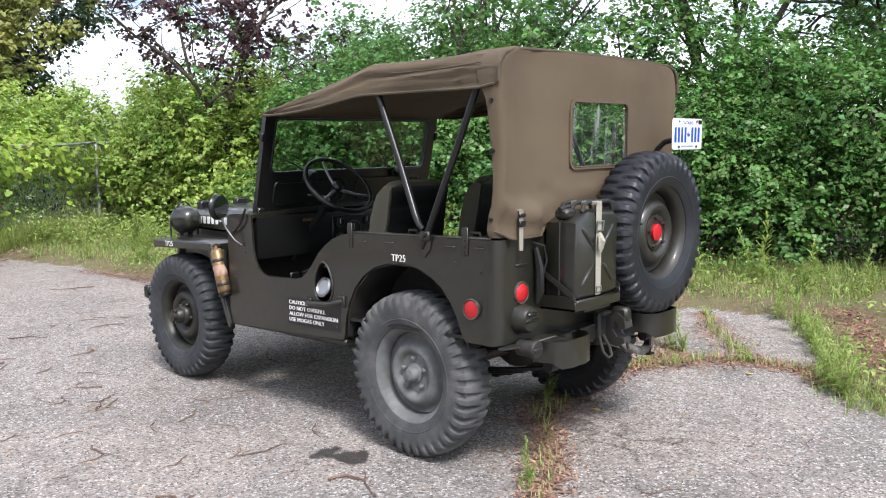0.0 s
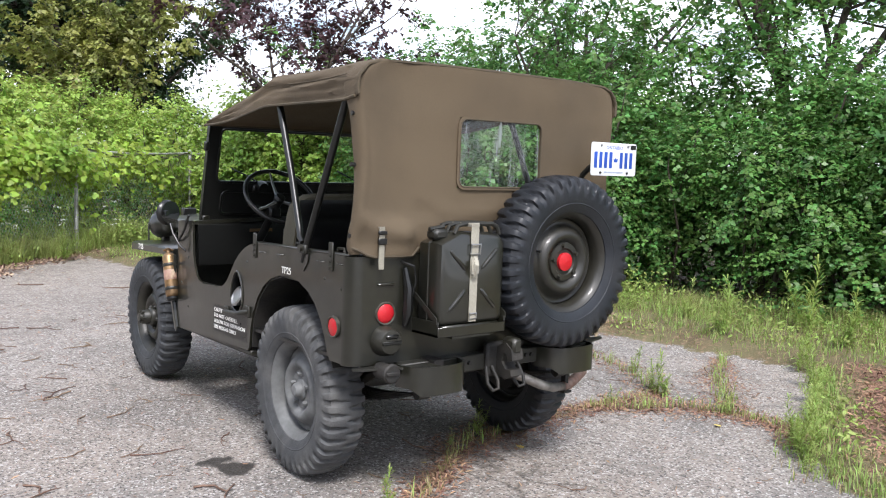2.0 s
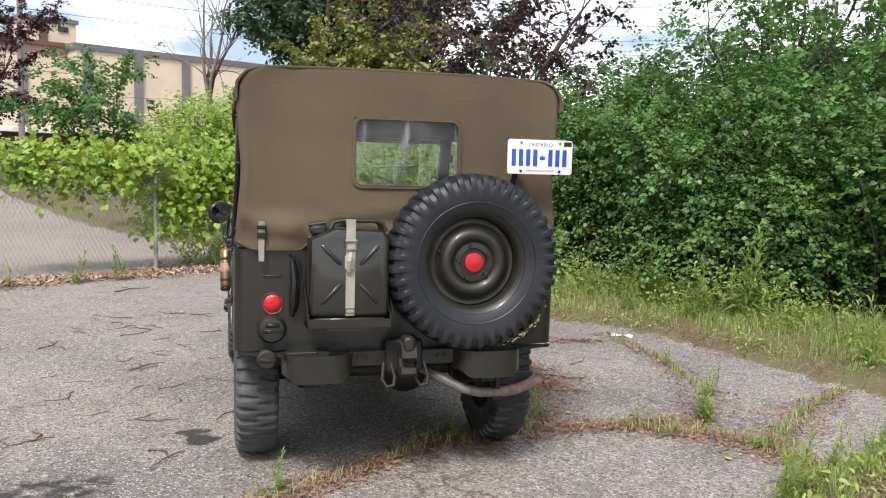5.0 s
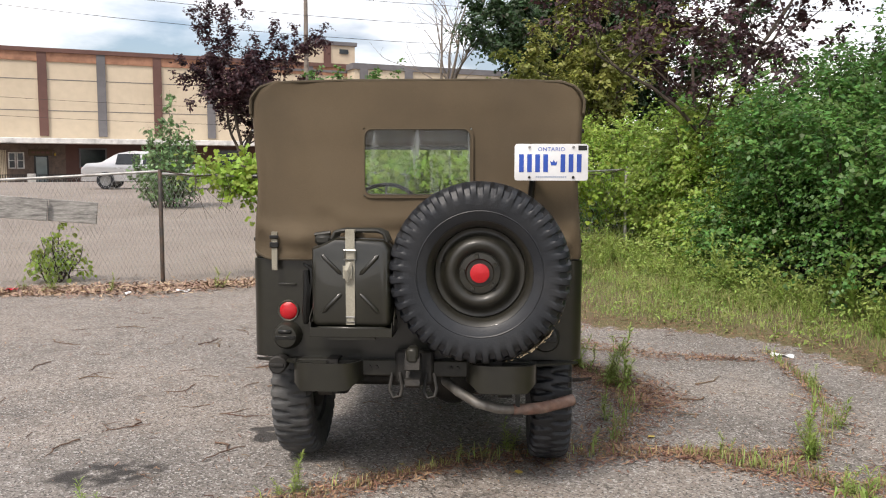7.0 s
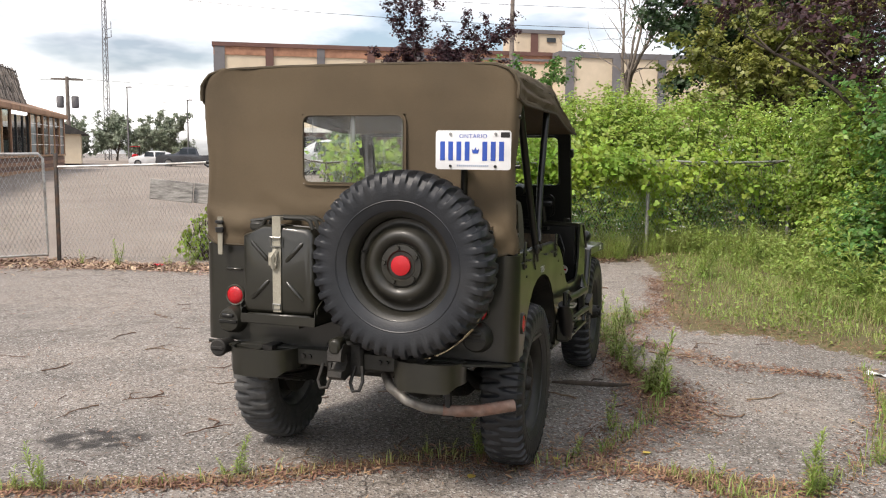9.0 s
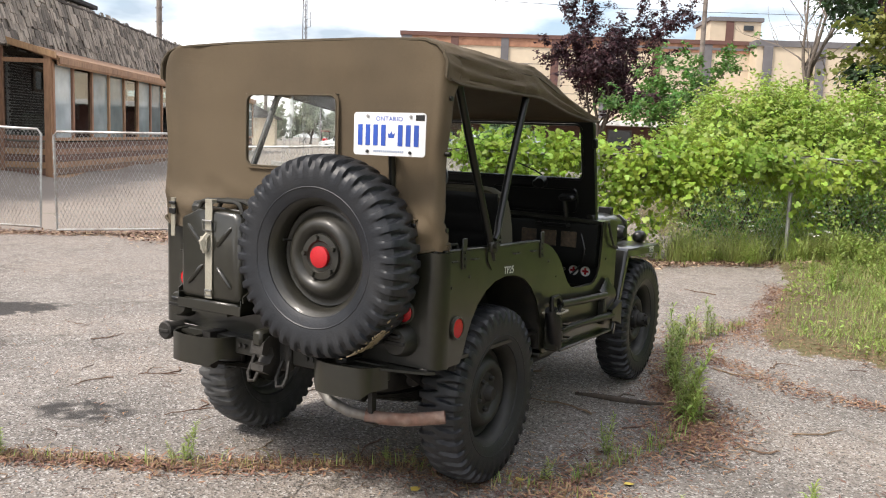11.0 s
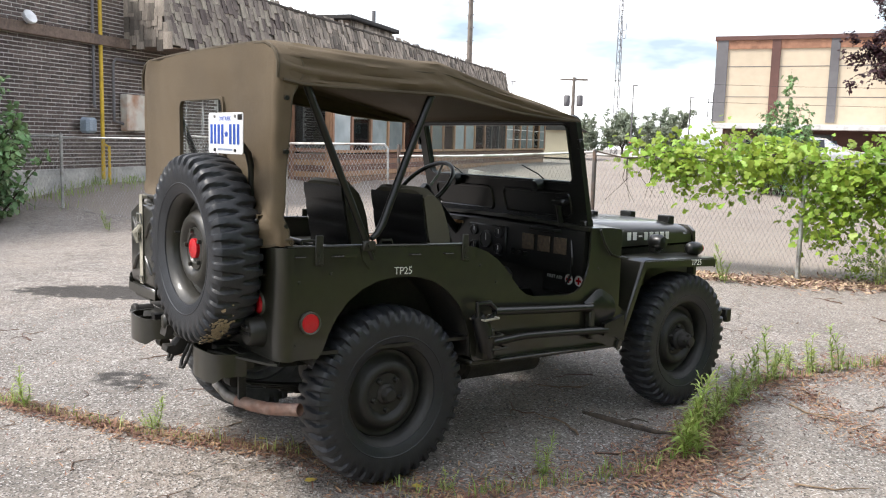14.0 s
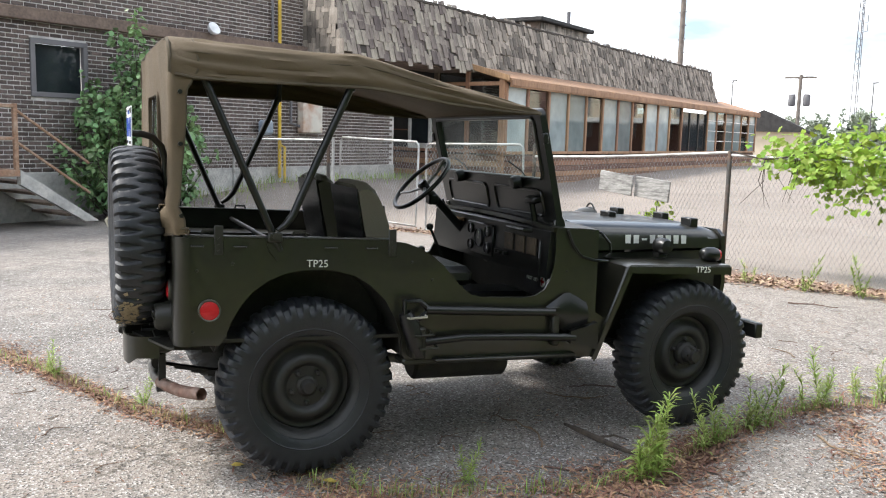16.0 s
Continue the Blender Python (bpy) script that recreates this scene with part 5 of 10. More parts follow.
# ---- rear: lamps, socket, cross member, bumperettes, pintle, exhaust ----
RY = Matrix.Rotation(radians(90), 4, "X")
for s in (-1, 1):
    m = Matrix.Translation((s * 0.572, REAR, 0.800)) @ RY
    tl = jp("tail_lamp", Mesh().lathe([(0.049, -0.002), (0.049, 0.016), (0.046, 0.021), (0.040, 0.019)], m, 32), BEZEL)
    jp("tail_lens", Mesh().lathe([(0.0405, 0.017), (0.034, 0.023), (0.018, 0.027), (0.0, 0.028)], m, 32), RED_LENS, tl, "round red tail lens")
    jp("lamp_plate", Mesh().box((s * 0.575 - 0.052, REAR - 0.006, 0.855), (s * 0.575 + 0.052, REAR, 0.945), 0.004).box((s * 0.575 - 0.04, REAR - 0.022, 0.915), (s * 0.575 + 0.04, REAR - 0.004, 0.925), 0.003), OLIVE)
    m = Matrix.Translation((s * 0.575, REAR, 0.690)) @ RY
    sk = jp("trailer_socket", Mesh().lathe([(0.064, -0.002), (0.064, 0.020), (0.060, 0.032), (0.056, 0.060), (0.048, 0.072), (0.020, 0.076), (0.0, 0.076)], m, 28), OLIVE_WORN)
    jp("socket_lid_slot", Mesh().box((s * 0.575 - 0.045, REAR - 0.080, 0.680), (s * 0.575 + 0.045, REAR - 0.072, 0.694), 0.002).box((s * 0.575 - 0.03, REAR - 0.083, 0.704), (s * 0.575 + 0.03, REAR - 0.072, 0.722), 0.008), BLACK_AND_SHADED, sk)
    jp("rear_gusset", Mesh().prism([(s * 0.38, -0.55), (s * 0.72, -0.56), (s * 0.70, -0.585), (s * 0.38, -0.70)], "z", 0.577, 0.587), OLIVE_WORN)
    # bumperette: a bowed plate open at the top
    plan = [(0.225, -0.600), (0.232, -0.640), (0.250, -0.690), (0.285, -0.722), (0.340, -0.735), (0.43, -0.735), (0.49, -0.722), (0.520, -0.690), (0.532, -0.640), (0.536, -0.600)]
    jp("bumperette", Mesh().sheet([[(s * x, y, z) for z in ((0.472 if 0.27 < x < 0.50 else 0.500), 0.53, 0.592)] for x, y in plan], 0.008 * s), OLIVE)
    jp("bumperette_stiffener", Mesh().box((s * 0.38 - 0.006, -0.725, 0.50), (s * 0.38 + 0.006, -0.60, 0.575)).box((s * 0.45 - 0.006, -0.725, 0.50), (s * 0.45 + 0.006, -0.60, 0.575)), OLIVE_WORN)
jp("rear_cross_member", Mesh().box((-0.52, -0.620, 0.520), (0.52, -0.555, 0.592), 0.006), OLIVE_WORN)
for x in (-0.20, -0.17, 0.16, 0.19):
    jp("bolt", Mesh().cyl((x, -0.62, 0.56), (x, -0.632, 0.56), 0.010, 6), CHASSIS)
m = Matrix.Translation((-0.600, -0.640, 0.572)) @ RY
jp("blackout_tail_lamp", Mesh().lathe([(0.034, -0.06), (0.034, 0.01), (0.040, 0.014), (0.040, 0.030), (0.034, 0.036), (0.0, 0.036)], m, 20).box((-0.63, -0.682, 0.564), (-0.57, -0.672, 0.580), 0.003), CHASSIS)
pint = jp("pintle_hook", Mesh().box((-0.085, -0.640, 0.490), (0.085, -0.600, 0.640), 0.012), CHASSIS, label="black tow pintle with shackles")
jp("hook_body", Mesh().prism([(-0.64, 0.50), (-0.64, 0.62), (-0.70, 0.645), (-0.735, 0.62), (-0.745, 0.575), (-0.715, 0.565), (-0.705, 0.595), (-0.685, 0.60), (-0.675, 0.56), (-0.70, 0.53), (-0.735, 0.53), (-0.74, 0.505), (-0.70, 0.485)], "x", -0.032, 0.032), CHASSIS, pint)
jp("latch", Mesh().box((-0.026, -0.745, 0.60), (0.026, -0.66, 0.668), 0.012), OLIVE_WORN, pint)
for x in (-0.075, 0.075):
    jp("shackle", Mesh().tube([(x - 0.02, -0.645, 0.54), (x - 0.03, -0.675, 0.47), (x - 0.012, -0.69, 0.44), (x + 0.018, -0.69, 0.445), (x + 0.026, -0.675, 0.48), (x + 0.012, -0.645, 0.54)], 0.008, 8), CHASSIS, pint)
jp("exhaust_pipe", Mesh().tube([(0.44, 0.55, 0.42), (0.30, 0.20, 0.47), (0.12, -0.25, 0.47), (0.13, -0.48, 0.47), (0.19, -0.575, 0.445), (0.27, -0.61, 0.405), (0.36, -0.605, 0.378), (0.46, -0.58, 0.368)], 0.022, 14), ALU_PIPE)
jp("exhaust_tip", Mesh().tube([(0.43, -0.590, 0.370), (0.50, -0.56, 0.366), (0.57, -0.525, 0.366), (0.64, -0.49, 0.376), (0.71, -0.455, 0.388)], 0.026, 14, caps=False).tube([(0.71, -0.455, 0.388), (0.66, -0.48, 0.378)], 0.022, 14, caps=False), RUST, label="rusty bare exhaust tip")
jp("exhaust_hanger", Mesh().box((0.445, -0.60, 0.385), (0.465, -0.57, 0.50)).box((0.43, -0.61, 0.34), (0.48, -0.56, 0.35)), CHASSIS)
for s in (-1, 1):
    jp("shock_absorber", Mesh().tube([(s * 0.33, -0.32, 0.56), (s * 0.45, -0.06, 0.36)], 0.026, 12), CHASSIS)
jp("strap_pouch", Mesh().tube([(-0.488, -0.575, 0.985), (-0.478, -0.59, 0.90), (-0.482, -0.595, 0.80), (-0.490, -0.585, 0.745)], [0.012, 0.02, 0.022, 0.010], 8), BLACK_AND_SHADED, label="black hanging cable and pouch")
jp("tow_cable_loop", Mesh().tube([(-0.50, -0.56, 1.01), (-0.46, -0.60, 0.99), (-0.455, -0.61, 0.93), (-0.47, -0.60, 0.86)], 0.006, 6), BLACK_AND_SHADED)
# number plate on its own bent arm
plate = jp("number_plate", Mesh().prism(rounded(0.428, 0.733, 1.381, 1.533, 0.012, 4), "y", -0.707, -0.704), PLATE_WHITE, label="white number plate with blue marks as bars")
for x0, count in ((0.440, 4), (0.612, 3)):
    for k in range(count):
        jp("plate_mark", bar_row(Mesh(), x0 + 0.0335 * k, x0 + 0.0335 * (k + 1), 1.416, 1.490, 1, -0.7072, gap=0.42), PLATE_BLUE, plate)
jp("plate_caption", text_mesh("ONTARIO", 0.0235, Matrix.Translation((0.581, -0.7075, 1.503)) @ Matrix.Rotation(radians(90), 4, "X"), 0.0006, 1.1), PLATE_BLUE, plate, smooth=0)
jp("plate_motto", bar_row(Mesh(), 0.515, 0.645, 1.393, 1.400, 16, -0.7072), PLATE_GREY, plate)
jp("plate_crown", Mesh().prism([(0.580, 1.444), (0.602, 1.444), (0.606, 1.462), (0.597, 1.456), (0.591, 1.468), (0.585, 1.456), (0.576, 1.462)], "y", -0.7082, -0.706), PLATE_BLUE, plate)
jp("plate_sticker", Mesh().box((0.692, -0.7082, 1.506), (0.728, -0.706, 1.526)), BLACK_AND_SHADED, plate)
for x in (0.49, 0.672):
    for z in (1.394, 1.519):
        jp("plate_bolt", Mesh().cyl((x, -0.712, z), (x, -0.704, z), 0.006, 8), BLACK_AND_SHADED if z < 1.45 else STEEL, plate)
jp("plate_arm", Mesh().tube([(0.50, -0.56, 0.98), (0.505, -0.562, 1.20), (0.505, -0.565, 1.33), (0.51, -0.580, 1.385), (0.52, -0.615, 1.420), (0.53, -0.660, 1.430), (0.54, -0.704, 1.430)], 0.014, 10), BLACK_AND_SHADED, label="bent black plate arm")
jp("arm_foot", Mesh().box((0.47, -0.59, 0.95), (0.54, -0.548, 1.02), 0.006), OLIVE_WORN)

# ---- jerry can in its carrier ----
can = thing("jerry_can", "olive drab steel jerry can strapped to the jeep's back", "jerry can")
def cn(name, mesh, mat, parent=None, label=""):
    return part(name, mesh.moved(NOSE), mat, parent or can, label)
cx0, cx1, cy0, cy1, cz0, cz1 = -0.430, -0.092, -0.738, -0.575, 0.755, 1.125
body = Mesh()
prof = [(cx0 + 0.022, cz0), (cx1 - 0.022, cz0), (cx1 - 0.006, cz0 + 0.006), (cx1, cz0 + 0.022), (cx1, cz1 - 0.03), (cx1 - 0.03, cz1), (cx0 + 0.10, cz1 + 0.01), (cx0 + 0.055, cz1 - 0.012), (cx0, cz1 - 0.035), (cx0, cz0 + 0.022), (cx0 + 0.006, cz0 + 0.006)]
ring = []
for yy, inset in ((cy0, 0.022), (cy0 + 0.006, 0.008), (cy0 + 0.022, 0.0), ((cy0 + cy1) / 2 - 0.004, 0.0), ((cy0 + cy1) / 2, -0.004), ((cy0 + cy1) / 2 + 0.004, 0.0), (cy1 - 0.022, 0.0), (cy1 - 0.006, 0.008), (cy1, 0.022)):
    mx_, mz_ = (cx0 + cx1) / 2, (cz0 + cz1) / 2
    ring.append([(mx_ + (x - mx_) * (1 - inset * 2 / (cx1 - cx0)), yy, mz_ + (z - mz_) * (1 - inset * 2 / (cz1 - cz0))) for x, z in prof])
k_ = len(prof)
body.add([p for r in ring for p in r], [(r * k_ + i, r * k_ + (i + 1) % k_, (r + 1) * k_ + (i + 1) % k_, (r + 1) * k_ + i) for r in range(len(ring) - 1) for i in range(k_)] + [tuple(range(k_)), tuple(range((len(ring) - 1) * k_, len(ring) * k_))])
cn("body", body, OLIVE)
for x0, z0, x1, z1 in ((-0.385, 0.815, -0.300, 0.900), (-0.222, 0.980, -0.140, 1.065), (-0.385, 1.065, -0.300, 0.980), (-0.222, 0.900, -0.140, 0.815)):
    cn("embossed_rib", Mesh().tube([(x0, cy0 + 0.003, z0), (x0 + (x1 - x0) * 0.1, cy0 - 0.001, z0 + (z1 - z0) * 0.1), (x0 + (x1 - x0) * 0.9, cy0 - 0.001, z0 + (z1 - z0) * 0.9), (x1, cy0 + 0.003, z1)], [0.003, 0.009, 0.009, 0.003], 8), OLIVE)
for y in (-0.71, -0.656, -0.602):
    cn("handle", Mesh().tube([(-0.345, y, cz1 + 0.004), (-0.330, y, cz1 + 0.034), (-0.300, y, cz1 + 0.042), (-0.150, y, cz1 + 0.042), (-0.122, y, cz1 + 0.030), (-0.108, y, cz1 - 0.004)], 0.0095, 8), OLIVE_WORN)
cn("spout_cap", Mesh().box((-0.425, -0.690, cz1 - 0.022), (-0.355, -0.620, cz1 + 0.022), 0.012).tube([(-0.43, -0.655, cz1 + 0.02), (-0.36, -0.655, cz1 + 0.03)], 0.010, 8), OLIVE_WORN)
cn("strap", Mesh().box((-0.282, -0.744, 0.765), (-0.242, -0.740, 1.160), 0.0015).box((-0.282, -0.744, 1.156), (-0.242, -0.575, 1.172), 0.0015), WEBBING, label="pale webbing strap with a buckle")
cn("strap_end", Mesh().box((-0.290, -0.764, 0.965), (-0.252, -0.758, 1.02), 0.002, None).tube([(-0.262, -0.744, 1.03), (-0.272, -0.766, 1.00), (-0.270, -0.752, 0.955)], [0.012, 0.016, 0.012], 6), WEBBING)
cn("buckle", Mesh().tube([(-0.286, -0.748, 1.045), (-0.238, -0.748, 1.045), (-0.238, -0.752, 1.085), (-0.286, -0.752, 1.085)], 0.004, 6, closed=True), STEEL)
cn("buckle", Mesh().tube([(-0.280, -0.746, 0.778), (-0.244, -0.746, 0.778), (-0.244, -0.747, 0.800), (-0.280, -0.747, 0.800)], 0.003, 6, closed=True), STEEL)
rack = Mesh().box((cx0 - 0.007, cy0 - 0.006, 0.712), (cx1 + 0.007, cy1 + 0.02, 0.722))
rack.box((cx0 - 0.007, cy0 - 0.008, 0.712), (cx1 + 0.007, cy0 - 0.004, 0.752), 0.0015).box((cx0 - 0.007, cy0 - 0.006, 0.712), (cx0 - 0.003, cy1 + 0.02, 0.775), 0.0015).box((cx1 + 0.003, cy0 - 0.006, 0.712), (cx1 + 0.007, cy1 + 0.02, 0.775), 0.0015)
rack.box((cx0 + 0.02, cy0, 0.722), (cx1 - 0.02, cy1, 0.756), 0.004)
jp("can_carrier", rack, OLIVE)
jp("carrier_mount", Mesh().prism([(REAR, 0.70), (REAR, 0.86), (-0.575, 0.86), (-0.575, 0.74), (-0.74, 0.718), (-0.74, 0.70)], "x", -0.36, -0.16), OLIVE_WORN)
for x, z in ((cx0 - 0.012, 0.80), (cx1 + 0.012, 0.80)):
    jp("carrier_arm", Mesh().add([(x, cy0, 0.79), (x, cy1 + 0.02, 0.90), (x, cy1 + 0.02, 0.875), (x, cy0, 0.765)] + [(x + 0.004, cy0, 0.79), (x + 0.004, cy1 + 0.02, 0.90), (x + 0.004, cy1 + 0.02, 0.875), (x + 0.004, cy0, 0.765)], [(0, 1, 2, 3), (7, 6, 5, 4), (0, 4, 5, 1), (1, 5, 6, 2), (2, 6, 7, 3), (3, 7, 4, 0)]), OLIVE_WORN)

# ---- tools strapped to the right side ----
shovel = thing("shovel", "black-painted shovel strapped along the jeep's side", "shovel")
part("handle", Mesh().tube([(0.775, 0.50, 0.735), (0.775, 0.85, 0.722), (0.770, 1.16, 0.712)], [0.019, 0.020, 0.018], 12).moved(NOSE), BLACK_AND_SHADED, shovel)
bl = []
for i_, y in enumerate(np.linspace(1.13, 1.36, 8)):
    t = i_ / 7
    w_ = 0.022 + 0.075 * min(1, t * 2.2) * (1 - 0.55 * max(0, t - 0.6) / 0.4)
    bl.append([(0.770 - 0.025 * (v * v) - 0.01 * t, y, 0.712 + w_ * v - 0.02 * t) for v in np.linspace(-1, 1, 7)])
part("blade", Mesh().sheet(bl, 0.008).moved(NOSE), BLACK_AND_SHADED, shovel)
part("grip", Mesh().tube([(0.775, 0.52, 0.735), (0.775, 0.47, 0.775), (0.775, 0.40, 0.775), (0.775, 0.40, 0.695), (0.775, 0.47, 0.695), (0.775, 0.52, 0.735)], 0.013, 8).moved(NOSE), BLACK_AND_SHADED, shovel)
axe = thing("axe", "black-painted axe strapped along the jeep's side", "axe")
part("handle", Mesh().tube([(0.768, 0.46, 0.585), (0.772, 0.70, 0.605), (0.772, 1.00, 0.598), (0.768, 1.28, 0.585)], [0.019, 0.016, 0.017, 0.021], 10).moved(NOSE), BLACK_AND_SHADED, axe)
part("head", Mesh().prism([(1.25, 0.62), (1.34, 0.64), (1.40, 0.66), (1.41, 0.52), (1.34, 0.545), (1.25, 0.56)], "x", 0.752, 0.784).moved(NOSE), BLACK_AND_SHADED, axe)
jp("tool_bracket", Mesh().box((0.725, 0.43, 0.515), (0.795, 0.50, 0.66), 0.01), OLIVE_WORN)
jp("tool_bracket", Mesh().box((0.725, 1.16, 0.545), (0.765, 1.20, 0.74), 0.008), OLIVE_WORN)
jp("tool_sheath", Mesh().tube([(0.768, 0.405, 0.72), (0.772, 0.43, 0.67), (0.775, 0.45, 0.60), (0.772, 0.47, 0.53)], [0.03, 0.042, 0.040, 0.032], 10), SEAT, label="black canvas tool sheath with straps")
for z in (0.70, 0.62, 0.56):
    jp("sheath_strap", Mesh().tube([(0.728, 0.39 + (0.72 - z) * 0.4, z), (0.82, 0.40 + (0.72 - z) * 0.4, z + 0.006), (0.82, 0.48 + (0.72 - z) * 0.4, z + 0.012), (0.728, 0.50 + (0.72 - z) * 0.4, z + 0.008)], 0.006, 6), WEBBING if z == 0.70 else OLIVE_WORN)
jp("side_step", Mesh().box((0.70, 0.56, 0.49), (0.765, 1.30, 0.505), 0.005), OLIVE)

# ---- ground: one sheet, cracked asphalt, soil verge and the rising lot behind the fence ----
VERGE = np.array([(2.5, -60.0), (1.6, -12.0), (0.9, -7.5), (1.1, -3.2), (1.30, -1.9), (1.45, -1.4), (1.75, -1.05), (2.4, -0.75), (3.50, -0.15), (3.35, 0.6), (3.15, 1.6), (2.97, 2.23), (2.82, 2.72), (2.45, 3.15), (1.96, 3.46), (1.34, 3.50), (1.12, 4.0), (1.0, 5.2), (0.90, 7.0), (0.55, 8.6), (0.25, 9.4), (-0.7, 9.7),
                  (-2.0, 11.2), (-3.4, 13.5), (-6.0, 20.0), (-10.0, 31.0), (45, 70), (60, -60.0)])


def inside_distance(px, py, poly):
    """Signed distance to an outline, positive inside."""
    d = np.full(px.shape, 1e9)
    inside = np.zeros(px.shape, bool)
    for (ax, ay), (bx, by) in zip(poly, np.roll(poly, -1, axis=0)):
        ex, ey = bx - ax, by - ay
        t = np.clip(((px - ax) * ex + (py - ay) * ey) / (ex * ex + ey * ey), 0, 1)
        d = np.minimum(d, np.hypot(px - ax - t * ex, py - ay - t * ey))
        cross = ((ay > py) != (by > py)) & (px < ex * (py - ay) / (ey if abs(ey) > 1e-9 else 1e-9) + ax)
        inside ^= cross
    return np.where(inside, d, -d)


def rise(x, y):
    """Height of the ground: level round the jeep, climbing behind the fence."""
    s = (x + 4.0) * -0.5 + (y - 6.0) * 0.87
    k, off = (x + 11.0) * -0.5373 + (y + 1.5) * 0.8434, (x + 11.0) * 0.8434 + (y + 1.5) * 0.5373
    bank = 0.52 * np.clip((k - 0.8) / 4.5, 0, 1) * np.clip((3.3 - off) / 2.4, 0, 1) * np.clip((k + 1) / 2, 0, 1)
    return np.maximum(bank, 0.030 * np.clip(s - 1.5, 0, 22) - 0.012 * np.clip(s - 34, 0, 50)) * np.clip(1 - (x - 0.0) / 12.0, 0, 1)


def steps(lo, hi, fine):
    core = list(np.arange(lo, hi, fine))
    out, d = [], fine
    while (core[-1] if not out else out[-1]) < 900:
        d *= 1.17
        out.append((core[-1] if not out else out[-1]) + d)
    inn, d = [], fine
    while (core[0] if not inn else inn[-1]) > -900:
        d *= 1.17
        inn.append((core[0] if not inn else inn[-1]) - d)
    return np.array(inn[::-1] + core + out)


gx, gy = np.meshgrid(steps(-5.2, 4.6, 0.07), steps(-2.6, 7.6, 0.07), indexing="ij")
g_soil = inside_distance(gx, gy, VERGE)
near_ = np.exp(-(np.hypot(gx, gy - 1) / 9.0) ** 2)
wob_ = 0.004 * np.sin(gx * 3.1 + 0.7 * gy) * np.sin(gy * 2.3 - 1) + 0.003 * np.sin(gx * 7.7 + 3) * np.sin(gy * 6.9)
gz = rise(gx, gy) + np.clip(g_soil * 0.25, -0.01, 0.05) * np.clip(1 - np.abs(gx - 1) / 60, 0, 1) + wob_ * near_ - 0.004
beyond = inside_distance(gx, gy, np.array([(-60, -30), (-10.6, 2.6), (-8.3, 4.2), (-7.3, 5.7), (-3.9, 6.4), (-1.5, 7.7), (-0.5, 9.0), (-0.7, 9.7), (-2.0, 11.2), (-3.4, 13.5), (-6.0, 20.0), (-10.0, 31.0), (20, 120), (-200, 120), (-200, -30)]))
stain = np.zeros(gx.shape)
for sx, sy, ra, rb, tilt, amount in ((-0.93, 0.33, 0.070, 0.055, 0.3, 1.0), (-0.87, 0.19, 0.080, 0.062, 0.9, 1.0), (-1.52, -0.40, 0.30, 0.19, 0.4, 0.55), (-4.5, 0.45, 0.78, 0.30, 0.9, 1.0), (-1.25, -0.52, 0.22, 0.12, 0.3, 0.35),
                                     (0.3, 0.9, 0.35, 0.25, 0.0, 0.25), (-2.9, 2.3, 0.5, 0.3, 0.3, 0.2)):
    c_, s_ = math.cos(tilt), math.sin(tilt)
    u_, v_ = ((gx - sx) * c_ + (gy - sy) * s_) / ra, (-(gx - sx) * s_ + (gy - sy) * c_) / rb
    stain = np.maximum(stain, amount * np.clip(1.7 - np.hypot(u_, v_), 0, 1))
ni, nj = gx.shape
me = bpy.data.meshes.new("ground")
idx = np.arange(ni * nj).reshape(ni, nj)
quads = np.stack([idx[:-1, :-1], idx[1:, :-1], idx[1:, 1:], idx[:-1, 1:]], -1).reshape(-1, 4)


def fast_mesh(verts, faces, mat, name="mesh", smooth=False):
    """A mesh from arrays of points and quads."""
    md = bpy.data.meshes.new(name)
    k = faces.shape[1]
    md.vertices.add(len(verts))
    md.vertices.foreach_set("co", np.ascontiguousarray(verts, dtype=np.float32).ravel())
    md.loops.add(faces.size)
    md.loops.foreach_set("vertex_index", np.ascontiguousarray(faces, dtype=np.int32).ravel())
    md.polygons.add(len(faces))
    md.polygons.foreach_set("loop_start", np.arange(0, faces.size, k, dtype=np.int32))
    md.polygons.foreach_set("loop_total", np.full(len(faces), k, dtype=np.int32))
    if smooth:
        md.polygons.foreach_set("use_smooth", np.ones(len(faces), dtype=bool))
    md.update(calc_edges=True)
    md.validate()
    md.materials.append(mat)
    return md


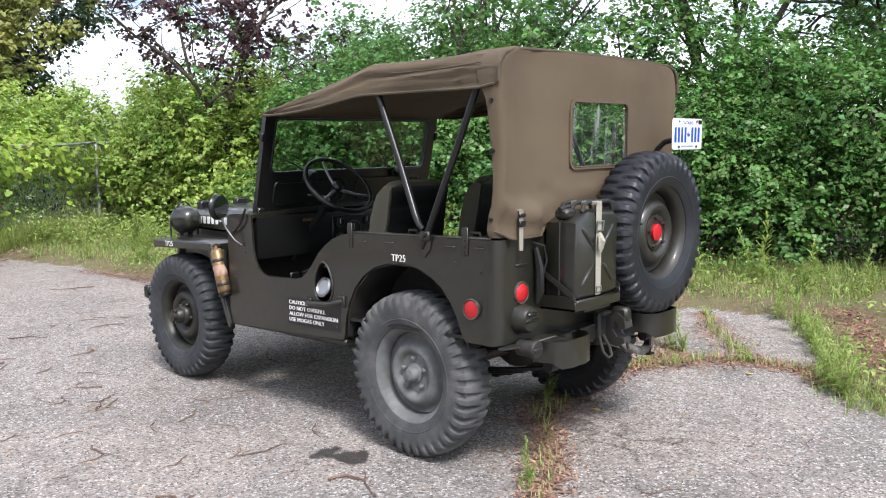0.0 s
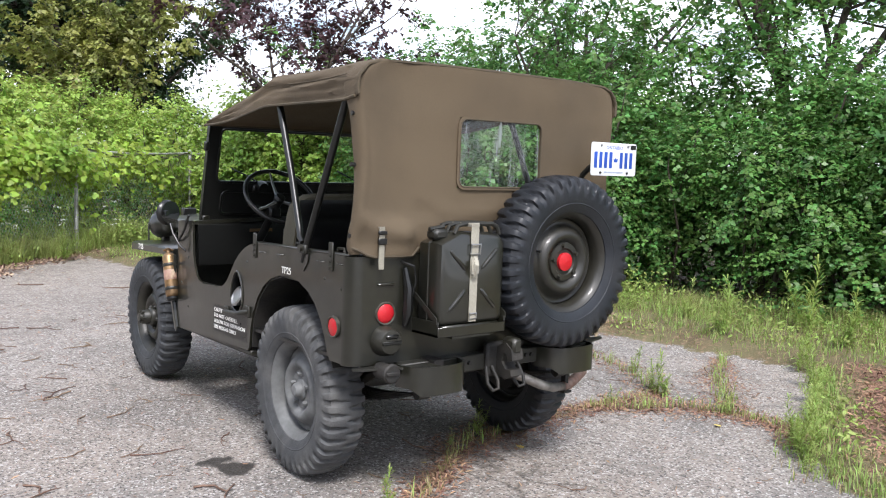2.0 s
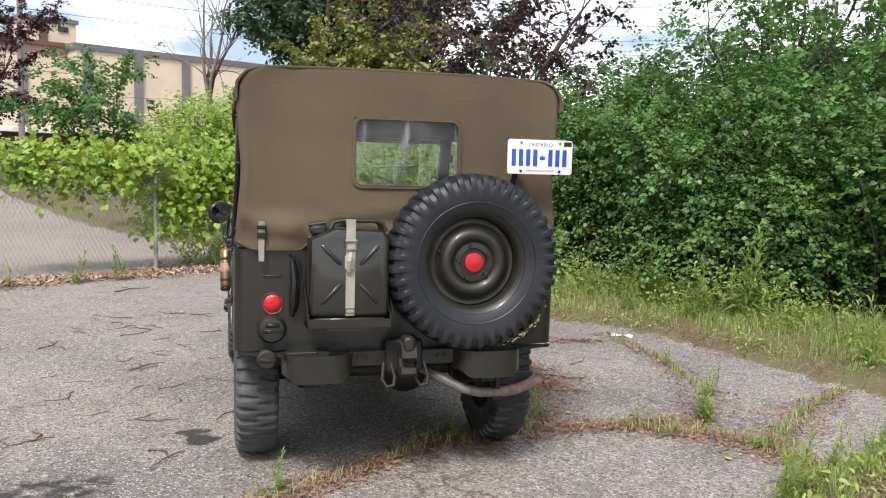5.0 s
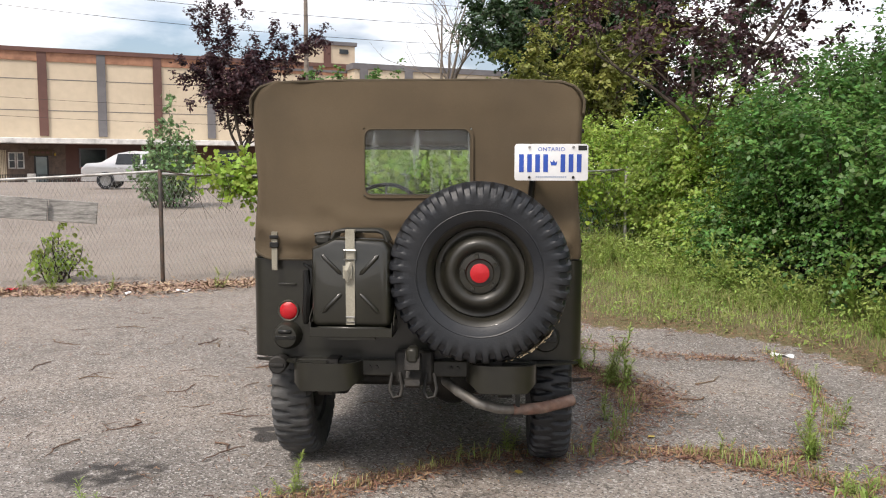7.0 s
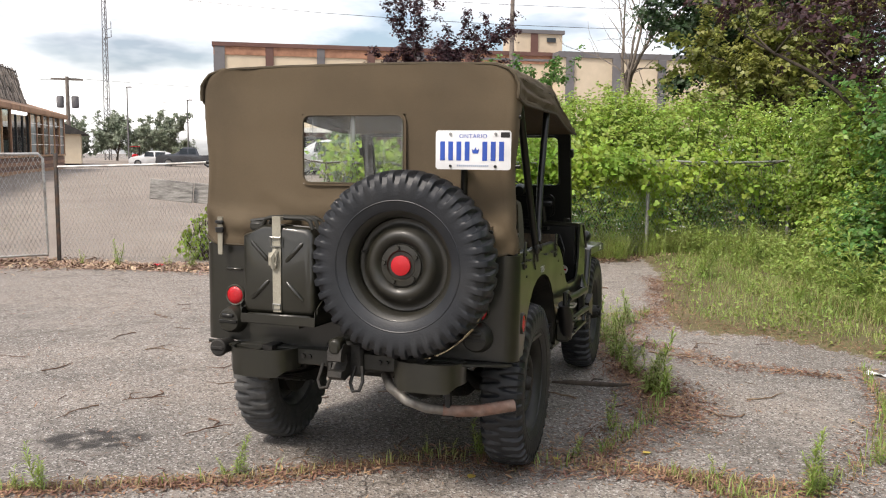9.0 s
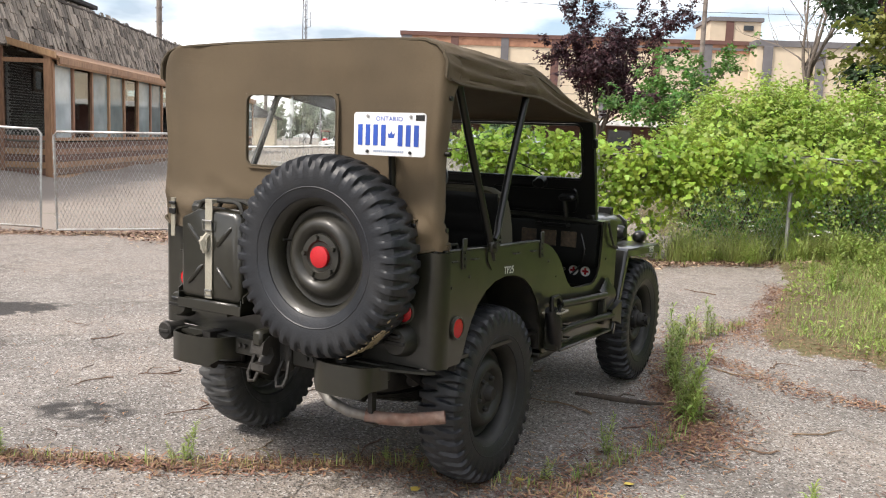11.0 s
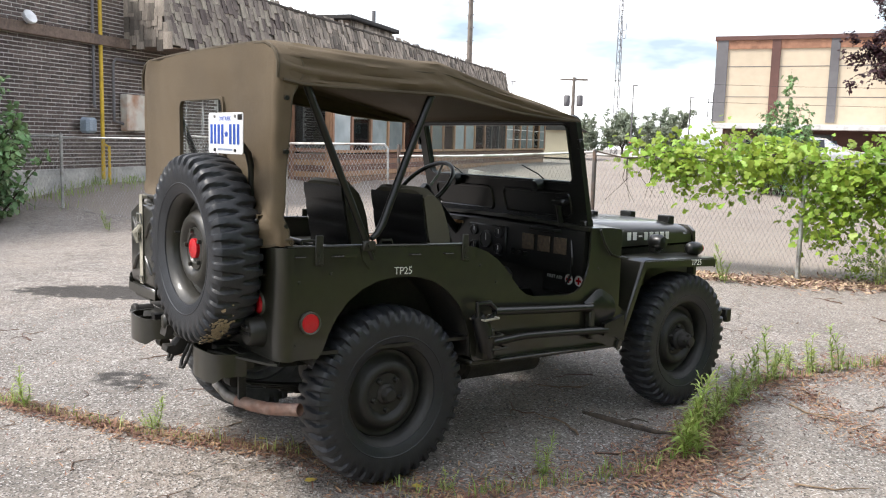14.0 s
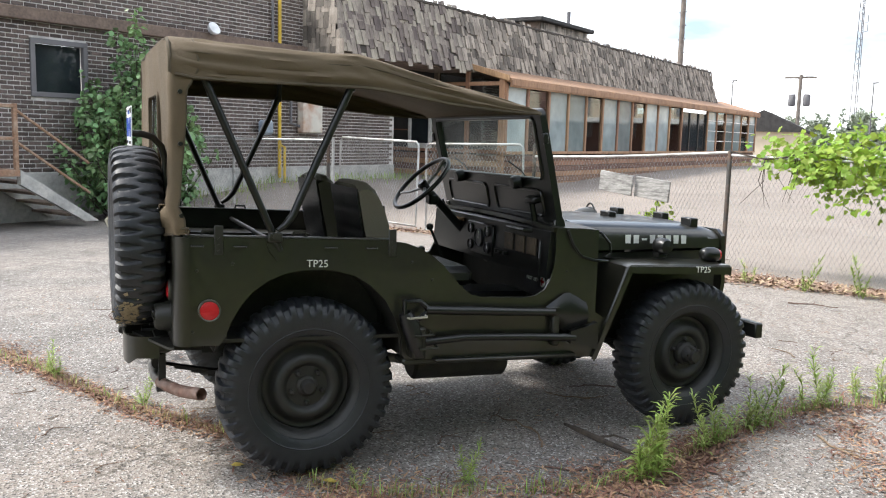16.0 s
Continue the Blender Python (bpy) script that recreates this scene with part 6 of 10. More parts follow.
def ground_material():
    m = MATS["ground"] = bpy.data.materials.new("cracked_asphalt_and_soil")
    m.use_nodes = True
    n, l = m.node_tree.nodes, m.node_tree.links
    b = n["Principled BSDF"]
    tc = n.new("ShaderNodeTexCoord")

    def tex(scale, detail=5, rough=0.55):
        t = n.new("ShaderNodeTexNoise")
        t.inputs["Scale"].default_value, t.inputs["Detail"].default_value, t.inputs["Roughness"].default_value = scale, detail, rough
        l.new(tc.outputs["Object"], t.inputs["Vector"])
        return t.outputs["Fac"]

    def rng_(src, a, b_, c=0.0, d=1.0):
        r = n.new("ShaderNodeMapRange")
        for key, v in (("From Min", a), ("From Max", b_), ("To Min", c), ("To Max", d)):
            r.inputs[key].default_value = v
        l.new(src, r.inputs["Value"])
        return r.outputs["Result"]

    def mixc(f, a, b_):
        x = n.new("ShaderNodeMix")
        x.data_type = "RGBA"
        for sock, v in (("Factor", f), ("A", a), ("B", b_)):
            if isinstance(v, (tuple, float)):
                x.inputs[sock].default_value = (*v, 1) if isinstance(v, tuple) else v
            else:
                l.new(v, x.inputs[sock])
        return x.outputs["Result"]

    def math_(op, a, b_=None):
        x = n.new("ShaderNodeMath")
        x.operation = op
        for k, v in enumerate((a, b_)):
            if v is None:
                continue
            if isinstance(v, (float, int)):
                x.inputs[k].default_value = v
            else:
                l.new(v, x.inputs[k])
        return x.outputs[0]

    def attr(name):
        a = n.new("ShaderNodeAttribute")
        a.attribute_name = name
        return a.outputs["Fac"]

    # asphalt: aggregate of pale and dark stones in a grey binder
    stones = n.new("ShaderNodeTexVoronoi")
    stones.inputs["Scale"].default_value = 105
    l.new(tc.outputs["Object"], stones.inputs["Vector"])
    sep = n.new("ShaderNodeSeparateColor")
    l.new(stones.outputs["Color"], sep.inputs["Color"])
    asphalt = mixc(rng_(tex(1.1, 6), 0.38, 0.66), (0.178, 0.161, 0.144), (0.290, 0.264, 0.238))
    asphalt = mixc(rng_(tex(0.55, 6, 0.65), 0.47, 0.60, 0.0, 0.80), asphalt, (0.290, 0.250, 0.214))
    asphalt = mixc(rng_(attr("beyond"), -7.0, -0.5, 0.0, 0.75), asphalt, (0.290, 0.246, 0.212))
    asphalt = mixc(rng_(sep.outputs[0], 0.70, 0.95, 0.0, 0.85), asphalt, (0.50, 0.48, 0.455))
    asphalt = mixc(rng_(sep.outputs[1], 0.64, 0.95, 0.0, 0.80), asphalt, (0.048, 0.045, 0.043))
    asphalt = mixc(rng_(tex(14, 4, 0.7), 0.60, 0.74, 0.0, 0.55), asphalt, (0.085, 0.070, 0.058))
    asphalt = mixc(rng_(tex(38, 3), 0.54, 0.70, 0.0, 0.50), asphalt, (0.085, 0.080, 0.075))
    asphalt = mixc(rng_(tex(4.5, 6, 0.7), 0.52, 0.68, 0.0, 0.50), asphalt, (0.105, 0.097, 0.088))
    # fine cracks
    warp = n.new("ShaderNodeTexNoise")
    warp.inputs["Scale"].default_value, warp.inputs["Detail"].default_value = 2.2, 6
    l.new(tc.outputs["Object"], warp.inputs["Vector"])
    vm = n.new("ShaderNodeVectorMath")
    vm.operation = "MULTIPLY_ADD"
    vm.inputs[1].default_value = (0.7, 0.7, 0.7)
    l.new(warp.outputs["Color"], vm.inputs[0])
    l.new(tc.outputs["Object"], vm.inputs[2])
    crack = n.new("ShaderNodeTexVoronoi")
    crack.feature = "DISTANCE_TO_EDGE"
    crack.inputs["Scale"].default_value = 0.62
    l.new(vm.outputs[0], crack.inputs["Vector"])
    line = math_("MULTIPLY", rng_(crack.outputs["Distance"], 0.0, 0.012, 1.0, 0.0), rng_(tex(0.8, 3), 0.48, 0.60, 0.0, 0.55))
    asphalt = mixc(line, asphalt, (0.050, 0.042, 0.034))
    stain_m = math_("MULTIPLY", attr("stain"), rng_(tex(9, 5), 0.30, 0.55, 0.5, 1.15))
    dark = rng_(stain_m, 0.40, 0.60)
    asphalt = mixc(math_("MULTIPLY", dark, 0.90), asphalt, (0.024, 0.021, 0.018))
    # paler, pinkish old lot behind the fence
    far_lot = mixc(rng_(tex(0.5, 5), 0.35, 0.68), (0.300, 0.258, 0.222), (0.240, 0.206, 0.180))
    far_lot = mixc(rng_(sep.outputs[1], 0.80, 1.0, 0.0, 0.5), far_lot, (0.12, 0.11, 0.10))
    far_lot = mixc(line, far_lot, (0.09, 0.10, 0.05))
    soil = mixc(rng_(tex(5, 6), 0.35, 0.65), (0.105, 0.078, 0.045), (0.070, 0.056, 0.032))
    soil = mixc(rng_(tex(60, 4), 0.45, 0.70, 0.0, 0.7), soil, (0.19, 0.115, 0.07))
    soil = mixc(rng_(tex(1.3, 4), 0.35, 0.55, 0.1, 0.8), soil, (0.135, 0.128, 0.060))
    soil = mixc(rng_(tex(22, 5, 0.7), 0.52, 0.66, 0.0, 0.8), soil, (0.26, 0.17, 0.115))
    edge = math_("ADD", attr("beyond"), math_("MULTIPLY", math_("SUBTRACT", tex(2.0, 5), 0.5), 1.2))
    col = mixc(rng_(edge, -0.05, 0.10), asphalt, far_lot)
    edge2 = math_("ADD", attr("soil"), math_("MULTIPLY", math_("SUBTRACT", tex(6.0, 8, 0.7), 0.5), 0.45))
    soilm = rng_(edge2, -0.01, 0.02)
    col = mixc(soilm, col, soil)
    l.new(col, b.inputs["Base Color"])
    rough = math_("SUBTRACT", 0.93, math_("MULTIPLY", dark, 0.28))
    l.new(rough, b.inputs["Roughness"])
    b.inputs["Specular IOR Level"].default_value = 0.3
    bump = n.new("ShaderNodeBump")
    bump.inputs["Strength"].default_value, bump.inputs["Distance"].default_value = 0.85, 0.008
    h = math_("ADD", math_("MULTIPLY", stones.outputs["Distance"], 0.6), math_("ADD", tex(55, 5), math_("MULTIPLY", line, -1.5)))
    l.new(h, bump.inputs["Height"])
    l.new(bump.outputs["Normal"], b.inputs["Normal"])
    return m


ground = new("ground", fast_mesh(np.stack([gx, gy, gz], -1).reshape(-1, 3), quads, ground_material(), "ground", True))
for key, arr in (("soil", g_soil), ("beyond", beyond), ("stain", stain)):
    at_ = ground.data.attributes.new(key, "FLOAT", "POINT")
    at_.data.foreach_set("value", np.clip(arr, -50, 50).astype(np.float32).ravel())
tagged(ground, "cracked grey asphalt with oil stains, soil verge beyond", "ground", kind="structure")


def ground_z(x, y):
    i_, j_ = np.searchsorted(gx[:, 0], x) - 1, np.searchsorted(gy[0], y) - 1
    return float(gz[int(np.clip(i_, 0, ni - 1)), int(np.clip(j_, 0, nj - 1))])

# ---- plants ----
LEAF = material("shrub_leaf", (0.135, 0.262, 0.060), 0.45, second=(0.066, 0.160, 0.046), fine=3, coarse=2.3, vary=0.25, bump=0, island=0.42, thin=0.42)
LEAF_LIGHT = material("maple_leaf_light", (0.345, 0.450, 0.090), 0.45, second=(0.20, 0.325, 0.068), fine=3, coarse=2.0, vary=0.25, bump=0, island=0.35, thin=0.42)
LEAF_POPLAR = material("poplar_leaf", (0.21, 0.325, 0.135), 0.42, second=(0.125, 0.225, 0.10), fine=3, coarse=2.0, vary=0.25, bump=0, island=0.40, thin=0.30)
LEAF_VINE = material("vine_leaf", (0.315, 0.425, 0.055), 0.48, second=(0.20, 0.33, 0.050), fine=3, coarse=1.5, vary=0.2, bump=0, island=0.32, thin=0.40)
LEAF_DARK = material("dark_tree_leaf", (0.040, 0.080, 0.026), 0.5, second=(0.028, 0.055, 0.022), fine=3, coarse=0.7, vary=0.25, bump=0, island=0.35, thin=0.28)
LEAF_PURPLE = material("purple_leaf", (0.060, 0.024, 0.030), 0.5, second=(0.042, 0.020, 0.026), fine=3, coarse=0.8, vary=0.25, bump=0, island=0.40, thin=0.30)
LEAF_YELLOW = material("yellowing_leaf", (0.27, 0.28, 0.07), 0.5, second=(0.16, 0.20, 0.055), fine=3, coarse=0.8, vary=0.25, bump=0, island=0.28, thin=0.35)
LEAF_GREY = material("willow_leaf", (0.33, 0.37, 0.28), 0.55, second=(0.25, 0.30, 0.21), fine=3, coarse=0.8, vary=0.2, bump=0, island=0.35, thin=0.30)
BARK = material("bark", (0.075, 0.058, 0.044), 0.9, second=(0.045, 0.036, 0.030), fine=30, coarse=6, vary=0.35, bump=0.6, bump_scale=40, stretch=(1, 1, 0.3))
BARK_PALE = material("bare_branch", (0.17, 0.14, 0.115), 0.9, second=(0.10, 0.085, 0.07), fine=30, vary=0.3, bump=0.4)
GRASS = material("grass_blade", (0.24, 0.35, 0.08), 0.55, second=(0.35, 0.40, 0.13), fine=2, coarse=1.2, vary=0.2, bump=0, island=0.38, thin=0.35)
TALL_GRASS = material("tall_grass_blade", (0.36, 0.45, 0.13), 0.55, second=(0.46, 0.48, 0.20), fine=2, coarse=1.2, vary=0.2, bump=0, island=0.32, thin=0.45)
GRASS_DRY = material("dry_grass", (0.36, 0.29, 0.15), 0.7, second=(0.24, 0.22, 0.09), fine=4, coarse=2.0, vary=0.2, bump=0, island=0.35, thin=0.25)
WEED = material("weed_leaf", (0.26, 0.355, 0.080), 0.5, second=(0.36, 0.43, 0.12), fine=4, coarse=3, vary=0.2, bump=0, island=0.32, thin=0.35)
LITTER = material("dead_leaf_litter", (0.29, 0.165, 0.110), 0.9, second=(0.17, 0.095, 0.064), fine=6, coarse=2.5, vary=0.3, bump=0, island=0.45)
LITTER_PALE = material("pale_leaf_litter", (0.40, 0.28, 0.205), 0.9, second=(0.20, 0.125, 0.09), fine=6, coarse=2.5, vary=0.3, bump=0, island=0.45)
FLOWER = material("white_flower", (0.75, 0.76, 0.70), 0.7, bump=0, vary=0.05)


def unit(v):
    return v / (np.linalg.norm(v, axis=-1, keepdims=True) + 1e-9)


def leaf_arrays(g, pos, nor, length, width=0.55, droop=0.25, toward=None, simple=False):
    """Folded pointed leaves at the points pos with upper side nor: two quads each, or one bent quad where they are small or far."""
    m_ = len(pos)
    if toward is None:
        t = unit(np.cross(nor, g.normal(size=(m_, 3))))
    else:
        t = unit(toward - nor * (toward * nor).sum(1, keepdims=True))
    s = np.cross(nor, t)
    ln = (length * g.uniform(0.65, 1.25, m_))[:, None]
    w = ln * width * 0.5
    up = nor * ln
    if simple:
        v = np.stack([pos, pos + t * ln * 0.48 + s * w + up * 0.10, pos + t * ln - up * droop, pos + t * ln * 0.48 - s * w + up * 0.10], 1)
        return v.reshape(-1, 3), np.arange(m_ * 4).reshape(-1, 4)
    v = np.stack([pos, pos + t * ln * 0.30 + s * w * 0.95 + up * 0.07, pos + t * ln * 0.68 + s * w * 0.72 + up * (0.05 - droop * 0.4), pos + t * ln - up * droop,
                  pos + t * ln * 0.68 - s * w * 0.72 + up * (0.05 - droop * 0.4), pos + t * ln * 0.30 - s * w * 0.95 + up * 0.07], 1)
    o = (np.arange(m_) * 6)[:, None]
    f = np.concatenate([o + np.array([[0, 1, 2, 3]]), o + np.array([[0, 3, 4, 5]])], 1).reshape(-1, 4)
    return v.reshape(-1, 3), f


def clusters(g, centers, out, per, spread, length, width=0.55, upness=0.8):
    n_ = len(centers)
    pos = np.repeat(centers, per, 0) + g.normal(size=(n_ * per, 3)) * spread
    nor = unit(np.array([0, 0, upness]) + np.repeat(out, per, 0) * 0.45 + g.normal(size=(n_ * per, 3)) * 0.45)
    return leaf_arrays(g, pos, nor, length, width)


def sprays(g, start, heading, reach, per, length, width=0.78, tilt=0.50):
    """Leafy twigs: leaves set to both sides along each twig, lying in drooping layers."""
    n_ = len(start)
    t = np.tile(np.linspace(0.12, 1.0, per), n_)[:, None]
    hd, ln = np.repeat(heading, per, 0), np.repeat(reach, per)[:, None]
    sidew = unit(np.cross(heading, [0, 0, 1.0]) + 1e-4)
    sd = np.repeat(sidew, per, 0) * np.tile([1.0, -1.0], n_ * per)[: n_ * per, None]
    sag = np.array([0, 0, -1.0]) * ln * (t ** 2) * 0.28
    pos = np.repeat(start, per, 0) + hd * ln * t + sag + g.normal(size=(n_ * per, 3)) * length * 0.28
    toward = sd + hd * 0.7 + g.normal(size=(n_ * per, 3)) * 0.45
    nor = unit(np.array([0, 0, 1.0]) + hd * 0.75 + g.normal(size=(n_ * per, 3)) * tilt)
    return leaf_arrays(g, pos, nor, length, width, 0.22, toward, True)


def shrub_parts(seed, height, radius, leaves, length, lobes=9, per=11, shoots=0.10):
    """Stems and a crown of leafy twigs over several uneven lobes, open near the ground."""
    g = np.random.default_rng(seed)
    cs, rs = [], []
    for k in range(lobes):
        a, r = g.uniform(0, 2 * math.pi), radius * math.sqrt(g.uniform(0.05, 1)) * 0.80
        z = height * (0.16 + 0.66 * (k + 0.5) / lobes)
        shrink = 1.0 - 0.45 * (z / height) ** 2
        cs.append((r * math.cos(a) * shrink, r * math.sin(a) * shrink, z))
        rs.append(radius * g.uniform(0.34, 0.62) * (1.1 - 0.4 * z / height))
    cs, rs = np.array(cs), np.array(rs)
    n_ = leaves // per
    pick = g.choice(lobes, n_, p=rs ** 2 / (rs ** 2).sum())
    d = unit(g.normal(size=(n_, 3)) + np.array([0, 0, 0.30]))
    c = cs[pick] + d * (rs[pick] * g.uniform(0.30, 0.85, n_) ** 0.6)[:, None] * np.array([1, 1, 0.85])
    heading = unit(d * np.array([1, 1, 0.45]) + g.normal(size=(n_, 3)) * 0.30 + np.array([0, 0, 0.15]))
    reach = rs[pick] * g.uniform(0.35, 0.75, n_)
    # shoots standing out of the crown
    k = int(n_ * shoots)
    high = g.choice(lobes, k, p=cs[:, 2] ** 2 / (cs[:, 2] ** 2).sum())
    c[:k] = cs[high] + d[:k] * rs[high][:, None] * 0.6
    heading[:k] = unit(d[:k] * np.array([0.55, 0.55, 0.2]) + np.array([0, 0, 0.9]))
    reach[:k] = rs[high] * g.uniform(0.8, 1.7, k)
    c[:, 2] = np.maximum(c[:, 2], 0.08 + 0.14 * g.uniform(size=n_))
    v, f = sprays(g, c, heading, reach, per, length)
    v[:, 2] = np.maximum(v[:, 2], 0.03)
    st = Mesh()
    for k in range(lobes):
        x, y, z = cs[k]
        b = (g.uniform(-0.25, 0.25), g.uniform(-0.25, 0.25), -0.05)
        mid = ((b[0] + x) / 2 + g.uniform(-0.1, 0.1), (b[1] + y) / 2 + g.uniform(-0.1, 0.1), z * 0.5)
        st.tube([b, mid, (x, y, z), (x * 1.1, y * 1.1, z + rs[k] * 0.7)], [0.022, 0.016, 0.010, 0.004], 6)
    return v, f, st


def shrub_thing(name, seed, height, radius, leaves, length, mat, label, group="hedge shrubs", at=(0, 0), **kw):
    v, f, st = shrub_parts(seed, height, radius, leaves, length, **kw)
    root = thing(name, label, "shrub", group, at=Matrix.Translation((*at, ground_z(*at) - 0.02)))
    part("woody_stem", st, BARK, root)
    part("foliage", fast_mesh(v, f, mat), None, root)
    return root


def tree_thing(seed, height, crown, leaves, length, mat, label, at, trunk=0.11, first=0.30, spread=0.55, per=11, name="tree", bare=False, bark=None, levels=3, category="tree", group="", tilt=0.50):
    """A tapered trunk, forking limbs and leafy twigs along the outer branches."""
    g = np.random.default_rng(seed)
    wood = Mesh()
    twig_pts, twig_dir = [], []

    def grow(p, d, length_, r, level):
        pts, rad = [p], [r]
        n_ = 5
        q, dd = np.array(p, float), np.array(d, float)
        for k in range(n_):
            dd = unit(dd + g.normal(size=3) * 0.16 + np.array([0, 0, 0.06]))
            q = q + dd * length_ / n_
            pts.append(tuple(q))
            rad.append(r * (1 - 0.62 * (k + 1) / n_))
            if level >= levels - (k > 2):
                twig_pts.append(q.copy())
                twig_dir.append(dd.copy())
        wood.tube(pts, rad, 7 if level < 2 else 4, caps=False)
        if level >= levels:
            return
        kids = (5, 5, 4)[min(level, 2)]
        for k in range(kids):
            i_ = g.integers(1, n_ + 1)
            side = unit(g.normal(size=3) * np.array([1, 1, 0.5]))
            nd = unit(dd * 0.5 + side * spread * 1.4 + np.array([0, 0, 0.15]))
            grow(pts[i_], nd, length_ * g.uniform(0.48, 0.74), rad[i_] * 0.62, level + 1)

    base = np.array([0.0, 0.0, -0.05])
    top = np.array([g.uniform(-0.2, 0.2), g.uniform(-0.2, 0.2), height * first])
    wood.tube([tuple(base), tuple(base * 0.5 + top * 0.5 + np.array([0.04, 0.02, 0])), tuple(top)], [trunk * 1.25, trunk, trunk * 0.88], 10, caps=False)
    for k in range(4):
        a = 2 * math.pi * (k + g.uniform(-0.3, 0.3)) / 4
        lean = g.uniform(0.25, 0.75) * crown / height * 2.2
        grow(tuple(top), unit(np.array([math.cos(a) * lean, math.sin(a) * lean, 1.0])), height * (1 - first) * g.uniform(0.50, 0.66), trunk * 0.60, 1)
    root = thing(name, label, category, group, at=Matrix.Translation((*at, ground_z(*at) - 0.02)))
    part("trunk", wood, bark or BARK, root)
    if not bare:
        tp, td = np.array(twig_pts), np.array(twig_dir)
        n_ = leaves // per
        i_ = g.integers(0, len(tp), n_)
        hd = unit(td[i_] + g.normal(size=(n_, 3)) * 0.75)
        v, f = sprays(g, tp[i_] + g.normal(size=(n_, 3)) * 0.04, hd, crown * 0.15 * g.uniform(0.5, 1.3, n_), per, length, tilt=tilt)
        part("crown", fast_mesh(v, f, mat), None, root)
    return root


def poplar_clump(name, label, category, seed, stems, radius, tall, length, at, mat, size=1.0):
    """Upright saplings from one root: straight shoots with round long-stalked leaves along them and along short side twigs."""
    g = np.random.default_rng(seed)
    wood, pos, out = Mesh(), [], []
    for k in range(stems):
        a, r = 2.4 * k, radius * math.sqrt((k + 0.3) / stems)
        h = tall * max(0.30, 1.0 - 0.62 * (r / radius) ** 1.3) * g.uniform(0.72, 1.0) if k else tall
        foot, lean = 0.30 * r, r * g.uniform(0.85, 1.1)
        pts = [(math.cos(a) * (foot + (lean - foot) * t ** 0.75) + g.normal() * 0.02, math.sin(a) * (foot + (lean - foot) * t ** 0.75) + g.normal() * 0.02, h * t - 0.05 * (t == 0)) for t in np.linspace(0, 1, 7)]
        wood.tube(pts, [0.016, 0.014, 0.012, 0.010, 0.007, 0.005, 0.002], 5)
        p = np.array(pts)
        for j in range(int(26 * h * size)):
            t = g.uniform(0.08, 0.97) ** 0.9
            q = np.array([np.interp(t * 6, range(7), p[:, c]) for c in range(3)])
            b = g.uniform(0, 6.28)
            d = unit(np.array([math.cos(b), math.sin(b), 0.45 + 0.3 * g.normal()]))
            reach = g.uniform(0.05, 0.34) * (1.15 - 0.85 * t) + 0.03
            wood.tube([tuple(q), tuple(q + d * reach)], [0.004, 0.0015], 3)
            for w in np.linspace(0.35, 1.0, 2 + int(reach * 14)):
                pos.append(q + d * reach * w + g.normal(size=3) * 0.035)
                out.append(d)
    pos, out = np.array(pos), np.array(out)
    pos[:, 2] = np.maximum(pos[:, 2], 0.04)
    nor = unit(out * 0.75 + np.array([0, 0, 0.65]) + g.normal(size=pos.shape) * 0.50)
    v, f = leaf_arrays(g, pos, nor, length, 0.92, 0.20, out + np.array([0, 0, -0.9]) + g.normal(size=pos.shape) * 0.5)
    root = thing(name, label, category, at=at)
    part("woody_stem", wood, BARK, root)
    part("foliage", fast_mesh(v, f, mat), None, root)
    return root


# Hedge round the lot's edge: an uneven row, with a second row behind it.
base_shrubs = [shrub_thing("shrub", 11 + k, 2.55 + 0.22 * (k % 3), 1.35, 15500, 0.060, LEAF, "dense green leafy shrub in the overgrown hedge", at=(60 + 4 * k, -60), lobes=12) for k in range(4)]
light_shrubs = [shrub_thing("shrub", 31 + k, 2.45, 1.30, 13000, 0.072, LEAF_LIGHT, "light green broad-leaved shrub at the fence", at=(80 + 4 * k, -60), lobes=11) for k in range(3)]
rng = random.Random(3)
# The last three shrubs are unseen, added to block sky from the jeep's right.
spots = [(6.9, -1.6, 1.0), (6.8, -0.2, 1.0), (6.5, 1.0, 0.95), (6.1, 2.0, 1.0), (5.6, 3.0, 0.95), (4.9, 3.9, 0.98), (4.45, 5.0, 0.95), (4.25, 6.1, 1.0), (7.1, -3.2, 1.0), (5.3, 6.0, 1.1), (6.1, 4.6, 1.1), (7.0, 3.2, 1.22),
         (7.6, 1.6, 1.25), (8.0, 0.2, 1.25), (8.2, -1.6, 1.15), (8.4, -3.4, 1.15), (5.9, 7.6, 1.1), (7.4, 5.4, 1.15), (4.8, 9.2, 1.0), (7.4, -4.7, 1.1), (7.7, -6.2, 1.15), (8.9, -5.4, 1.25)]
for k, (x, y, sc) in enumerate(spots):
    src = base_shrubs[k % 4]
    m = Matrix.Translation((x, y, ground_z(x, y) - 0.02)) @ Matrix.Rotation(rng.uniform(0, 6.28), 4, "Z") @ Matrix.Diagonal((sc, sc, sc * rng.uniform(0.90, 1.10), 1))
    if k < 4:
        src.matrix_basis = m
    else:
        c = copy_thing(src, m)
        c.matrix_basis = m
lights_at = [(3.7, 9.5, 0.85), (3.9, 7.7, 0.92), (2.6, 11.9, 0.95), (0.9, 12.2, 0.95), (-0.6, 12.2, 1.02), (2.9, 13.2, 1.0), (3.9, 8.6, 1.0), (-1.7, 12.9, 0.85), (0.4, 14.2, 1.15), (-1.0, 13.9, 1.05), (4.6, 12.0, 1.0), (3.7, 10.4, 1.0)]
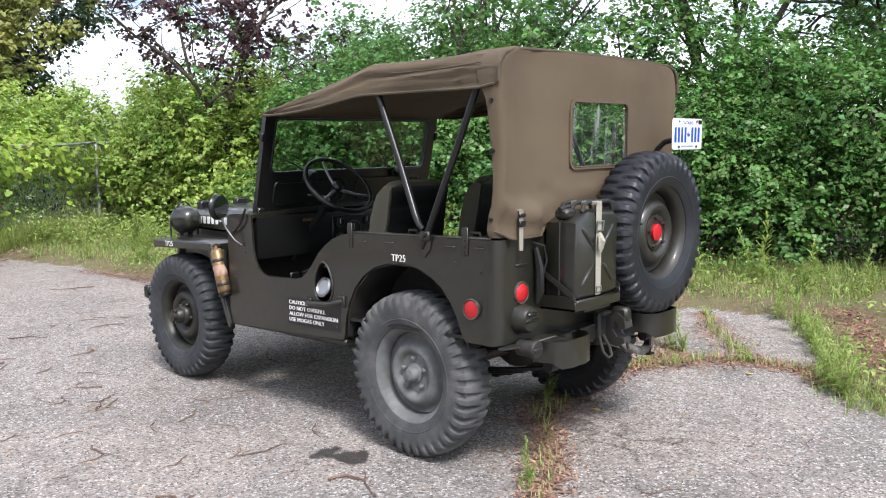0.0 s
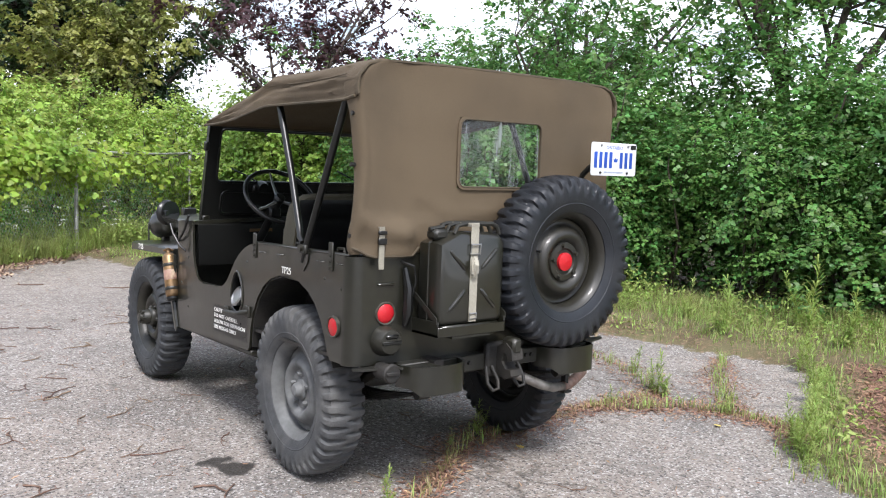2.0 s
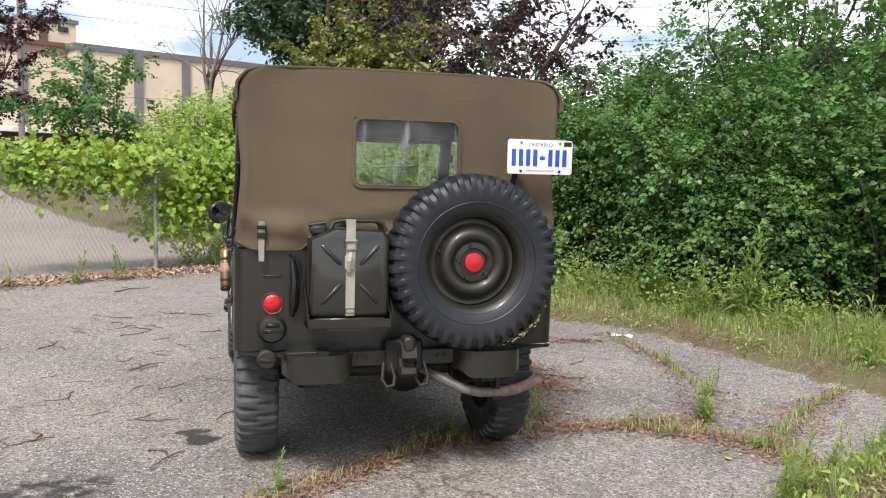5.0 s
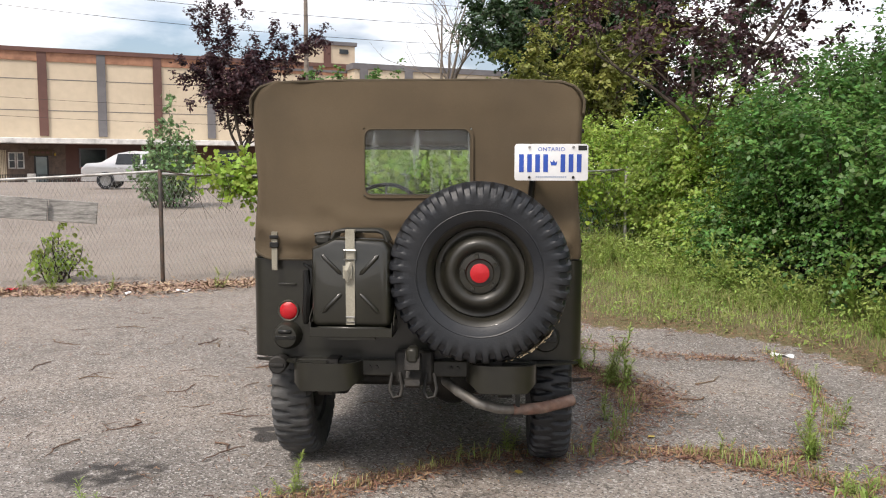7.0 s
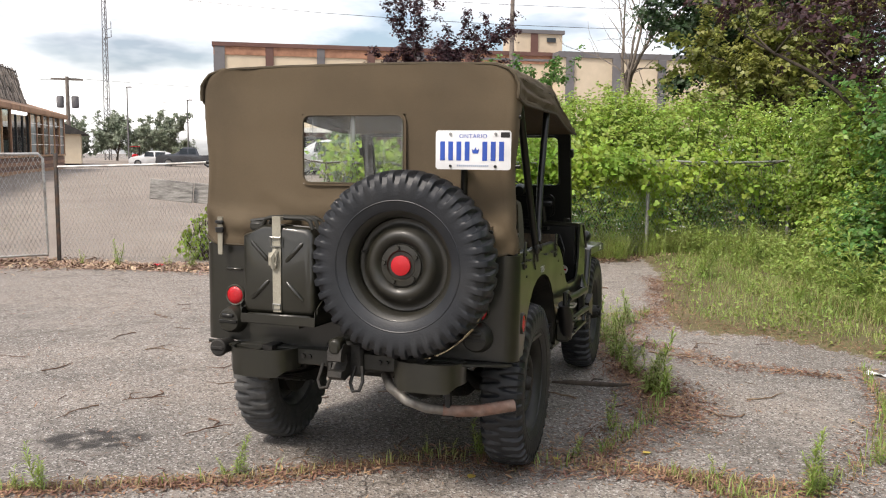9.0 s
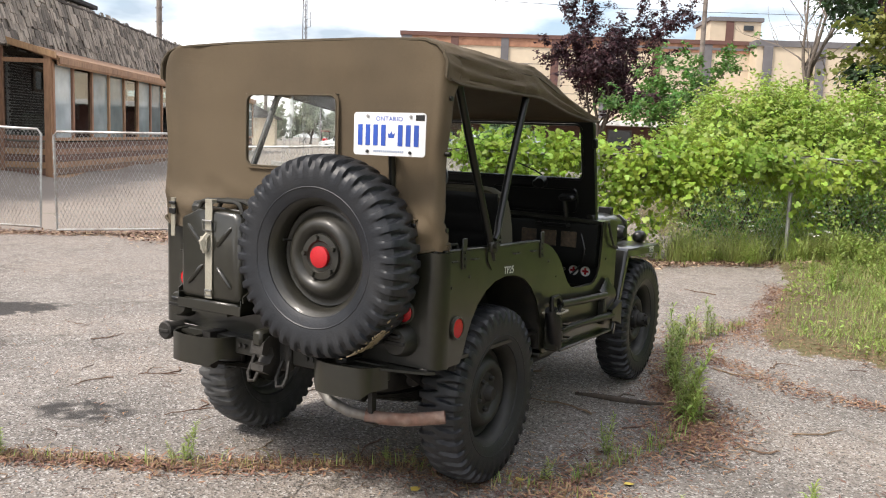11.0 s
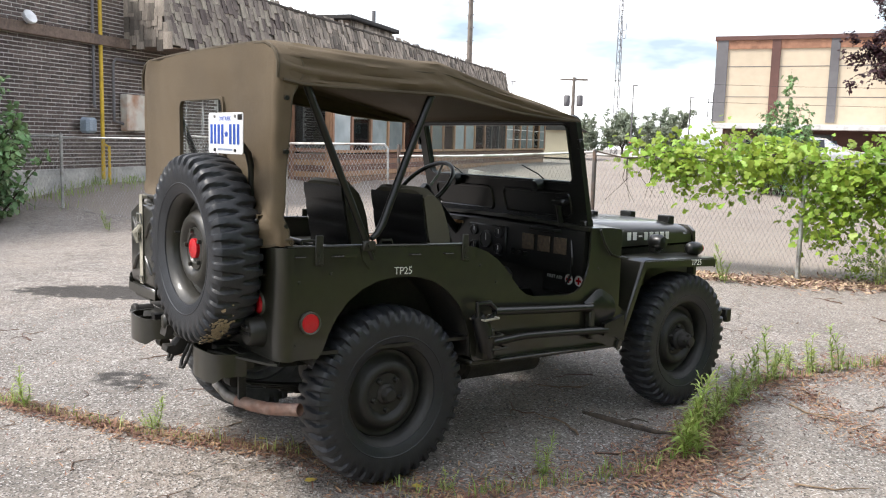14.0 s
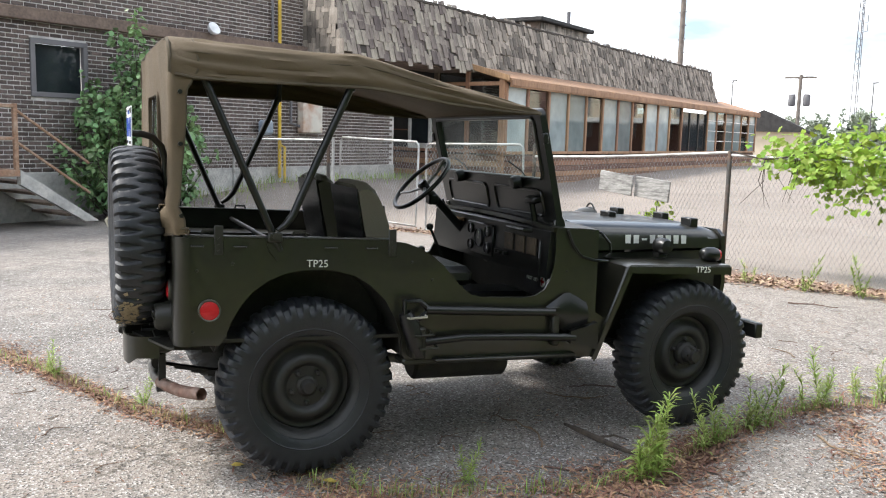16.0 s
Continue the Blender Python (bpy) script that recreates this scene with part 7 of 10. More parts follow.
for k, (x, y, sc) in enumerate(lights_at):
    src = light_shrubs[k % 3]
    m = Matrix.Translation((x, y, ground_z(x, y) - 0.02)) @ Matrix.Rotation(rng.uniform(0, 6.28), 4, "Z") @ Matrix.Diagonal((sc, sc, sc * rng.uniform(0.92, 1.1), 1))
    if k < 3:
        src.matrix_basis = m
    else:
        c = copy_thing(src, m)
        c.matrix_basis = m

# Taller trees behind the hedge.
tree_thing(51, 6.4, 2.6, 9000, 0.095, LEAF, "tall thin-crowned green tree behind the hedge", (7.6, 2.7), 0.12, 0.28)
tree_thing(52, 6.0, 2.6, 4500, 0.095, LEAF, "tall thin-crowned green tree behind the hedge", (7.8, 6.2), 0.11, 0.24)
tree_thing(53, 6.6, 2.6, 8500, 0.095, LEAF, "tall thin-crowned green tree behind the hedge", (9.4, 0.2), 0.12, 0.26)
tree_thing(54, 4.6, 2.0, 6000, 0.080, LEAF, "green tree with many shoots behind the hedge", (6.3, 9.0), 0.09, 0.22)
tree_thing(60, 6.0, 2.4, 6000, 0.095, LEAF, "green tree with many shoots behind the hedge", (9.4, -2.6), 0.10, 0.26)
# Tree 67 is unseen, added to dim the jeep's right side.
tree_thing(67, 6.0, 2.6, 6000, 0.095, LEAF, "green tree with many shoots behind the hedge", (9.2, -6.0), 0.10, 0.26)
tree_thing(66, 4.7, 1.9, 4200, 0.080, LEAF, "slender leafy tree rising out of the hedge", (5.6, 4.9), 0.06, 0.24)
tree_thing(55, 6.0, 2.2, 6500, 0.080, LEAF_PURPLE, "dark purple-leaved tree in the hedge", (3.4, 8.0), 0.06, 0.26, 0.55)
tree_thing(56, 9.5, 3.3, 46000, 0.13, LEAF_DARK, "large dark green tree at the lot's edge", (2.7, 19.6), 0.26, 0.18)
tree_thing(57, 6.1, 1.9, 15000, 0.11, LEAF_YELLOW, "yellowing green tree beside the dark one", (2.3, 15.6), 0.13, 0.20)
tree_thing(58, 7.2, 3.4, 24000, 0.12, LEAF_DARK, "large dark green tree at the lot's edge", (4.2, 19.5), 0.18, 0.20)
tree_thing(61, 4.7, 2.8, 10000, 0.10, LEAF, "green tree with many shoots behind the hedge", (10.5, 12.0), 0.14, 0.20)
tree_thing(62, 7.4, 3.0, 9000, 0.12, LEAF_DARK, "large dark green tree at the lot's edge", (2.6, 25.0), 0.2, 0.24)
tree_thing(59, 8.6, 2.4, 0, 0.1, LEAF, "bare dead tree with pale branches", (-1.1, 21.7), 0.09, 0.34, 0.42, bare=True, bark=BARK_PALE)
tree_thing(171, 7.3, 2.5, 24000, 0.12, LEAF_PURPLE, "purple-leaved ornamental tree in the far lot", (-9.6, 29.6), 0.12, 0.15, 0.45)
poplar_clump("tree", "young green poplar thicket in the far lot", "tree", 64, 24, 1.20, 3.35, 0.105, Matrix.Translation((-8.8, 19.2, ground_z(-8.8, 19.2) - 0.02)), LEAF_POPLAR, 0.8)
tree_thing(65, 4.2, 2.2, 6500, 0.12, LEAF, "bushy green tree in the far lot", (-3.7, 21.4), 0.07, 0.12)
# Bush against the brick building.
poplar_clump("shrub", "tall green poplar sapling clump by the brick wall", "shrub", 71, 46, 1.28, 3.55, 0.098, Matrix.Translation((-11.02, 0.05, 0)), LEAF_POPLAR)
far_tree = tree_thing(81, 6.9, 3.2, 13000, 0.26, LEAF_GREY, "rounded grey-green tree far across the lot", (-62.9, 84.7), 0.14, 0.10, group="far trees", tilt=1.2)
for x, y, sc in ((-67.0, 81.8, 0.95), (-71.5, 80.0, 0.85), (-57.7, 82.3, 0.42), (-62.5, 68.5, 0.40), (-66.5, 70.0, 0.36)):
    copy_thing(far_tree, Matrix.Translation((x, y, 0.6)) @ Matrix.Rotation(x, 4, "Z")).scale = (sc, sc, sc)

# ---- chain-link fence with grapevine ----
GALV = material("galvanised_steel", (0.46, 0.46, 0.45), 0.5, 0.5, second=(0.24, 0.22, 0.20), fine=40, coarse=6, vary=0.2, bump=0.1)
POST_DARK = material("dark_fence_post", (0.055, 0.050, 0.045), 0.65, 0.3, second=(0.12, 0.075, 0.05), fine=30, coarse=8, vary=0.3, bump=0.2)
FENCE = [(-6.9, 5.35), (-3.9, 6.35), (-1.60, 7.42), (0.55, 9.10), (2.6, 10.3), (5.2, 11.0)]


def link_mesh(length, z0, z1, cell=0.055, wire=0.0017):
    """Woven wire: zigzag strands, each bent from side to side."""
    v, q, h = [], [], z1 - z0
    n_, rows_ = int(length / cell), int(h / cell)
    for k in range(n_ + 1):
        x0 = k * cell
        for j in range(rows_):
            xa, xb = x0 + (cell / 2 if j % 2 else 0), x0 + (0 if j % 2 else cell / 2)
            za, zb = z0 + j * h / rows_, z0 + (j + 1) * h / rows_
            for sgn in (1, -1):
                a, b = (x0 + sgn * (xa - x0), za), (x0 + sgn * (xb - x0), zb)
                o = len(v)
                y = wire * sgn
                v += [(a[0] - wire, y, a[1]), (a[0] + wire, y, a[1]), (b[0] + wire, y, b[1]), (b[0] - wire, y, b[1])]
                v += [(a[0], y - wire, a[1]), (a[0], y + wire, a[1]), (b[0], y + wire, b[1]), (b[0], y - wire, b[1])]
                q += [(o, o + 1, o + 2, o + 3), (o + 4, o + 5, o + 6, o + 7)]
    return np.array(v), np.array(q)


fence = thing("chain_link_fence", "weathered chain-link fence with dark posts between two lots", "fence")
for k, (x, y) in enumerate(FENCE):
    z = ground_z(x, y)
    ps = part("post", Mesh().tube([(x, y, z - 0.05), (x, y, z + 1.44), (x, y, z + 1.46)], [0.027, 0.027, 0.012], 12), POST_DARK if k in (0, 1) else GALV, fence)
for (ax, ay), (bx, by) in zip(FENCE, FENCE[1:]):
    L = math.hypot(bx - ax, by - ay)
    za, zb = ground_z(ax, ay), ground_z(bx, by)
    slump = 0.12 if ax < -6 else 0.0
    sag = [(ax + (bx - ax) * t, ay + (by - ay) * t, za + (zb - za) * t + 1.40 - slump * (1 - t) ** 1.3 + slump * 0.25 * t - 0.03 * math.sin(math.pi * t)) for t in np.linspace(0, 1, 9)]
    part("top_rail", Mesh().tube(sag, 0.017, 8), GALV, fence)
    v, q = link_mesh(L, 0.05, 1.39)
    v[:, 2] *= 1 - slump / 1.4 * np.clip(1 - v[:, 0] / L, 0, 1) ** 1.3
    web = part("wire_mesh", fast_mesh(v, q, GALV), None, fence)
    web.matrix_local = Matrix.Translation((ax, ay, (za + zb) / 2)) @ Matrix.Rotation(math.atan2(by - ay, bx - ax), 4, "Z")
board = thing("fence_board", "weathered grey plank sign wired to the fence", "board")
OLD_WOOD = material("grey_weathered_wood", (0.33, 0.32, 0.30), 0.9, second=(0.11, 0.105, 0.10), fine=20, coarse=4, vary=0.35, bump=0.4, stretch=(1, 1, 7), bump_scale=25)
for a, b, z in ((0.40, 0.58, 0.99), (0.585, 0.76, 0.94)):
    xa, ya = FENCE[0][0] + (FENCE[1][0] - FENCE[0][0]) * a, FENCE[0][1] + (FENCE[1][1] - FENCE[0][1]) * a
    m = Matrix.Translation((xa, ya - 0.03, z)) @ Matrix.Rotation(math.atan2(0.7, 3.4), 4, "Z") @ Matrix.Rotation(radians(5), 4, "Y")
    part("plank", Mesh().box((0, -0.014, -0.135), ((b - a) * 3.30, 0.014, 0.135), 0.006, m), OLD_WOOD, board)


def frame_gate(at, turn, w, lean):
    g_ = thing("fence_gate", "galvanised chain-link gate leaf leaning at the opening", "gate", "gate leaves", at=Matrix.Translation((*at, ground_z(*at))) @ Matrix.Rotation(radians(turn), 4, "Z") @ Matrix.Rotation(radians(lean), 4, "Y"))
    part("gate_frame", Mesh().tube([(0, 0, 0.08), (0, 0, 1.36), (0.05, 0, 1.42), (w - 0.05, 0, 1.42), (w, 0, 1.36), (w, 0, 0.08)], 0.019, 8, closed=True), GALV, g_)
    v_, q_ = link_mesh(w, 0.10, 1.40, wire=0.0026)
    part("wire_mesh", fast_mesh(v_, q_, GALV), None, g_)
    return g_


frame_gate((-9.95, 3.25), 28, 1.75, 1.5)
frame_gate((-8.15, 4.15), 42, 1.60, -1.0)
gp = thing("gate_post", "rusty dark gate post beside the open gate", "post", at=Matrix.Translation((-10.1, 3.1, 0)))
part("post", Mesh().tube([(0, 0, -0.05), (0, 0, 1.52)], 0.030, 10), POST_DARK, gp)
part("second_post", Mesh().tube([(0.12, 0.05, -0.05), (0.12, 0.05, 1.46)], 0.026, 10), GALV, gp)
side_fence = thing("chain_link_fence", "old chain-link fence running towards the brick wall", "fence")
sf = [(-10.1, 3.1), (-11.6, 1.75), (-12.2, 0.8)]
for x, y in sf[1:]:
    part("post", Mesh().tube([(x, y, -0.05), (x, y, 1.46)], 0.027, 10), GALV, side_fence)
for (ax, ay), (bx, by) in zip(sf, sf[1:]):
    part("top_rail", Mesh().tube([(ax, ay, 1.42), (bx, by, 1.40)], 0.017, 8), GALV, side_fence)
    v, q = link_mesh(math.hypot(bx - ax, by - ay), 0.05, 1.39)
    web = part("wire_mesh", fast_mesh(v, q, GALV), None, side_fence)
    web.matrix_local = Matrix.Translation((ax, ay, 0)) @ Matrix.Rotation(math.atan2(by - ay, bx - ax), 4, "Z")

g = np.random.default_rng(77)
vine = thing("grapevine", "bright green grapevine sprawling over the chain-link fence", "vine")
cent = []
stems = Mesh()
for (ax, ay), (bx, by), amount, hang in (((-3.9, 6.35), (-1.60, 7.42), 330, 0.11), ((-1.60, 7.42), (0.55, 9.10), 560, 0.22), ((0.55, 9.10), (2.6, 10.3), 170, 0.40), ((2.6, 10.3), (5.2, 11.0), 160, 0.9)):
    t = g.uniform(0.0, 1.0, amount)
    blob = 0.5 + 0.5 * np.sin(t * 9 + ax)
    z = 1.37 + 0.17 * g.normal(size=amount) * (0.4 + 0.6 * blob) - np.abs(g.normal(size=amount)) * hang * blob * 0.75
    if -2 < ax < 0:
        z -= np.abs(g.normal(size=amount)) * 0.55 * np.clip(1.0 - t / 0.45, 0, 1)
    across = g.normal(size=amount) * 0.20
    nx, ny = -(by - ay) / math.hypot(bx - ax, by - ay), (bx - ax) / math.hypot(bx - ax, by - ay)
    if ax < -3:
        keep_ = t > 0.10 + 0.28 * g.uniform(size=amount)
        t, z, across = t[keep_], z[keep_], across[keep_]
    cent.append(np.stack([ax + (bx - ax) * t + nx * (across + 0.12), ay + (by - ay) * t + ny * (across + 0.12), np.clip(z, 0.25, 2.0)], -1))
    wig = [(ax + (bx - ax) * t_ + 0.05 * math.sin(9 * t_), ay + (by - ay) * t_, 1.40 + 0.05 * math.sin(14 * t_ + ax)) for t_ in np.linspace(0, 1, 14)]
    stems.tube(wig, 0.010, 5)
    for k in range(7):
        i_ = int(g.integers(1, 13))
        x, y, z = wig[i_]
        stems.tube([(x, y, z), (x + g.uniform(-0.2, 0.2), y - 0.10, z - 0.25), (x + g.uniform(-0.3, 0.3), y - 0.14, z - 0.55)], [0.006, 0.004, 0.002], 4)
cent = np.concatenate(cent)


def vine_leaves(g_, centers, per, spread, size):
    """Broad lobed leaves facing outwards and up, drooping at the tip."""
    m_ = len(centers) * per
    pos = np.repeat(centers, per, 0) + g_.normal(size=(m_, 3)) * spread
    nor = unit(np.array([0.20, -0.45, 0.85]) + g_.normal(size=(m_, 3)) * 0.55)
    t = unit(np.array([0, 0, -0.75]) + g_.normal(size=(m_, 3)) * 0.7)
    t = unit(t - nor * (t * nor).sum(1, keepdims=True))
    s_ = np.cross(nor, t)
    ln = (size * g_.uniform(0.55, 1.2, m_))[:, None]
    lobes = ((0, 0, 0), (0.30, -0.14, 0.03), (0.56, 0.26, -0.05), (0.30, 0.42, 0.04), (0.36, 0.78, -0.08), (0, 1.0, -0.16), (-0.36, 0.78, -0.08), (-0.30, 0.42, 0.04), (-0.56, 0.26, -0.05), (-0.30, -0.14, 0.03))
    v_ = np.stack([pos + s_ * ln * a_ + t * ln * b_ + nor * ln * c_ for a_, b_, c_ in lobes], 1).reshape(-1, 3)
    o_ = (np.arange(m_) * 10)[:, None]
    f_ = np.concatenate([o_ + np.array([q_]) for q_ in ((0, 1, 2, 3), (0, 3, 4, 5), (0, 5, 6, 7), (0, 7, 8, 9))], 1).reshape(-1, 4)
    return v_, f_


v, f = vine_leaves(g, cent, 9, 0.11, 0.080)
part("woody_stem", stems, BARK, vine)
part("leaves", fast_mesh(v, f, LEAF_VINE), None, vine)
# lower vines and weeds climbing behind the fence
cent2 = np.stack([g.uniform(-0.8, 3.8, 700), np.zeros(700), np.abs(g.normal(size=700)) * 0.55 + 0.1], -1)
cent2[:, 1] = np.interp(cent2[:, 0], [p[0] for p in FENCE], [p[1] for p in FENCE]) + 0.55 + np.abs(g.normal(size=700)) * 0.5
v, f = clusters(g, cent2, np.tile([0.2, -0.8, 0.4], (len(cent2), 1)), 7, 0.13, 0.060, 0.6, 0.6)
gf = np.random.default_rng(58)
um = np.column_stack([gf.uniform(-0.9, 1.2, 26), np.zeros(26), np.zeros(26)])
um[:, 1] = np.interp(um[:, 0], [p[0] for p in FENCE], [p[1] for p in FENCE]) - np.abs(gf.normal(size=26)) * 0.35 - 0.1
um[:, 2] = 0.10 + gf.uniform(0.30, 0.66, 26)
v2, f2 = leaf_arrays(gf, np.repeat(um, 14, 0) + gf.normal(size=(26 * 14, 3)) * np.array([0.022, 0.022, 0.006]), unit(np.array([0, 0, 1.0]) + gf.normal(size=(26 * 14, 3)) * 0.3), 0.018, 0.9, 0.1, simple=True)
tagged(new("wildflowers", fast_mesh(v2, f2, FLOWER)), "small white umbels among the grass at the fence", "wildflowers", kind="stuff")
tagged(new("undergrowth", fast_mesh(v, f, LEAF)), "low green undergrowth behind the wire fence", "undergrowth", kind="stuff")


# ---- grass, weeds, litter ----
def blades(g_, pts, length, width, lean=0.5):
    m_ = len(pts)
    a = g_.uniform(0, 2 * math.pi, m_)
    d = np.stack([np.cos(a), np.sin(a), np.zeros(m_)], -1)
    s = np.stack([-np.sin(a), np.cos(a), np.zeros(m_)], -1) * width * 0.5
    ln = (length * g_.uniform(0.45, 1.3, m_))[:, None]
    le = (lean * g_.uniform(0.1, 1.0, m_))[:, None]
    z = np.array([0, 0, 1.0])
    p1, p2 = pts + z * ln * 0.55 + d * ln * le * 0.25, pts + z * ln * (1 - 0.35 * le) + d * ln * le * 0.8
    v_ = np.stack([pts - s, pts + s, p1 + s * 0.8, p1 - s * 0.8, p2 + s * 0.12, p2 - s * 0.12], 1).reshape(-1, 3)
    o = (np.arange(m_) * 6)[:, None]
    f_ = np.concatenate([o + np.array([[0, 1, 2, 3]]), o + np.array([[3, 2, 4, 5]])], 1).reshape(-1, 4)
    return v_, f_


def flat_bits(g_, pts, size, lift=0.012, width=0.35):
    """Curled scraps lying on the ground."""
    nor = unit(np.array([0, 0, 1.0]) + g_.normal(size=(len(pts), 3)) * 0.24)
    return leaf_arrays(g_, pts + np.array([0, 0, lift]) * g_.uniform(0.2, 1.5, (len(pts), 1)), nor, size, width, -0.1)


def on_ground(xy):
    ii, jj = np.clip(np.searchsorted(gx[:, 0], xy[:, 0]) - 1, 0, ni - 1), np.clip(np.searchsorted(gy[0], xy[:, 1]) - 1, 0, nj - 1)
    return np.column_stack([xy, gz[ii, jj] - 0.003])


def along(path, n_, width, g_):
    p = np.array(path, float)
    seg = np.hypot(*np.diff(p, axis=0).T)
    c = np.r_[0, np.cumsum(seg)]
    t = g_.uniform(0, c[-1], n_)
    xy = np.stack([np.interp(t, c, p[:, 0]), np.interp(t, c, p[:, 1])], -1)
    blob = 0.35 + 0.65 * np.abs(np.sin(t * 2.1) * np.sin(t * 0.9 + 1.3))
    return xy + g_.normal(size=(n_, 2)) * (width * blob)[:, None]


def stuff(name, arrays, mat, label, category):
    v_, f_ = arrays
    return tagged(new(name, fast_mesh(v_, f_, mat)), label, category, kind="stuff")


g = np.random.default_rng(21)
xy = np.column_stack([g.uniform(-3, 6.6, 400000), g.uniform(-3.0, 11, 400000)])
sd = inside_distance(xy[:, 0], xy[:, 1], VERGE)
patch = 0.5 + 0.5 * np.sin(xy[:, 0] * 2.3 + 1.1 * np.sin(xy[:, 1] * 1.7)) * np.sin(xy[:, 1] * 2.9)
tuft = 0.5 + 0.5 * np.sin(xy[:, 0] * 9.1 + 2.0 * np.sin(xy[:, 1] * 5.3)) * np.sin(xy[:, 1] * 8.3 + 1.7 * np.sin(xy[:, 0] * 4.1))
ok = (sd > 0.02) & (g.uniform(size=len(xy)) < np.clip(0.16 + sd * 0.85, 0, 1) * (0.35 + 0.65 * patch) * (0.35 + 0.65 * tuft)) & ((xy[:, 1] > -0.4) | (sd < 0.25)) & (xy[:, 0] + 0.35 * xy[:, 1] < 6.2)
vg, deep = xy[ok], np.clip(sd[ok], 0, 1.6)
n_dry = len(vg) * 3 // 4
stuff("verge_grass", blades(g, on_ground(vg[:n_dry]), 0.060 + 0.075 * deep[:n_dry] * g.uniform(0.5, 1.2, n_dry), 0.0052, 1.7), GRASS, "green grass along the lot's edge", "grass")
stuff("dry_verge_grass", blades(g, on_ground(vg[n_dry:]), 0.07 + 0.07 * deep[n_dry:], 0.0040, 1.7), GRASS_DRY, "straw-coloured dry grass in the verge", "grass")
# tall grass through and behind the fence, where the vine hangs
tf = np.column_stack([g.uniform(-0.85, 2.6, 9500), np.zeros(9500)])
tf[:, 1] = np.interp(tf[:, 0], [p[0] for p in FENCE], [p[1] for p in FENCE]) - 0.30 + np.abs(g.normal(size=9500)) * 0.75
tf = tf[np.sin(tf[:, 0] * 7.0 + 2.0 * np.sin(tf[:, 1] * 3.0)) + g.normal(size=9500) * 0.5 > -0.35]
stuff("fence_grass", blades(g, on_ground(tf), 0.42, 0.0085, 1.6), TALL_GRASS, "tall pale green grass through the wire fence", "grass")
low = np.column_stack([along([(-1.3, 8.0), (0.6, 9.4), (2.2, 9.0), (2.5, 7.0), (2.95, 5.7), (3.35, 4.7), (3.9, 3.8), (4.5, 2.4)], 900, 0.26, g), np.zeros(900)])
low = on_ground(low[:, :2]) + np.array([0, 0, 1.0]) * (0.05 + np.abs(g.normal(size=(900, 1))) * 0.20)
stuff("hedge_weeds", clusters(g, low, unit(g.normal(size=(900, 3)) + np.array([-0.3, -0.8, 0.3])), 11, 0.08, 0.048, 0.5, 0.7), WEED, "bright leafy weeds at the foot of the hedge", "weeds")
# low broad-leaved weeds among the grass, in clumps
gk = np.random.default_rng(29)
wx = np.column_stack([gk.uniform(-3, 6.5, 9000), gk.uniform(-2.6, 13, 9000)])
wsd = inside_distance(wx[:, 0], wx[:, 1], VERGE)
clump = np.sin(wx[:, 0] * 3.1 + 2.0 * np.sin(wx[:, 1] * 1.3)) * np.sin(wx[:, 1] * 2.7 + 1.0)
wx = wx[(wsd > 0.05) & (clump + gk.normal(size=len(wx)) * 0.3 > 0.25) & (wx[:, 0] + 0.35 * wx[:, 1] < 7.0)]
wp = on_ground(wx) + np.array([0, 0, 1.0]) * (0.04 + np.abs(gk.normal(size=(len(wx), 1))) * 0.09 * np.clip(inside_distance(wx[:, 0], wx[:, 1], VERGE), 0.2, 1.1)[:, None])
stuff("verge_weeds", clusters(gk, wp, unit(gk.normal(size=(len(wp), 3))), 12, 0.06, 0.040, 0.5, 0.7), WEED, "low yellow-green weeds in clumps along the verge", "weeds")
wk, wo = gk.uniform(2.2, 9.6, 600), np.abs(gk.normal(size=600)) * 0.5 + 0.15
stuff("wall_grass", blades(gk, on_ground(np.column_stack([-11.0 - 0.5373 * wk + 0.8434 * wo, -1.5 + 0.8434 * wk + 0.5373 * wo])), 0.22, 0.012, 1.1), GRASS, "green weeds and grass along the brick wall's foot", "grass")
CRACK_A = [(-2.6, -1.75), (-1.9, -1.35), (-1.3, -1.07), (-0.87, -0.84), (-0.5, -0.66), (-0.13, -0.39), (0.22, -0.1), (0.75, 0.02), (1.33, 0.05), (1.95, 0.02)]
CRACK_B = [(0.98, 0.15), (1.22, 0.95), (1.20, 1.45), (0.98, 1.95), (0.85, 2.3), (0.70, 2.9), (0.78, 3.6), (0.95, 4.4)]
CRACK_C = [(1.33, 0.05), (1.85, -0.25), (2.0, -0.48), (2.05, -0.85), (1.75, -1.05)]
CRACK_D = [(1.95, 0.02), (2.3, 0.6), (2.5, 1.5), (2.55, 2.6)]
CRACK_E = [(2.0, -0.48), (2.7, 0.1), (3.3, 0.5)]
weeds_on = []
for path, nl, nb, nd in ((CRACK_A, 7600, 160, 700), (CRACK_B, 5600, 420, 300), (CRACK_C, 2600, 240, 350), (CRACK_D, 1400, 200, 200), (CRACK_E, 1200, 200, 160)):
    w_ = 0.12 if path is not CRACK_B else 0.19
    weeds_on.append((along(path, nl, w_, g), along(path, nb, 0.035, g), along(path, nd, 0.045, g)))
edge_ = np.array([(1.35, -1.9), (1.50, -1.42), (1.8, -1.10), (2.45, -0.82), (3.50, -0.22)])
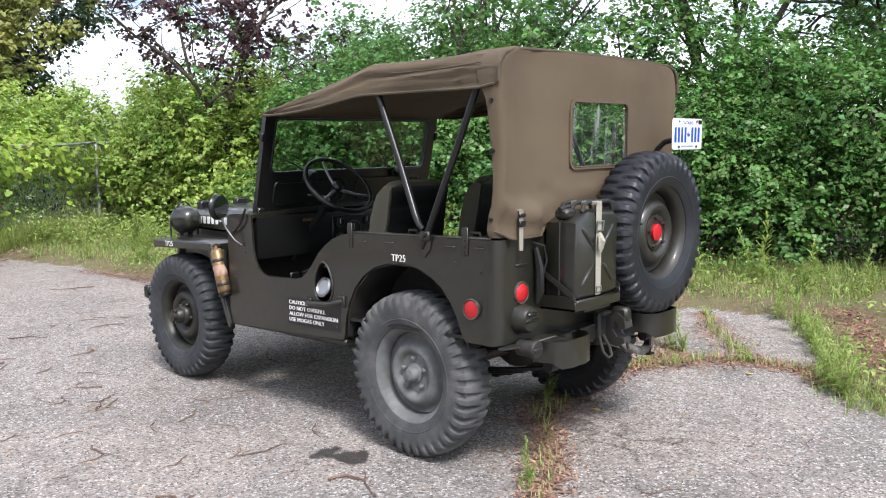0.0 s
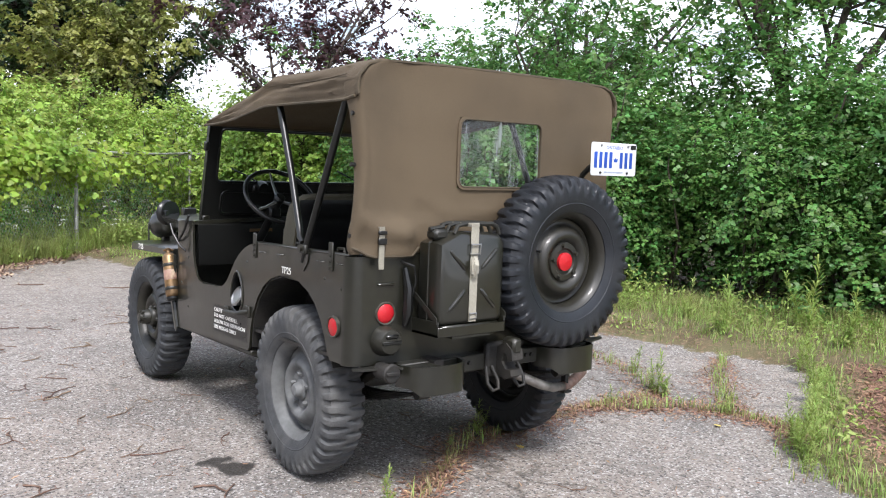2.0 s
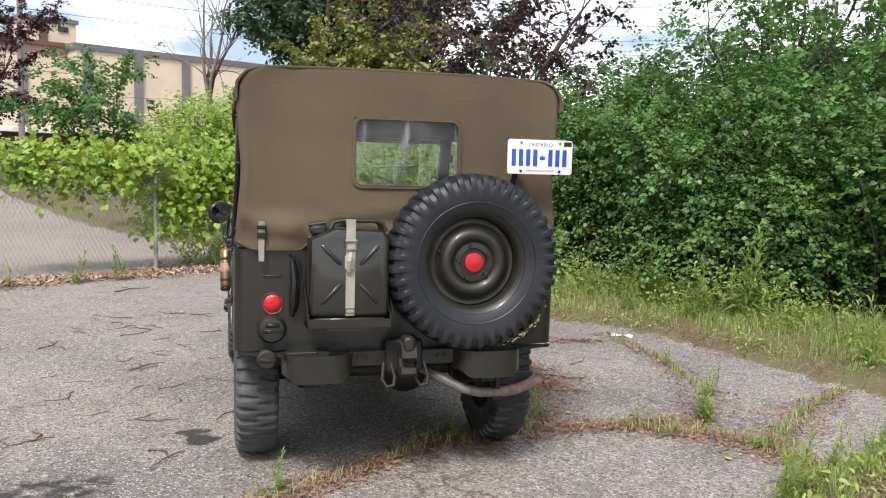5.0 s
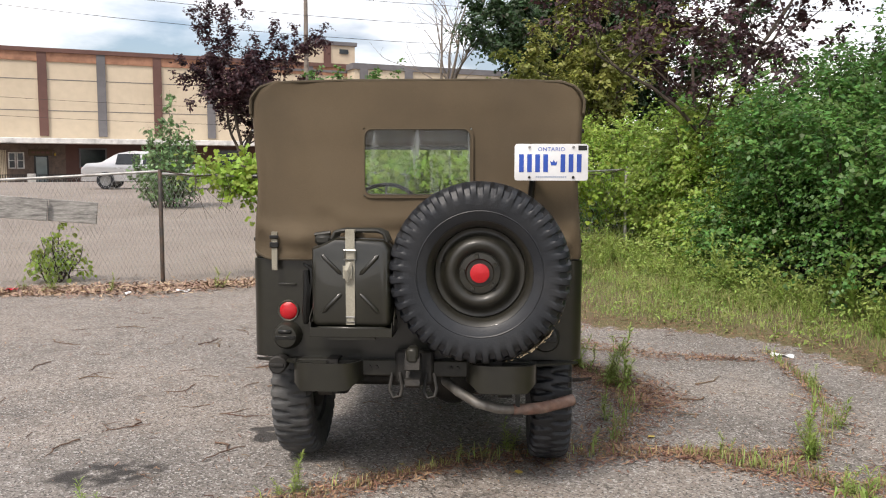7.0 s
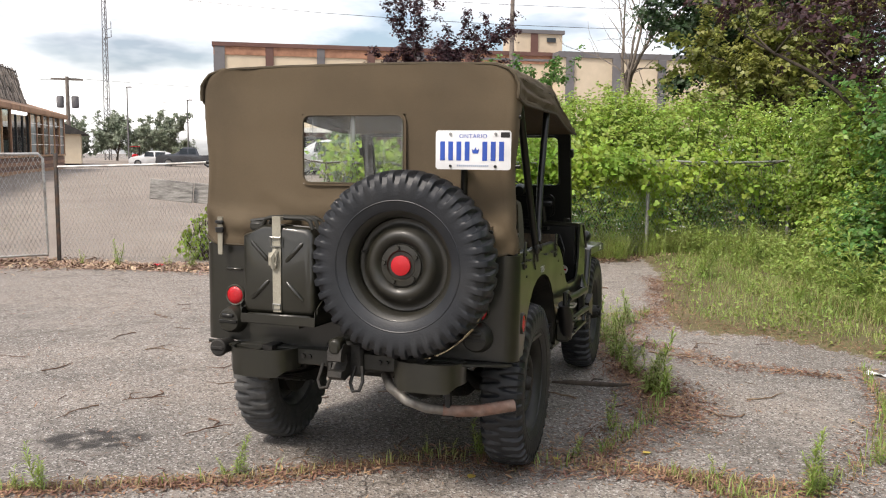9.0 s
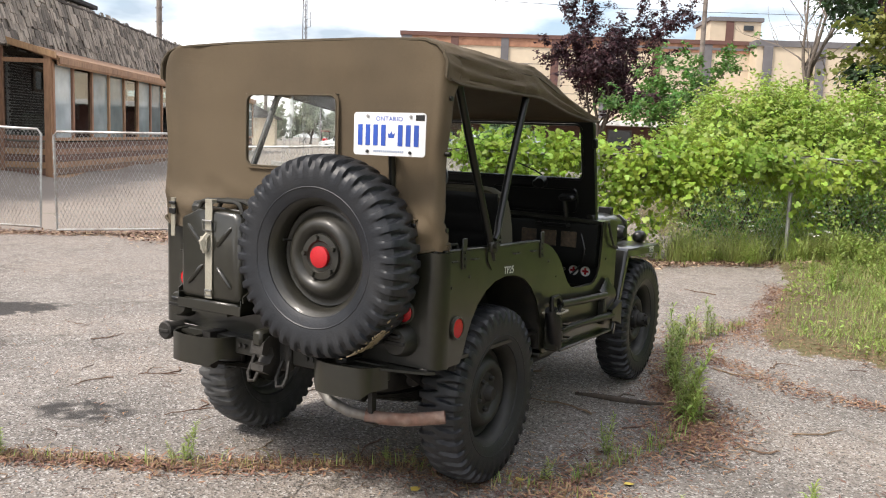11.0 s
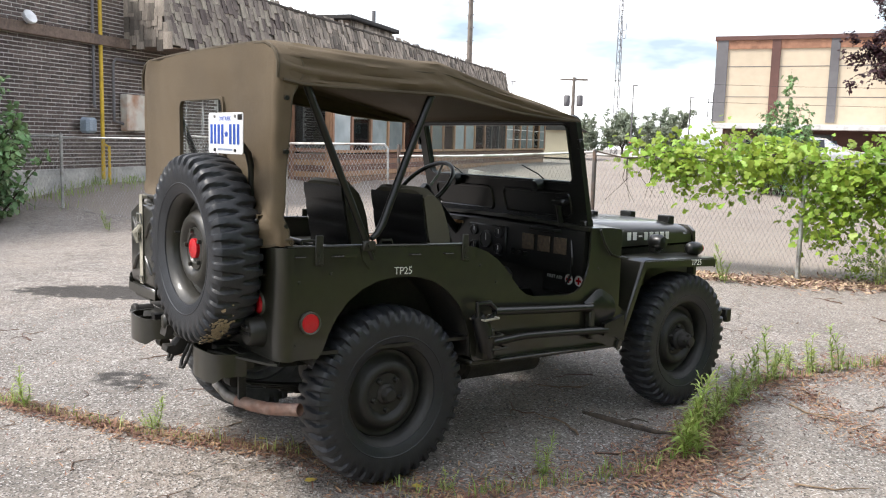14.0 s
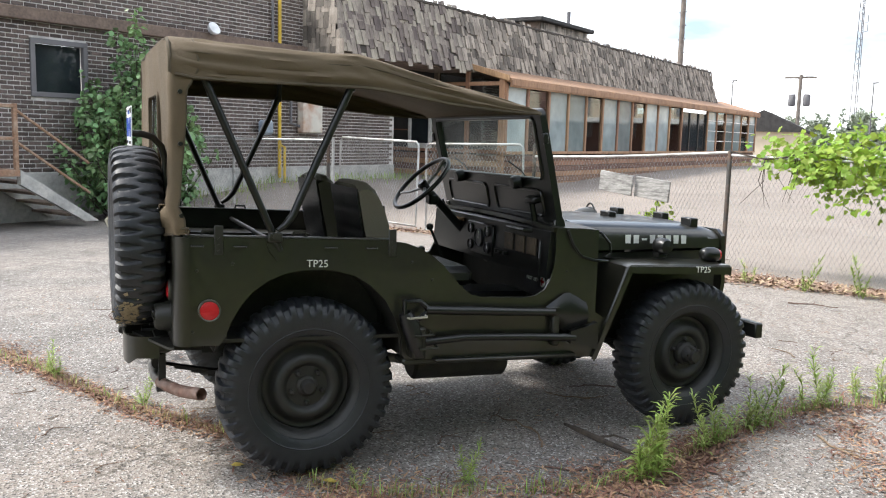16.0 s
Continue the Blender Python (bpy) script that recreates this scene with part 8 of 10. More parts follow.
lit = np.concatenate([w[0] for w in weeds_on] + [along([(0.9, 2.0), (1.25, 1.55), (1.35, 0.95)], 3000, 0.16, g), along([(0.9, 3.0), (1.6, 2.4), (2.4, 2.3)], 1500, 0.14, g), along(edge_ + np.array([0.30, -0.22]), 5200, 0.22, g), along([(1.9, -2.2), (3.0, -1.7), (4.4, -1.0)], 2600, 0.45, g)])
fen = np.concatenate([along([(-7.6, 5.05), (-5.6, 5.25), (-3.6, 5.85), (-1.7, 6.95)], 15000, 0.36, g), along([(-1.7, 6.95), (0.1, 8.6), (0.9, 9.4)], 6500, 0.34, g), along([(-10.0, 2.8), (-7.6, 5.0)], 3000, 0.30, g)])
stuff("crack_leaf_litter", flat_bits(g, on_ground(lit), 0.036, 0.010, 0.24), LITTER, "reddish-brown dead leaves and needles in the cracks", "leaf litter")
stuff("fence_leaf_litter", flat_bits(g, on_ground(fen), 0.066), LITTER_PALE, "drift of dead leaves along the fence foot", "leaf litter")
scat = np.concatenate([np.column_stack([g.uniform(-4, 3.4, 3200), g.uniform(-2, 5, 3200)]), np.column_stack([g.uniform(-7, 1, 1500), g.uniform(2, 7, 1500)]), along(CRACK_B, 1500, 0.30, g), along([(3.3, 1.4), (3.1, 2.25), (2.9, 2.8), (2.5, 3.25), (2.0, 3.56), (1.4, 3.62), (1.15, 4.1), (1.0, 5.2), (0.85, 6.8)], 9000, 0.17, g)])
stuff("scattered_litter", flat_bits(g, on_ground(scat), 0.036, 0.010, 0.16), LITTER, "scraps of bark and dead leaves over the asphalt", "leaf litter")
stuff("crack_grass", blades(g, on_ground(np.concatenate([w[1] for w in weeds_on] + [along(edge_, 1500, 0.10, g)])), 0.085, 0.0055, 1.1), GRASS, "tufts of green grass in the cracks", "grass")
stuff("dry_crack_grass", blades(g, on_ground(np.concatenate([w[2] for w in weeds_on] + [along(edge_, 700, 0.12, g)])), 0.060, 0.0045, 1.4), GRASS_DRY, "straw-coloured dry grass in the cracks", "grass")


def weed_data(seed, height, n_leaf, mat):
    """A clump of goldenrod-like shoots: upright stalks with narrow leaves all the way up."""
    g_ = np.random.default_rng(seed)
    stalks, vv, ff, o = Mesh(), [], [], 0
    for shoot in range(3):
        hh = height * (1.0, 0.78, 0.55)[shoot]
        pts = [(g_.normal() * 0.03 * (shoot > 0), g_.normal() * 0.03 * (shoot > 0), 0)]
        lean = g_.normal(size=2) * 0.008
        for k in range(6):
            x, y, z = pts[-1]
            pts.append((x + g_.normal() * 0.010 + lean[0], y + g_.normal() * 0.010 + lean[1], z + hh / 6))
        tz = np.sort(g_.uniform(0.06, 1.0, n_leaf))
        c = np.column_stack([np.interp(tz, np.linspace(0, 1, 7), [p[i] for p in pts]) for i in range(3)])
        a = np.arange(n_leaf) * 2.4 + g_.normal(size=n_leaf) * 0.3
        d = unit(np.stack([np.cos(a), np.sin(a), 0.55 + 0.7 * tz + g_.normal(size=n_leaf) * 0.2], -1))
        s = unit(np.cross(d, [0, 0, 1.0]))
        ln = (hh * 0.33 * (1.10 - 0.55 * tz) * g_.uniform(0.6, 1.25, n_leaf))[:, None]
        w = ln * 0.045 + 0.002
        dn = np.array([0, 0, -1.0])
        v_ = np.stack([c - s * 0.002, c + s * 0.002, c + d * ln * 0.55 + s * w, c + d * ln * 0.55 - s * w, c + d * ln + dn * ln * 0.32 + s * 0.001, c + d * ln + dn * ln * 0.32 - s * 0.001], 1).reshape(-1, 3)
        b = (o + np.arange(n_leaf) * 6)[:, None]
        vv.append(v_)
        ff.append(np.concatenate([b + np.array([[0, 1, 2, 3]]), b + np.array([[3, 2, 4, 5]])], 1).reshape(-1, 4))
        o += len(v_)
        stalks.tube(pts, [0.0035, 0.003, 0.003, 0.0025, 0.002, 0.0015, 0.001], 5)
    return stalks, fast_mesh(np.concatenate(vv), np.concatenate(ff), mat)


protos = []
for k in range(4):
    st, lf = weed_data(300 + k, (0.34, 0.46, 0.28, 0.52)[k], (48, 60, 44, 60)[k], TALL_GRASS if k % 2 == 0 else WEED)
    w = thing("weed", "yellow-green leafy weed growing from a crack", "weed", "weeds in the cracks", at=Matrix.Translation((50 + k, -50, 0)))
    part("stalk", st, WEED, w)
    part("leaves", lf, None, w)
    protos.append(w)
spots = [(1.20, 1.42, 1.0), (1.16, 1.50, 0.9), (1.24, 1.36, 0.8), (1.10, 1.58, 0.85), (1.02, 1.86, 0.9), (0.98, 2.00, 0.7), (0.92, 2.14, 0.8), (0.86, 2.32, 1.0), (0.83, 2.42, 0.9), (0.76, 2.62, 0.85), (0.72, 2.88, 1.0), (0.68, 3.02, 0.8),
         (0.66, 3.25, 0.9), (0.72, 3.50, 0.95), (0.80, 3.72, 0.8), (0.86, 0.10, 0.62), (0.90, 0.16, 0.5), (1.0, 0.62, 0.45), (0.62, 3.05, 0.75), (0.60, 3.42, 0.7), (1.14, 1.46, 0.7), (1.22, 1.30, 0.55),
         (-0.62, -0.62, 0.35), (-1.28, -1.05, 0.5), (-1.36, -1.08, 0.4), (-0.55, -0.60, 0.45), (0.30, -0.05, 0.4), (0.42, 0.02, 0.45), (0.18, -0.06, 0.35), (1.95, -0.02, 0.7), (1.98, -0.44, 0.6), (2.0, 0.1, 0.5), (2.4, -0.78, 0.7), (2.5, -0.70, 0.55),
         (2.2, -0.86, 0.75), (2.7, -0.62, 0.7), (2.9, -0.50, 0.6), (3.1, -0.40, 0.8), (1.82, -1.02, 0.7), (1.70, -1.10, 0.8), (2.05, -0.94, 0.9), (3.4, -0.1, 0.9), (1.48, -1.30, 0.7), (1.60, -1.20, 0.7), (2.5, 1.4, 0.6), (2.3, 0.55, 0.5), (1.55, 0.06, 0.5),
         (-4.9, 5.45, 0.9), (-4.2, 5.5, 0.8), (-2.4, 6.1, 1.0), (-3.0, 5.9, 1.1), (-5.9, 5.3, 0.8), (-6.4, 5.2, 0.7), (-1.9, 6.4, 1.1), (-5.3, 5.5, 0.7), (3.9, 0.9, 1.2), (4.3, 1.6, 1.3), (4.4, 0.1, 1.3), (4.1, 2.2, 1.2), (3.6, 2.9, 1.2), (2.9, 4.2, 1.2),
         (2.3, 4.9, 1.1), (1.9, 5.6, 1.2), (1.4, 6.6, 1.3), (1.1, 7.4, 1.2), (1.8, 7.6, 1.4), (2.4, 6.6, 1.3), (4.7, 0.6, 1.5), (5.0, -0.3, 1.4), (3.2, 3.5, 1.1), (0.8, 8.2, 1.3), (0.2, 8.3, 1.1), (1.5, 8.6, 1.3), (2.3, 7.3, 1.5), (2.6, 6.2, 1.5), (2.9, 5.2, 1.6), (3.2, 4.4, 1.7), (3.7, 3.7, 1.8), (3.9, 3.2, 1.9), (4.1, 2.8, 2.0), (2.7, 5.7, 1.3), (2.1, 8.1, 1.4), (3.4, 4.1, 1.5), (0.0, 8.8, 1.5), (-0.5, 8.5, 1.5), (0.3, 9.2, 1.6), (-0.9, 8.1, 1.4), (0.7, 9.6, 1.6), (-8.9, 3.3, 0.8), (-9.6, 1.9, 0.8)]
rng = random.Random(12)
spots = [(x, y, sc * (1.08 if k < 5 else 0.86)) for k, (x, y, sc) in enumerate(spots) if k > 21 or k % 3]
for k, (x, y, sc) in enumerate(spots):
    m = Matrix.Translation((x, y, ground_z(x, y) - 0.005)) @ Matrix.Rotation(rng.uniform(0, 6.28), 4, "Z") @ Matrix.Rotation(rng.uniform(-0.16, 0.16), 4, "X") @ Matrix.Diagonal((sc, sc, sc, 1))
    if k < 4:
        protos[k].matrix_basis = m
    else:
        copy_thing(protos[k % 4], m).matrix_basis = m
# bushy weed at the fence board
poplar_clump("sapling", "small green poplar sapling by the fence", "sapling", 91, 13, 0.36, 0.86, 0.070, Matrix.Translation((-5.30, 6.35, 0.0)), LEAF_VINE, 0.75)

# twigs and sticks lying about
TWIG = material("dry_twig", (0.115, 0.066, 0.044), 0.85, second=(0.22, 0.15, 0.11), fine=60, coarse=20, vary=0.3, bump=0.3, per_object=0.35)
twig_src = []
for k in range(6):
    g_ = np.random.default_rng(400 + k)
    tm = Mesh()
    a, p, pts = 0.0, np.array([-0.17, 0.0, 0.0]), []
    for j in range(9):
        pts.append(tuple(p + np.array([0, 0, 0.006 + 0.004 * abs(math.sin(j * 1.7 + k))])))
        a += g_.normal() * 0.42
        p = p + np.array([math.cos(a), math.sin(a), 0]) * 0.042
    tm.tube(pts, [0.0055 - 0.0004 * j for j in range(9)], 5)
    x, y, z = pts[4]
    tm.tube([pts[4], (x + 0.03, y + 0.04, z + 0.006), (x + 0.05, y + 0.09, z - 0.003)], [0.004, 0.003, 0.0015], 4)
    twig_src.append(data_of(tm, TWIG, 60))
sticks = [(-1.40, 1.93, 1.0), (-1.30, 1.75, 0.9), (-0.95, 0.02, 1.1), (-1.15, 0.5, 0.8), (-0.80, 0.62, 0.7), (-1.75, 1.1, 0.9), (-0.55, -0.15, 0.9), (-0.35, -0.28, 0.6), (-1.6, 0.35, 1.0), (-1.05, 1.25, 0.7), (-2.0, 2.7, 1.0), (-1.2, 2.3, 0.8), (-0.95, 1.5, 0.6)]
rng = random.Random(44)
for k in range(170):
    sticks.append((rng.uniform(-3.4, 2.2), rng.uniform(-1.3, 4.2), rng.choice((0.25, 0.35, 0.5, 0.6, 0.9))))
sticks += [(0.60, 1.30, 1.2), (1.05, 1.15, 0.9), (-0.6, 6.4, 1.2), (0.2, 5.6, 1.3), (-1.8, 5.6, 1.4), (1.6, 1.0, 1.1), (1.9, 1.5, 1.0), (1.25, 2.5, 1.2), (1.5, 3.0, 1.0), (1.65, -0.2, 0.6)]
for k, (x, y, sc) in enumerate(sticks):
    if abs(abs(x) - 0.63) < 0.13 and (abs(y) < 0.22 or abs(y - 2.03) < 0.22):
        continue
    t_ = new("twig", twig_src[k % 6])
    t_.matrix_world = Matrix.Translation((x, y, ground_z(x, y))) @ Matrix.Rotation(rng.uniform(0, 6.28), 4, "Z") @ Matrix.Diagonal((sc, sc, sc, 1))
    tagged(t_, "dry brown twig lying on the asphalt", "twig", "fallen twigs")
YEL = material("yellow_fallen_leaf", (0.55, 0.42, 0.08), 0.6, vary=0.15, bump=0)
for k, (x, y) in enumerate([(0.805, 0.095), (0.47, -0.30), (1.70, -0.62), (2.05, -0.30), (-0.1, -0.2), (1.2, 0.3), (2.3, 1.2)]):
    v, f = leaf_arrays(np.random.default_rng(600 + k), np.array([[0, 0, 0.006]]), np.array([[0.1, 0.1, 1.0]]), 0.055, 0.7, -0.1)
    lf = new("fallen_leaf", fast_mesh(v, f, YEL))
    lf.matrix_world = Matrix.Translation((x, y, ground_z(x, y) + 0.004))
    tagged(lf, "yellow fallen leaf on the asphalt", "leaf", "fallen leaves")
stick = thing("branch", "dead grey branch lying beside the jeep's wheel", "branch", at=Matrix.Translation((0.76, 1.43, 0.0)) @ Matrix.Rotation(radians(24), 4, "Z") @ Matrix.Diagonal((0.68, 0.9, 1, 1)))
part("limb", Mesh().tube([(-0.32, 0.06, 0.02), (-0.15, 0.02, 0.025), (0.05, -0.01, 0.02), (0.30, -0.05, 0.018), (0.42, -0.02, 0.015)], [0.008, 0.015, 0.017, 0.012, 0.006], 7), BARK, stick)
part("twig", Mesh().tube([(0.02, 0.0, 0.02), (0.10, 0.08, 0.03), (0.20, 0.11, 0.015)], [0.008, 0.006, 0.003], 5), BARK, stick)
litter_white = [(2.62, 2.42, 0.09, 0.03), (-3.35, 5.55, 0.10, 0.05), (-3.9, 5.3, 0.07, 0.05)]
for x, y, a, b in litter_white:
    lw = new("paper_scrap", data_of(Mesh().sheet([[(a * u, b * w, 0.012 + 0.012 * math.sin(u * 4 + w * 2)) for w in np.linspace(-1, 1, 4)] for u in np.linspace(-1, 1, 6)], 0.002), PLATE_WHITE, 60))
    lw.matrix_world = Matrix.Translation((x, y, ground_z(x, y) + 0.002)) @ Matrix.Rotation(x, 4, "Z")
    tagged(lw, "crumpled white paper scrap on the ground", "litter", "paper scraps")
rd = new("red_wrapper", data_of(Mesh().sheet([[(0.06 * u, 0.04 * w, 0.02 + 0.014 * math.sin(u * 5 + w * 3)) for w in np.linspace(-1, 1, 4)] for u in np.linspace(-1, 1, 6)], 0.002), RED_LENS, 60))
rd.matrix_world = Matrix.Translation((-5.33, 5.35, ground_z(-5.33, 5.35) + 0.02))
tagged(rd, "crumpled red wrapper in the leaf drift", "litter")

# ---- restaurant building: brick wing, shingled mansard, long glazed front ----
BRICK = material("dark_brown_brick", (0.088, 0.064, 0.058), 0.85, second=(0.060, 0.046, 0.043), fine=50, coarse=8, vary=0.25, bump=0.3, island=0.35, per_object=0.35)
MORTAR = material("pale_mortar", (0.60, 0.575, 0.55), 0.95, fine=60, vary=0.2, bump=0.3)
SHINGLE = material("grey_brown_cedar_shingle", (0.205, 0.172, 0.146), 0.9, second=(0.120, 0.098, 0.084), fine=25, coarse=2.5, vary=0.3, bump=0.4, island=0.62, per_object=0.55, stretch=(3, 3, 0.6), bump_scale=20)
SHINGLE_BACK = material("shingle_underlay", (0.06, 0.05, 0.042), 0.95, vary=0.2)
TIMBER = material("stained_timber", (0.33, 0.185, 0.105), 0.65, second=(0.22, 0.125, 0.075), fine=20, coarse=3, vary=0.25, bump=0.25, per_object=0.2, stretch=(1, 1, 0.2))
TIMBER_OLD = material("weathered_timber", (0.20, 0.15, 0.115), 0.9, second=(0.13, 0.10, 0.08), fine=25, coarse=4, vary=0.3, bump=0.4, per_object=0.2)
SIDING = material("brown_siding", (0.20, 0.115, 0.075), 0.7, second=(0.15, 0.09, 0.06), fine=20, coarse=2, vary=0.2, bump=0.2, per_object=0.25)
CONCRETE = material("painted_concrete", (0.46, 0.45, 0.42), 0.9, second=(0.26, 0.26, 0.25), fine=18, coarse=2, vary=0.2, bump=0.3)
# Dimness of the unlit rooms put into the colour; also dark roofs, plinth.
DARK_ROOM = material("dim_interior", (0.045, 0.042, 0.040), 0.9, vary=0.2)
CREAM = material("cream_wall_panel", (0.58, 0.49, 0.365), 0.85, second=(0.52, 0.435, 0.32), fine=3, coarse=0.4, vary=0.06, bump=0.05)
PILASTER_BROWN = material("brown_pilaster", (0.135, 0.068, 0.055), 0.85, second=(0.105, 0.058, 0.05), fine=4, coarse=0.5, vary=0.12, bump=0.05)
PILASTER_GREY = material("grey_pilaster", (0.155, 0.150, 0.155), 0.85, second=(0.12, 0.115, 0.12), fine=4, coarse=0.5, vary=0.12, bump=0.05)
BAND_ORANGE = material("rust_band", (0.36, 0.185, 0.115), 0.85, fine=4, vary=0.1, bump=0.05)
WHITE_TRIM = material("white_fascia", (0.72, 0.71, 0.68), 0.7, fine=5, vary=0.08, bump=0.03)
YELLOW_PIPE = material("yellow_gas_pipe", (0.62, 0.42, 0.04), 0.5, fine=20, vary=0.15, bump=0.05)
WINDOW_DARK = material("dark_window_glass", (0.02, 0.026, 0.03), 0.08, vary=0.1, bump=0, rough_vary=0.03)
# Reflected sky and white curtains are put into this pale pane colour.
PANE_BLUE = material("shop_pane", (0.24, 0.295, 0.30), 0.06, second=(0.38, 0.43, 0.43), fine=2, coarse=0.6, vary=0.2, bump=0, rough_vary=0.03, per_object=0.45)

U = Vector((math.cos(radians(122.5)), math.sin(radians(122.5)), 0))
N = Vector((U.y, -U.x, 0))
HB = Matrix((( U.x, N.x, 0, -11.0), (U.y, N.y, 0, -1.5), (0.013, 0, 1, -0.05), (0, 0, 0, 1)))   # local: x along the front, y out towards the lot, z up

house = thing("restaurant", "closed brick restaurant with shingled mansard and timber-framed glazing", "building")
house.matrix_world = HB


def hp(name, mesh, mat, parent=None, label="", smooth=30):
    return part(name, mesh, mat, parent or house, label, smooth)


# Brick wing (runs on behind the shingled part).
wing = hp("brick_wall", Mesh().box((-6.0, -0.30, 0.82), (0.02, -0.012, 4.45)).box((0.02, -0.30, 0.82), (0.94, -0.012, 2.08)).box((0.02, -0.30, 2.90), (0.94, -0.012, 4.45)).box((0.94, -0.30, 0.82), (9.45, -0.012, 4.45)).box((9.25, -4.9, 0.82), (9.45, -0.31, 4.45)), MORTAR, label="dark brown brick wall with pale joints")
hp("foundation", Mesh().box((-6.0, -0.30, -0.2), (9.45, 0.03, 0.82), 0.01), CONCRETE)
hp("eave_beam", Mesh().box((-6.0, 0.0, 3.20), (6.2, 0.14, 3.40), 0.015), TIMBER_OLD, label="weathered timber beam across the bricks")
win = hp("window_frame", Mesh().box((-0.02, -0.06, 2.03), (0.98, 0.03, 2.11), 0.005).box((-0.02, -0.06, 2.87), (0.98, 0.03, 2.95), 0.005).box((-0.02, -0.06, 2.11), (0.06, 0.03, 2.87), 0.005).box((0.90, -0.06, 2.11), (0.98, 0.03, 2.87), 0.005), PILASTER_GREY, label="grey window frame with dark glass")
hp("pane", Mesh().box((0.06, -0.10, 2.11), (0.90, -0.08, 2.87)), WINDOW_DARK, win)
sw = hp("window_frame", Mesh().box((7.15, -0.02, 2.36), (8.05, 0.05, 2.44)).box((7.15, -0.02, 2.92), (8.05, 0.05, 2.99)).box((7.15, -0.02, 2.44), (7.33, 0.05, 2.92)).box((7.90, -0.02, 2.44), (8.05, 0.05, 2.92)), TIMBER_OLD, label="small boarded window with pale frame")
hp("pane", Mesh().box((7.33, -0.015, 2.44), (7.90, 0.0, 2.92)), WINDOW_DARK, sw)
lampw = hp("wall_lamp", Mesh().lathe([(0.0, -0.12), (0.06, -0.11), (0.11, -0.06), (0.13, 0.0), (0.125, 0.02), (0.0, 0.05)], Matrix.Translation((3.50, 0.24, 3.48)) @ Matrix.Rotation(radians(-60), 4, "X"), 20), PLATE_WHITE, label="white round floodlight on the beam")
hp("lamp_arm", Mesh().tube([(3.50, 0.14, 3.36), (3.50, 0.20, 3.44)], 0.025, 8), PILASTER_GREY, lampw)
hp("gas_pipe", Mesh().tube([(5.36, 0.10, 0.6), (5.36, 0.10, 4.6)], 0.038, 10).tube([(5.36, 0.10, 1.3), (5.36, 0.25, 1.25), (5.36, 0.25, 0.5)], 0.03, 8), YELLOW_PIPE, label="yellow gas riser pipe")
hp("conduit", Mesh().tube([(5.20, 0.06, 2.0), (5.20, 0.06, 4.6)], 0.028, 8), PILASTER_GREY)
hp("gas_meter", Mesh().box((4.75, 0.06, 1.50), (5.03, 0.30, 1.80), 0.05), material("meter_grey_blue", (0.30, 0.36, 0.42), 0.5), label="grey-blue gas meter")
hp("electric_box", Mesh().box((5.98, 0.0, 1.56), (6.60, 0.20, 2.30), 0.02), material("rust_streaked_cream", (0.60, 0.57, 0.50), 0.6, second=(0.40, 0.20, 0.11), fine=7, coarse=3.2, vary=0.1, bump=0.05), label="cream electric box with rust stains")
hp("conduit", Mesh().tube([(7.1, 0.08, 2.95), (5.80, 0.08, 2.98), (5.72, 0.08, 2.90), (5.72, 0.08, 1.75), (5.98, 0.08, 1.70)], 0.03, 8), PILASTER_GREY)
# Loading stair at the wing's foot.
stairs = thing("loading_stair", "rusty timber and steel stair against the brick wall", "stairs")
stairs.matrix_world = HB
RUSTY_STEEL = material("rusty_stair_steel", (0.27, 0.16, 0.10), 0.8, second=(0.36, 0.27, 0.20), fine=30, coarse=6, vary=0.3, bump=0.2)
part("landing", Mesh().box((-3.6, 0.04, 0.84), (-0.92, 1.20, 0.94), 0.01), RUSTY_STEEL, stairs)
part("landing_wall", Mesh().box((-3.6, 0.04, 0.0), (-1.6, 1.10, 0.84), 0.01), CONCRETE, stairs)
part("stringer", Mesh().prism([(-0.92, 0.94), (-0.92, 0.72), (0.10, 0.12), (0.32, 0.12)], "y", 1.10, 1.20), CONCRETE, stairs)
part("stringer", Mesh().prism([(-0.92, 0.94), (-0.92, 0.72), (0.10, 0.12), (0.32, 0.12)], "y", 0.06, 0.14), CONCRETE, stairs)
for k in range(4):
    part("tread", Mesh().box((-0.92 + 0.25 * k, 0.14, 0.72 - 0.17 * k), (-0.65 + 0.25 * k, 1.10, 0.76 - 0.17 * k), 0.006), TIMBER_OLD, stairs)
for x in (-0.95, -1.35, -2.4):
    part("post", Mesh().box((x - 0.03, 1.12, 0.94), (x + 0.03, 1.18, 1.88), 0.005), RUSTY_STEEL, stairs)
for z in (1.36, 1.82):
    part("rail", Mesh().box((-3.5, 1.13, z), (-0.92, 1.17, z + 0.05), 0.005), RUSTY_STEEL, stairs)
for z in (1.80, 1.34):
    part("handrail", Mesh().tube([(-0.95, 1.155, z), (0.20, 1.155, z - 0.78)], 0.022, 8), RUSTY_STEEL, stairs)

# Mansard: sloped shingled band, its underside and ends, over the recessed wall.
M0, M1, ZL, ZH = 6.25, 32.9, 3.28, 4.78
hp("roof_deck", Mesh().prism([(0.98, ZL), (1.02, ZL + 0.02), (0.62, ZH), (-6.0, ZH), (-6.0, ZH - 0.12), (0.50, ZH - 0.12), (0.86, ZL)], "x", M0, M1), SHINGLE_BACK)
hp("soffit", Mesh().box((M0, -0.30, ZL - 0.03), (M1, 0.95, ZL)), TIMBER_OLD)
hp("ridge_trim", Mesh().box((M0, 0.52, ZH), (M1, 0.66, ZH + 0.07), 0.01), SHINGLE_BACK)
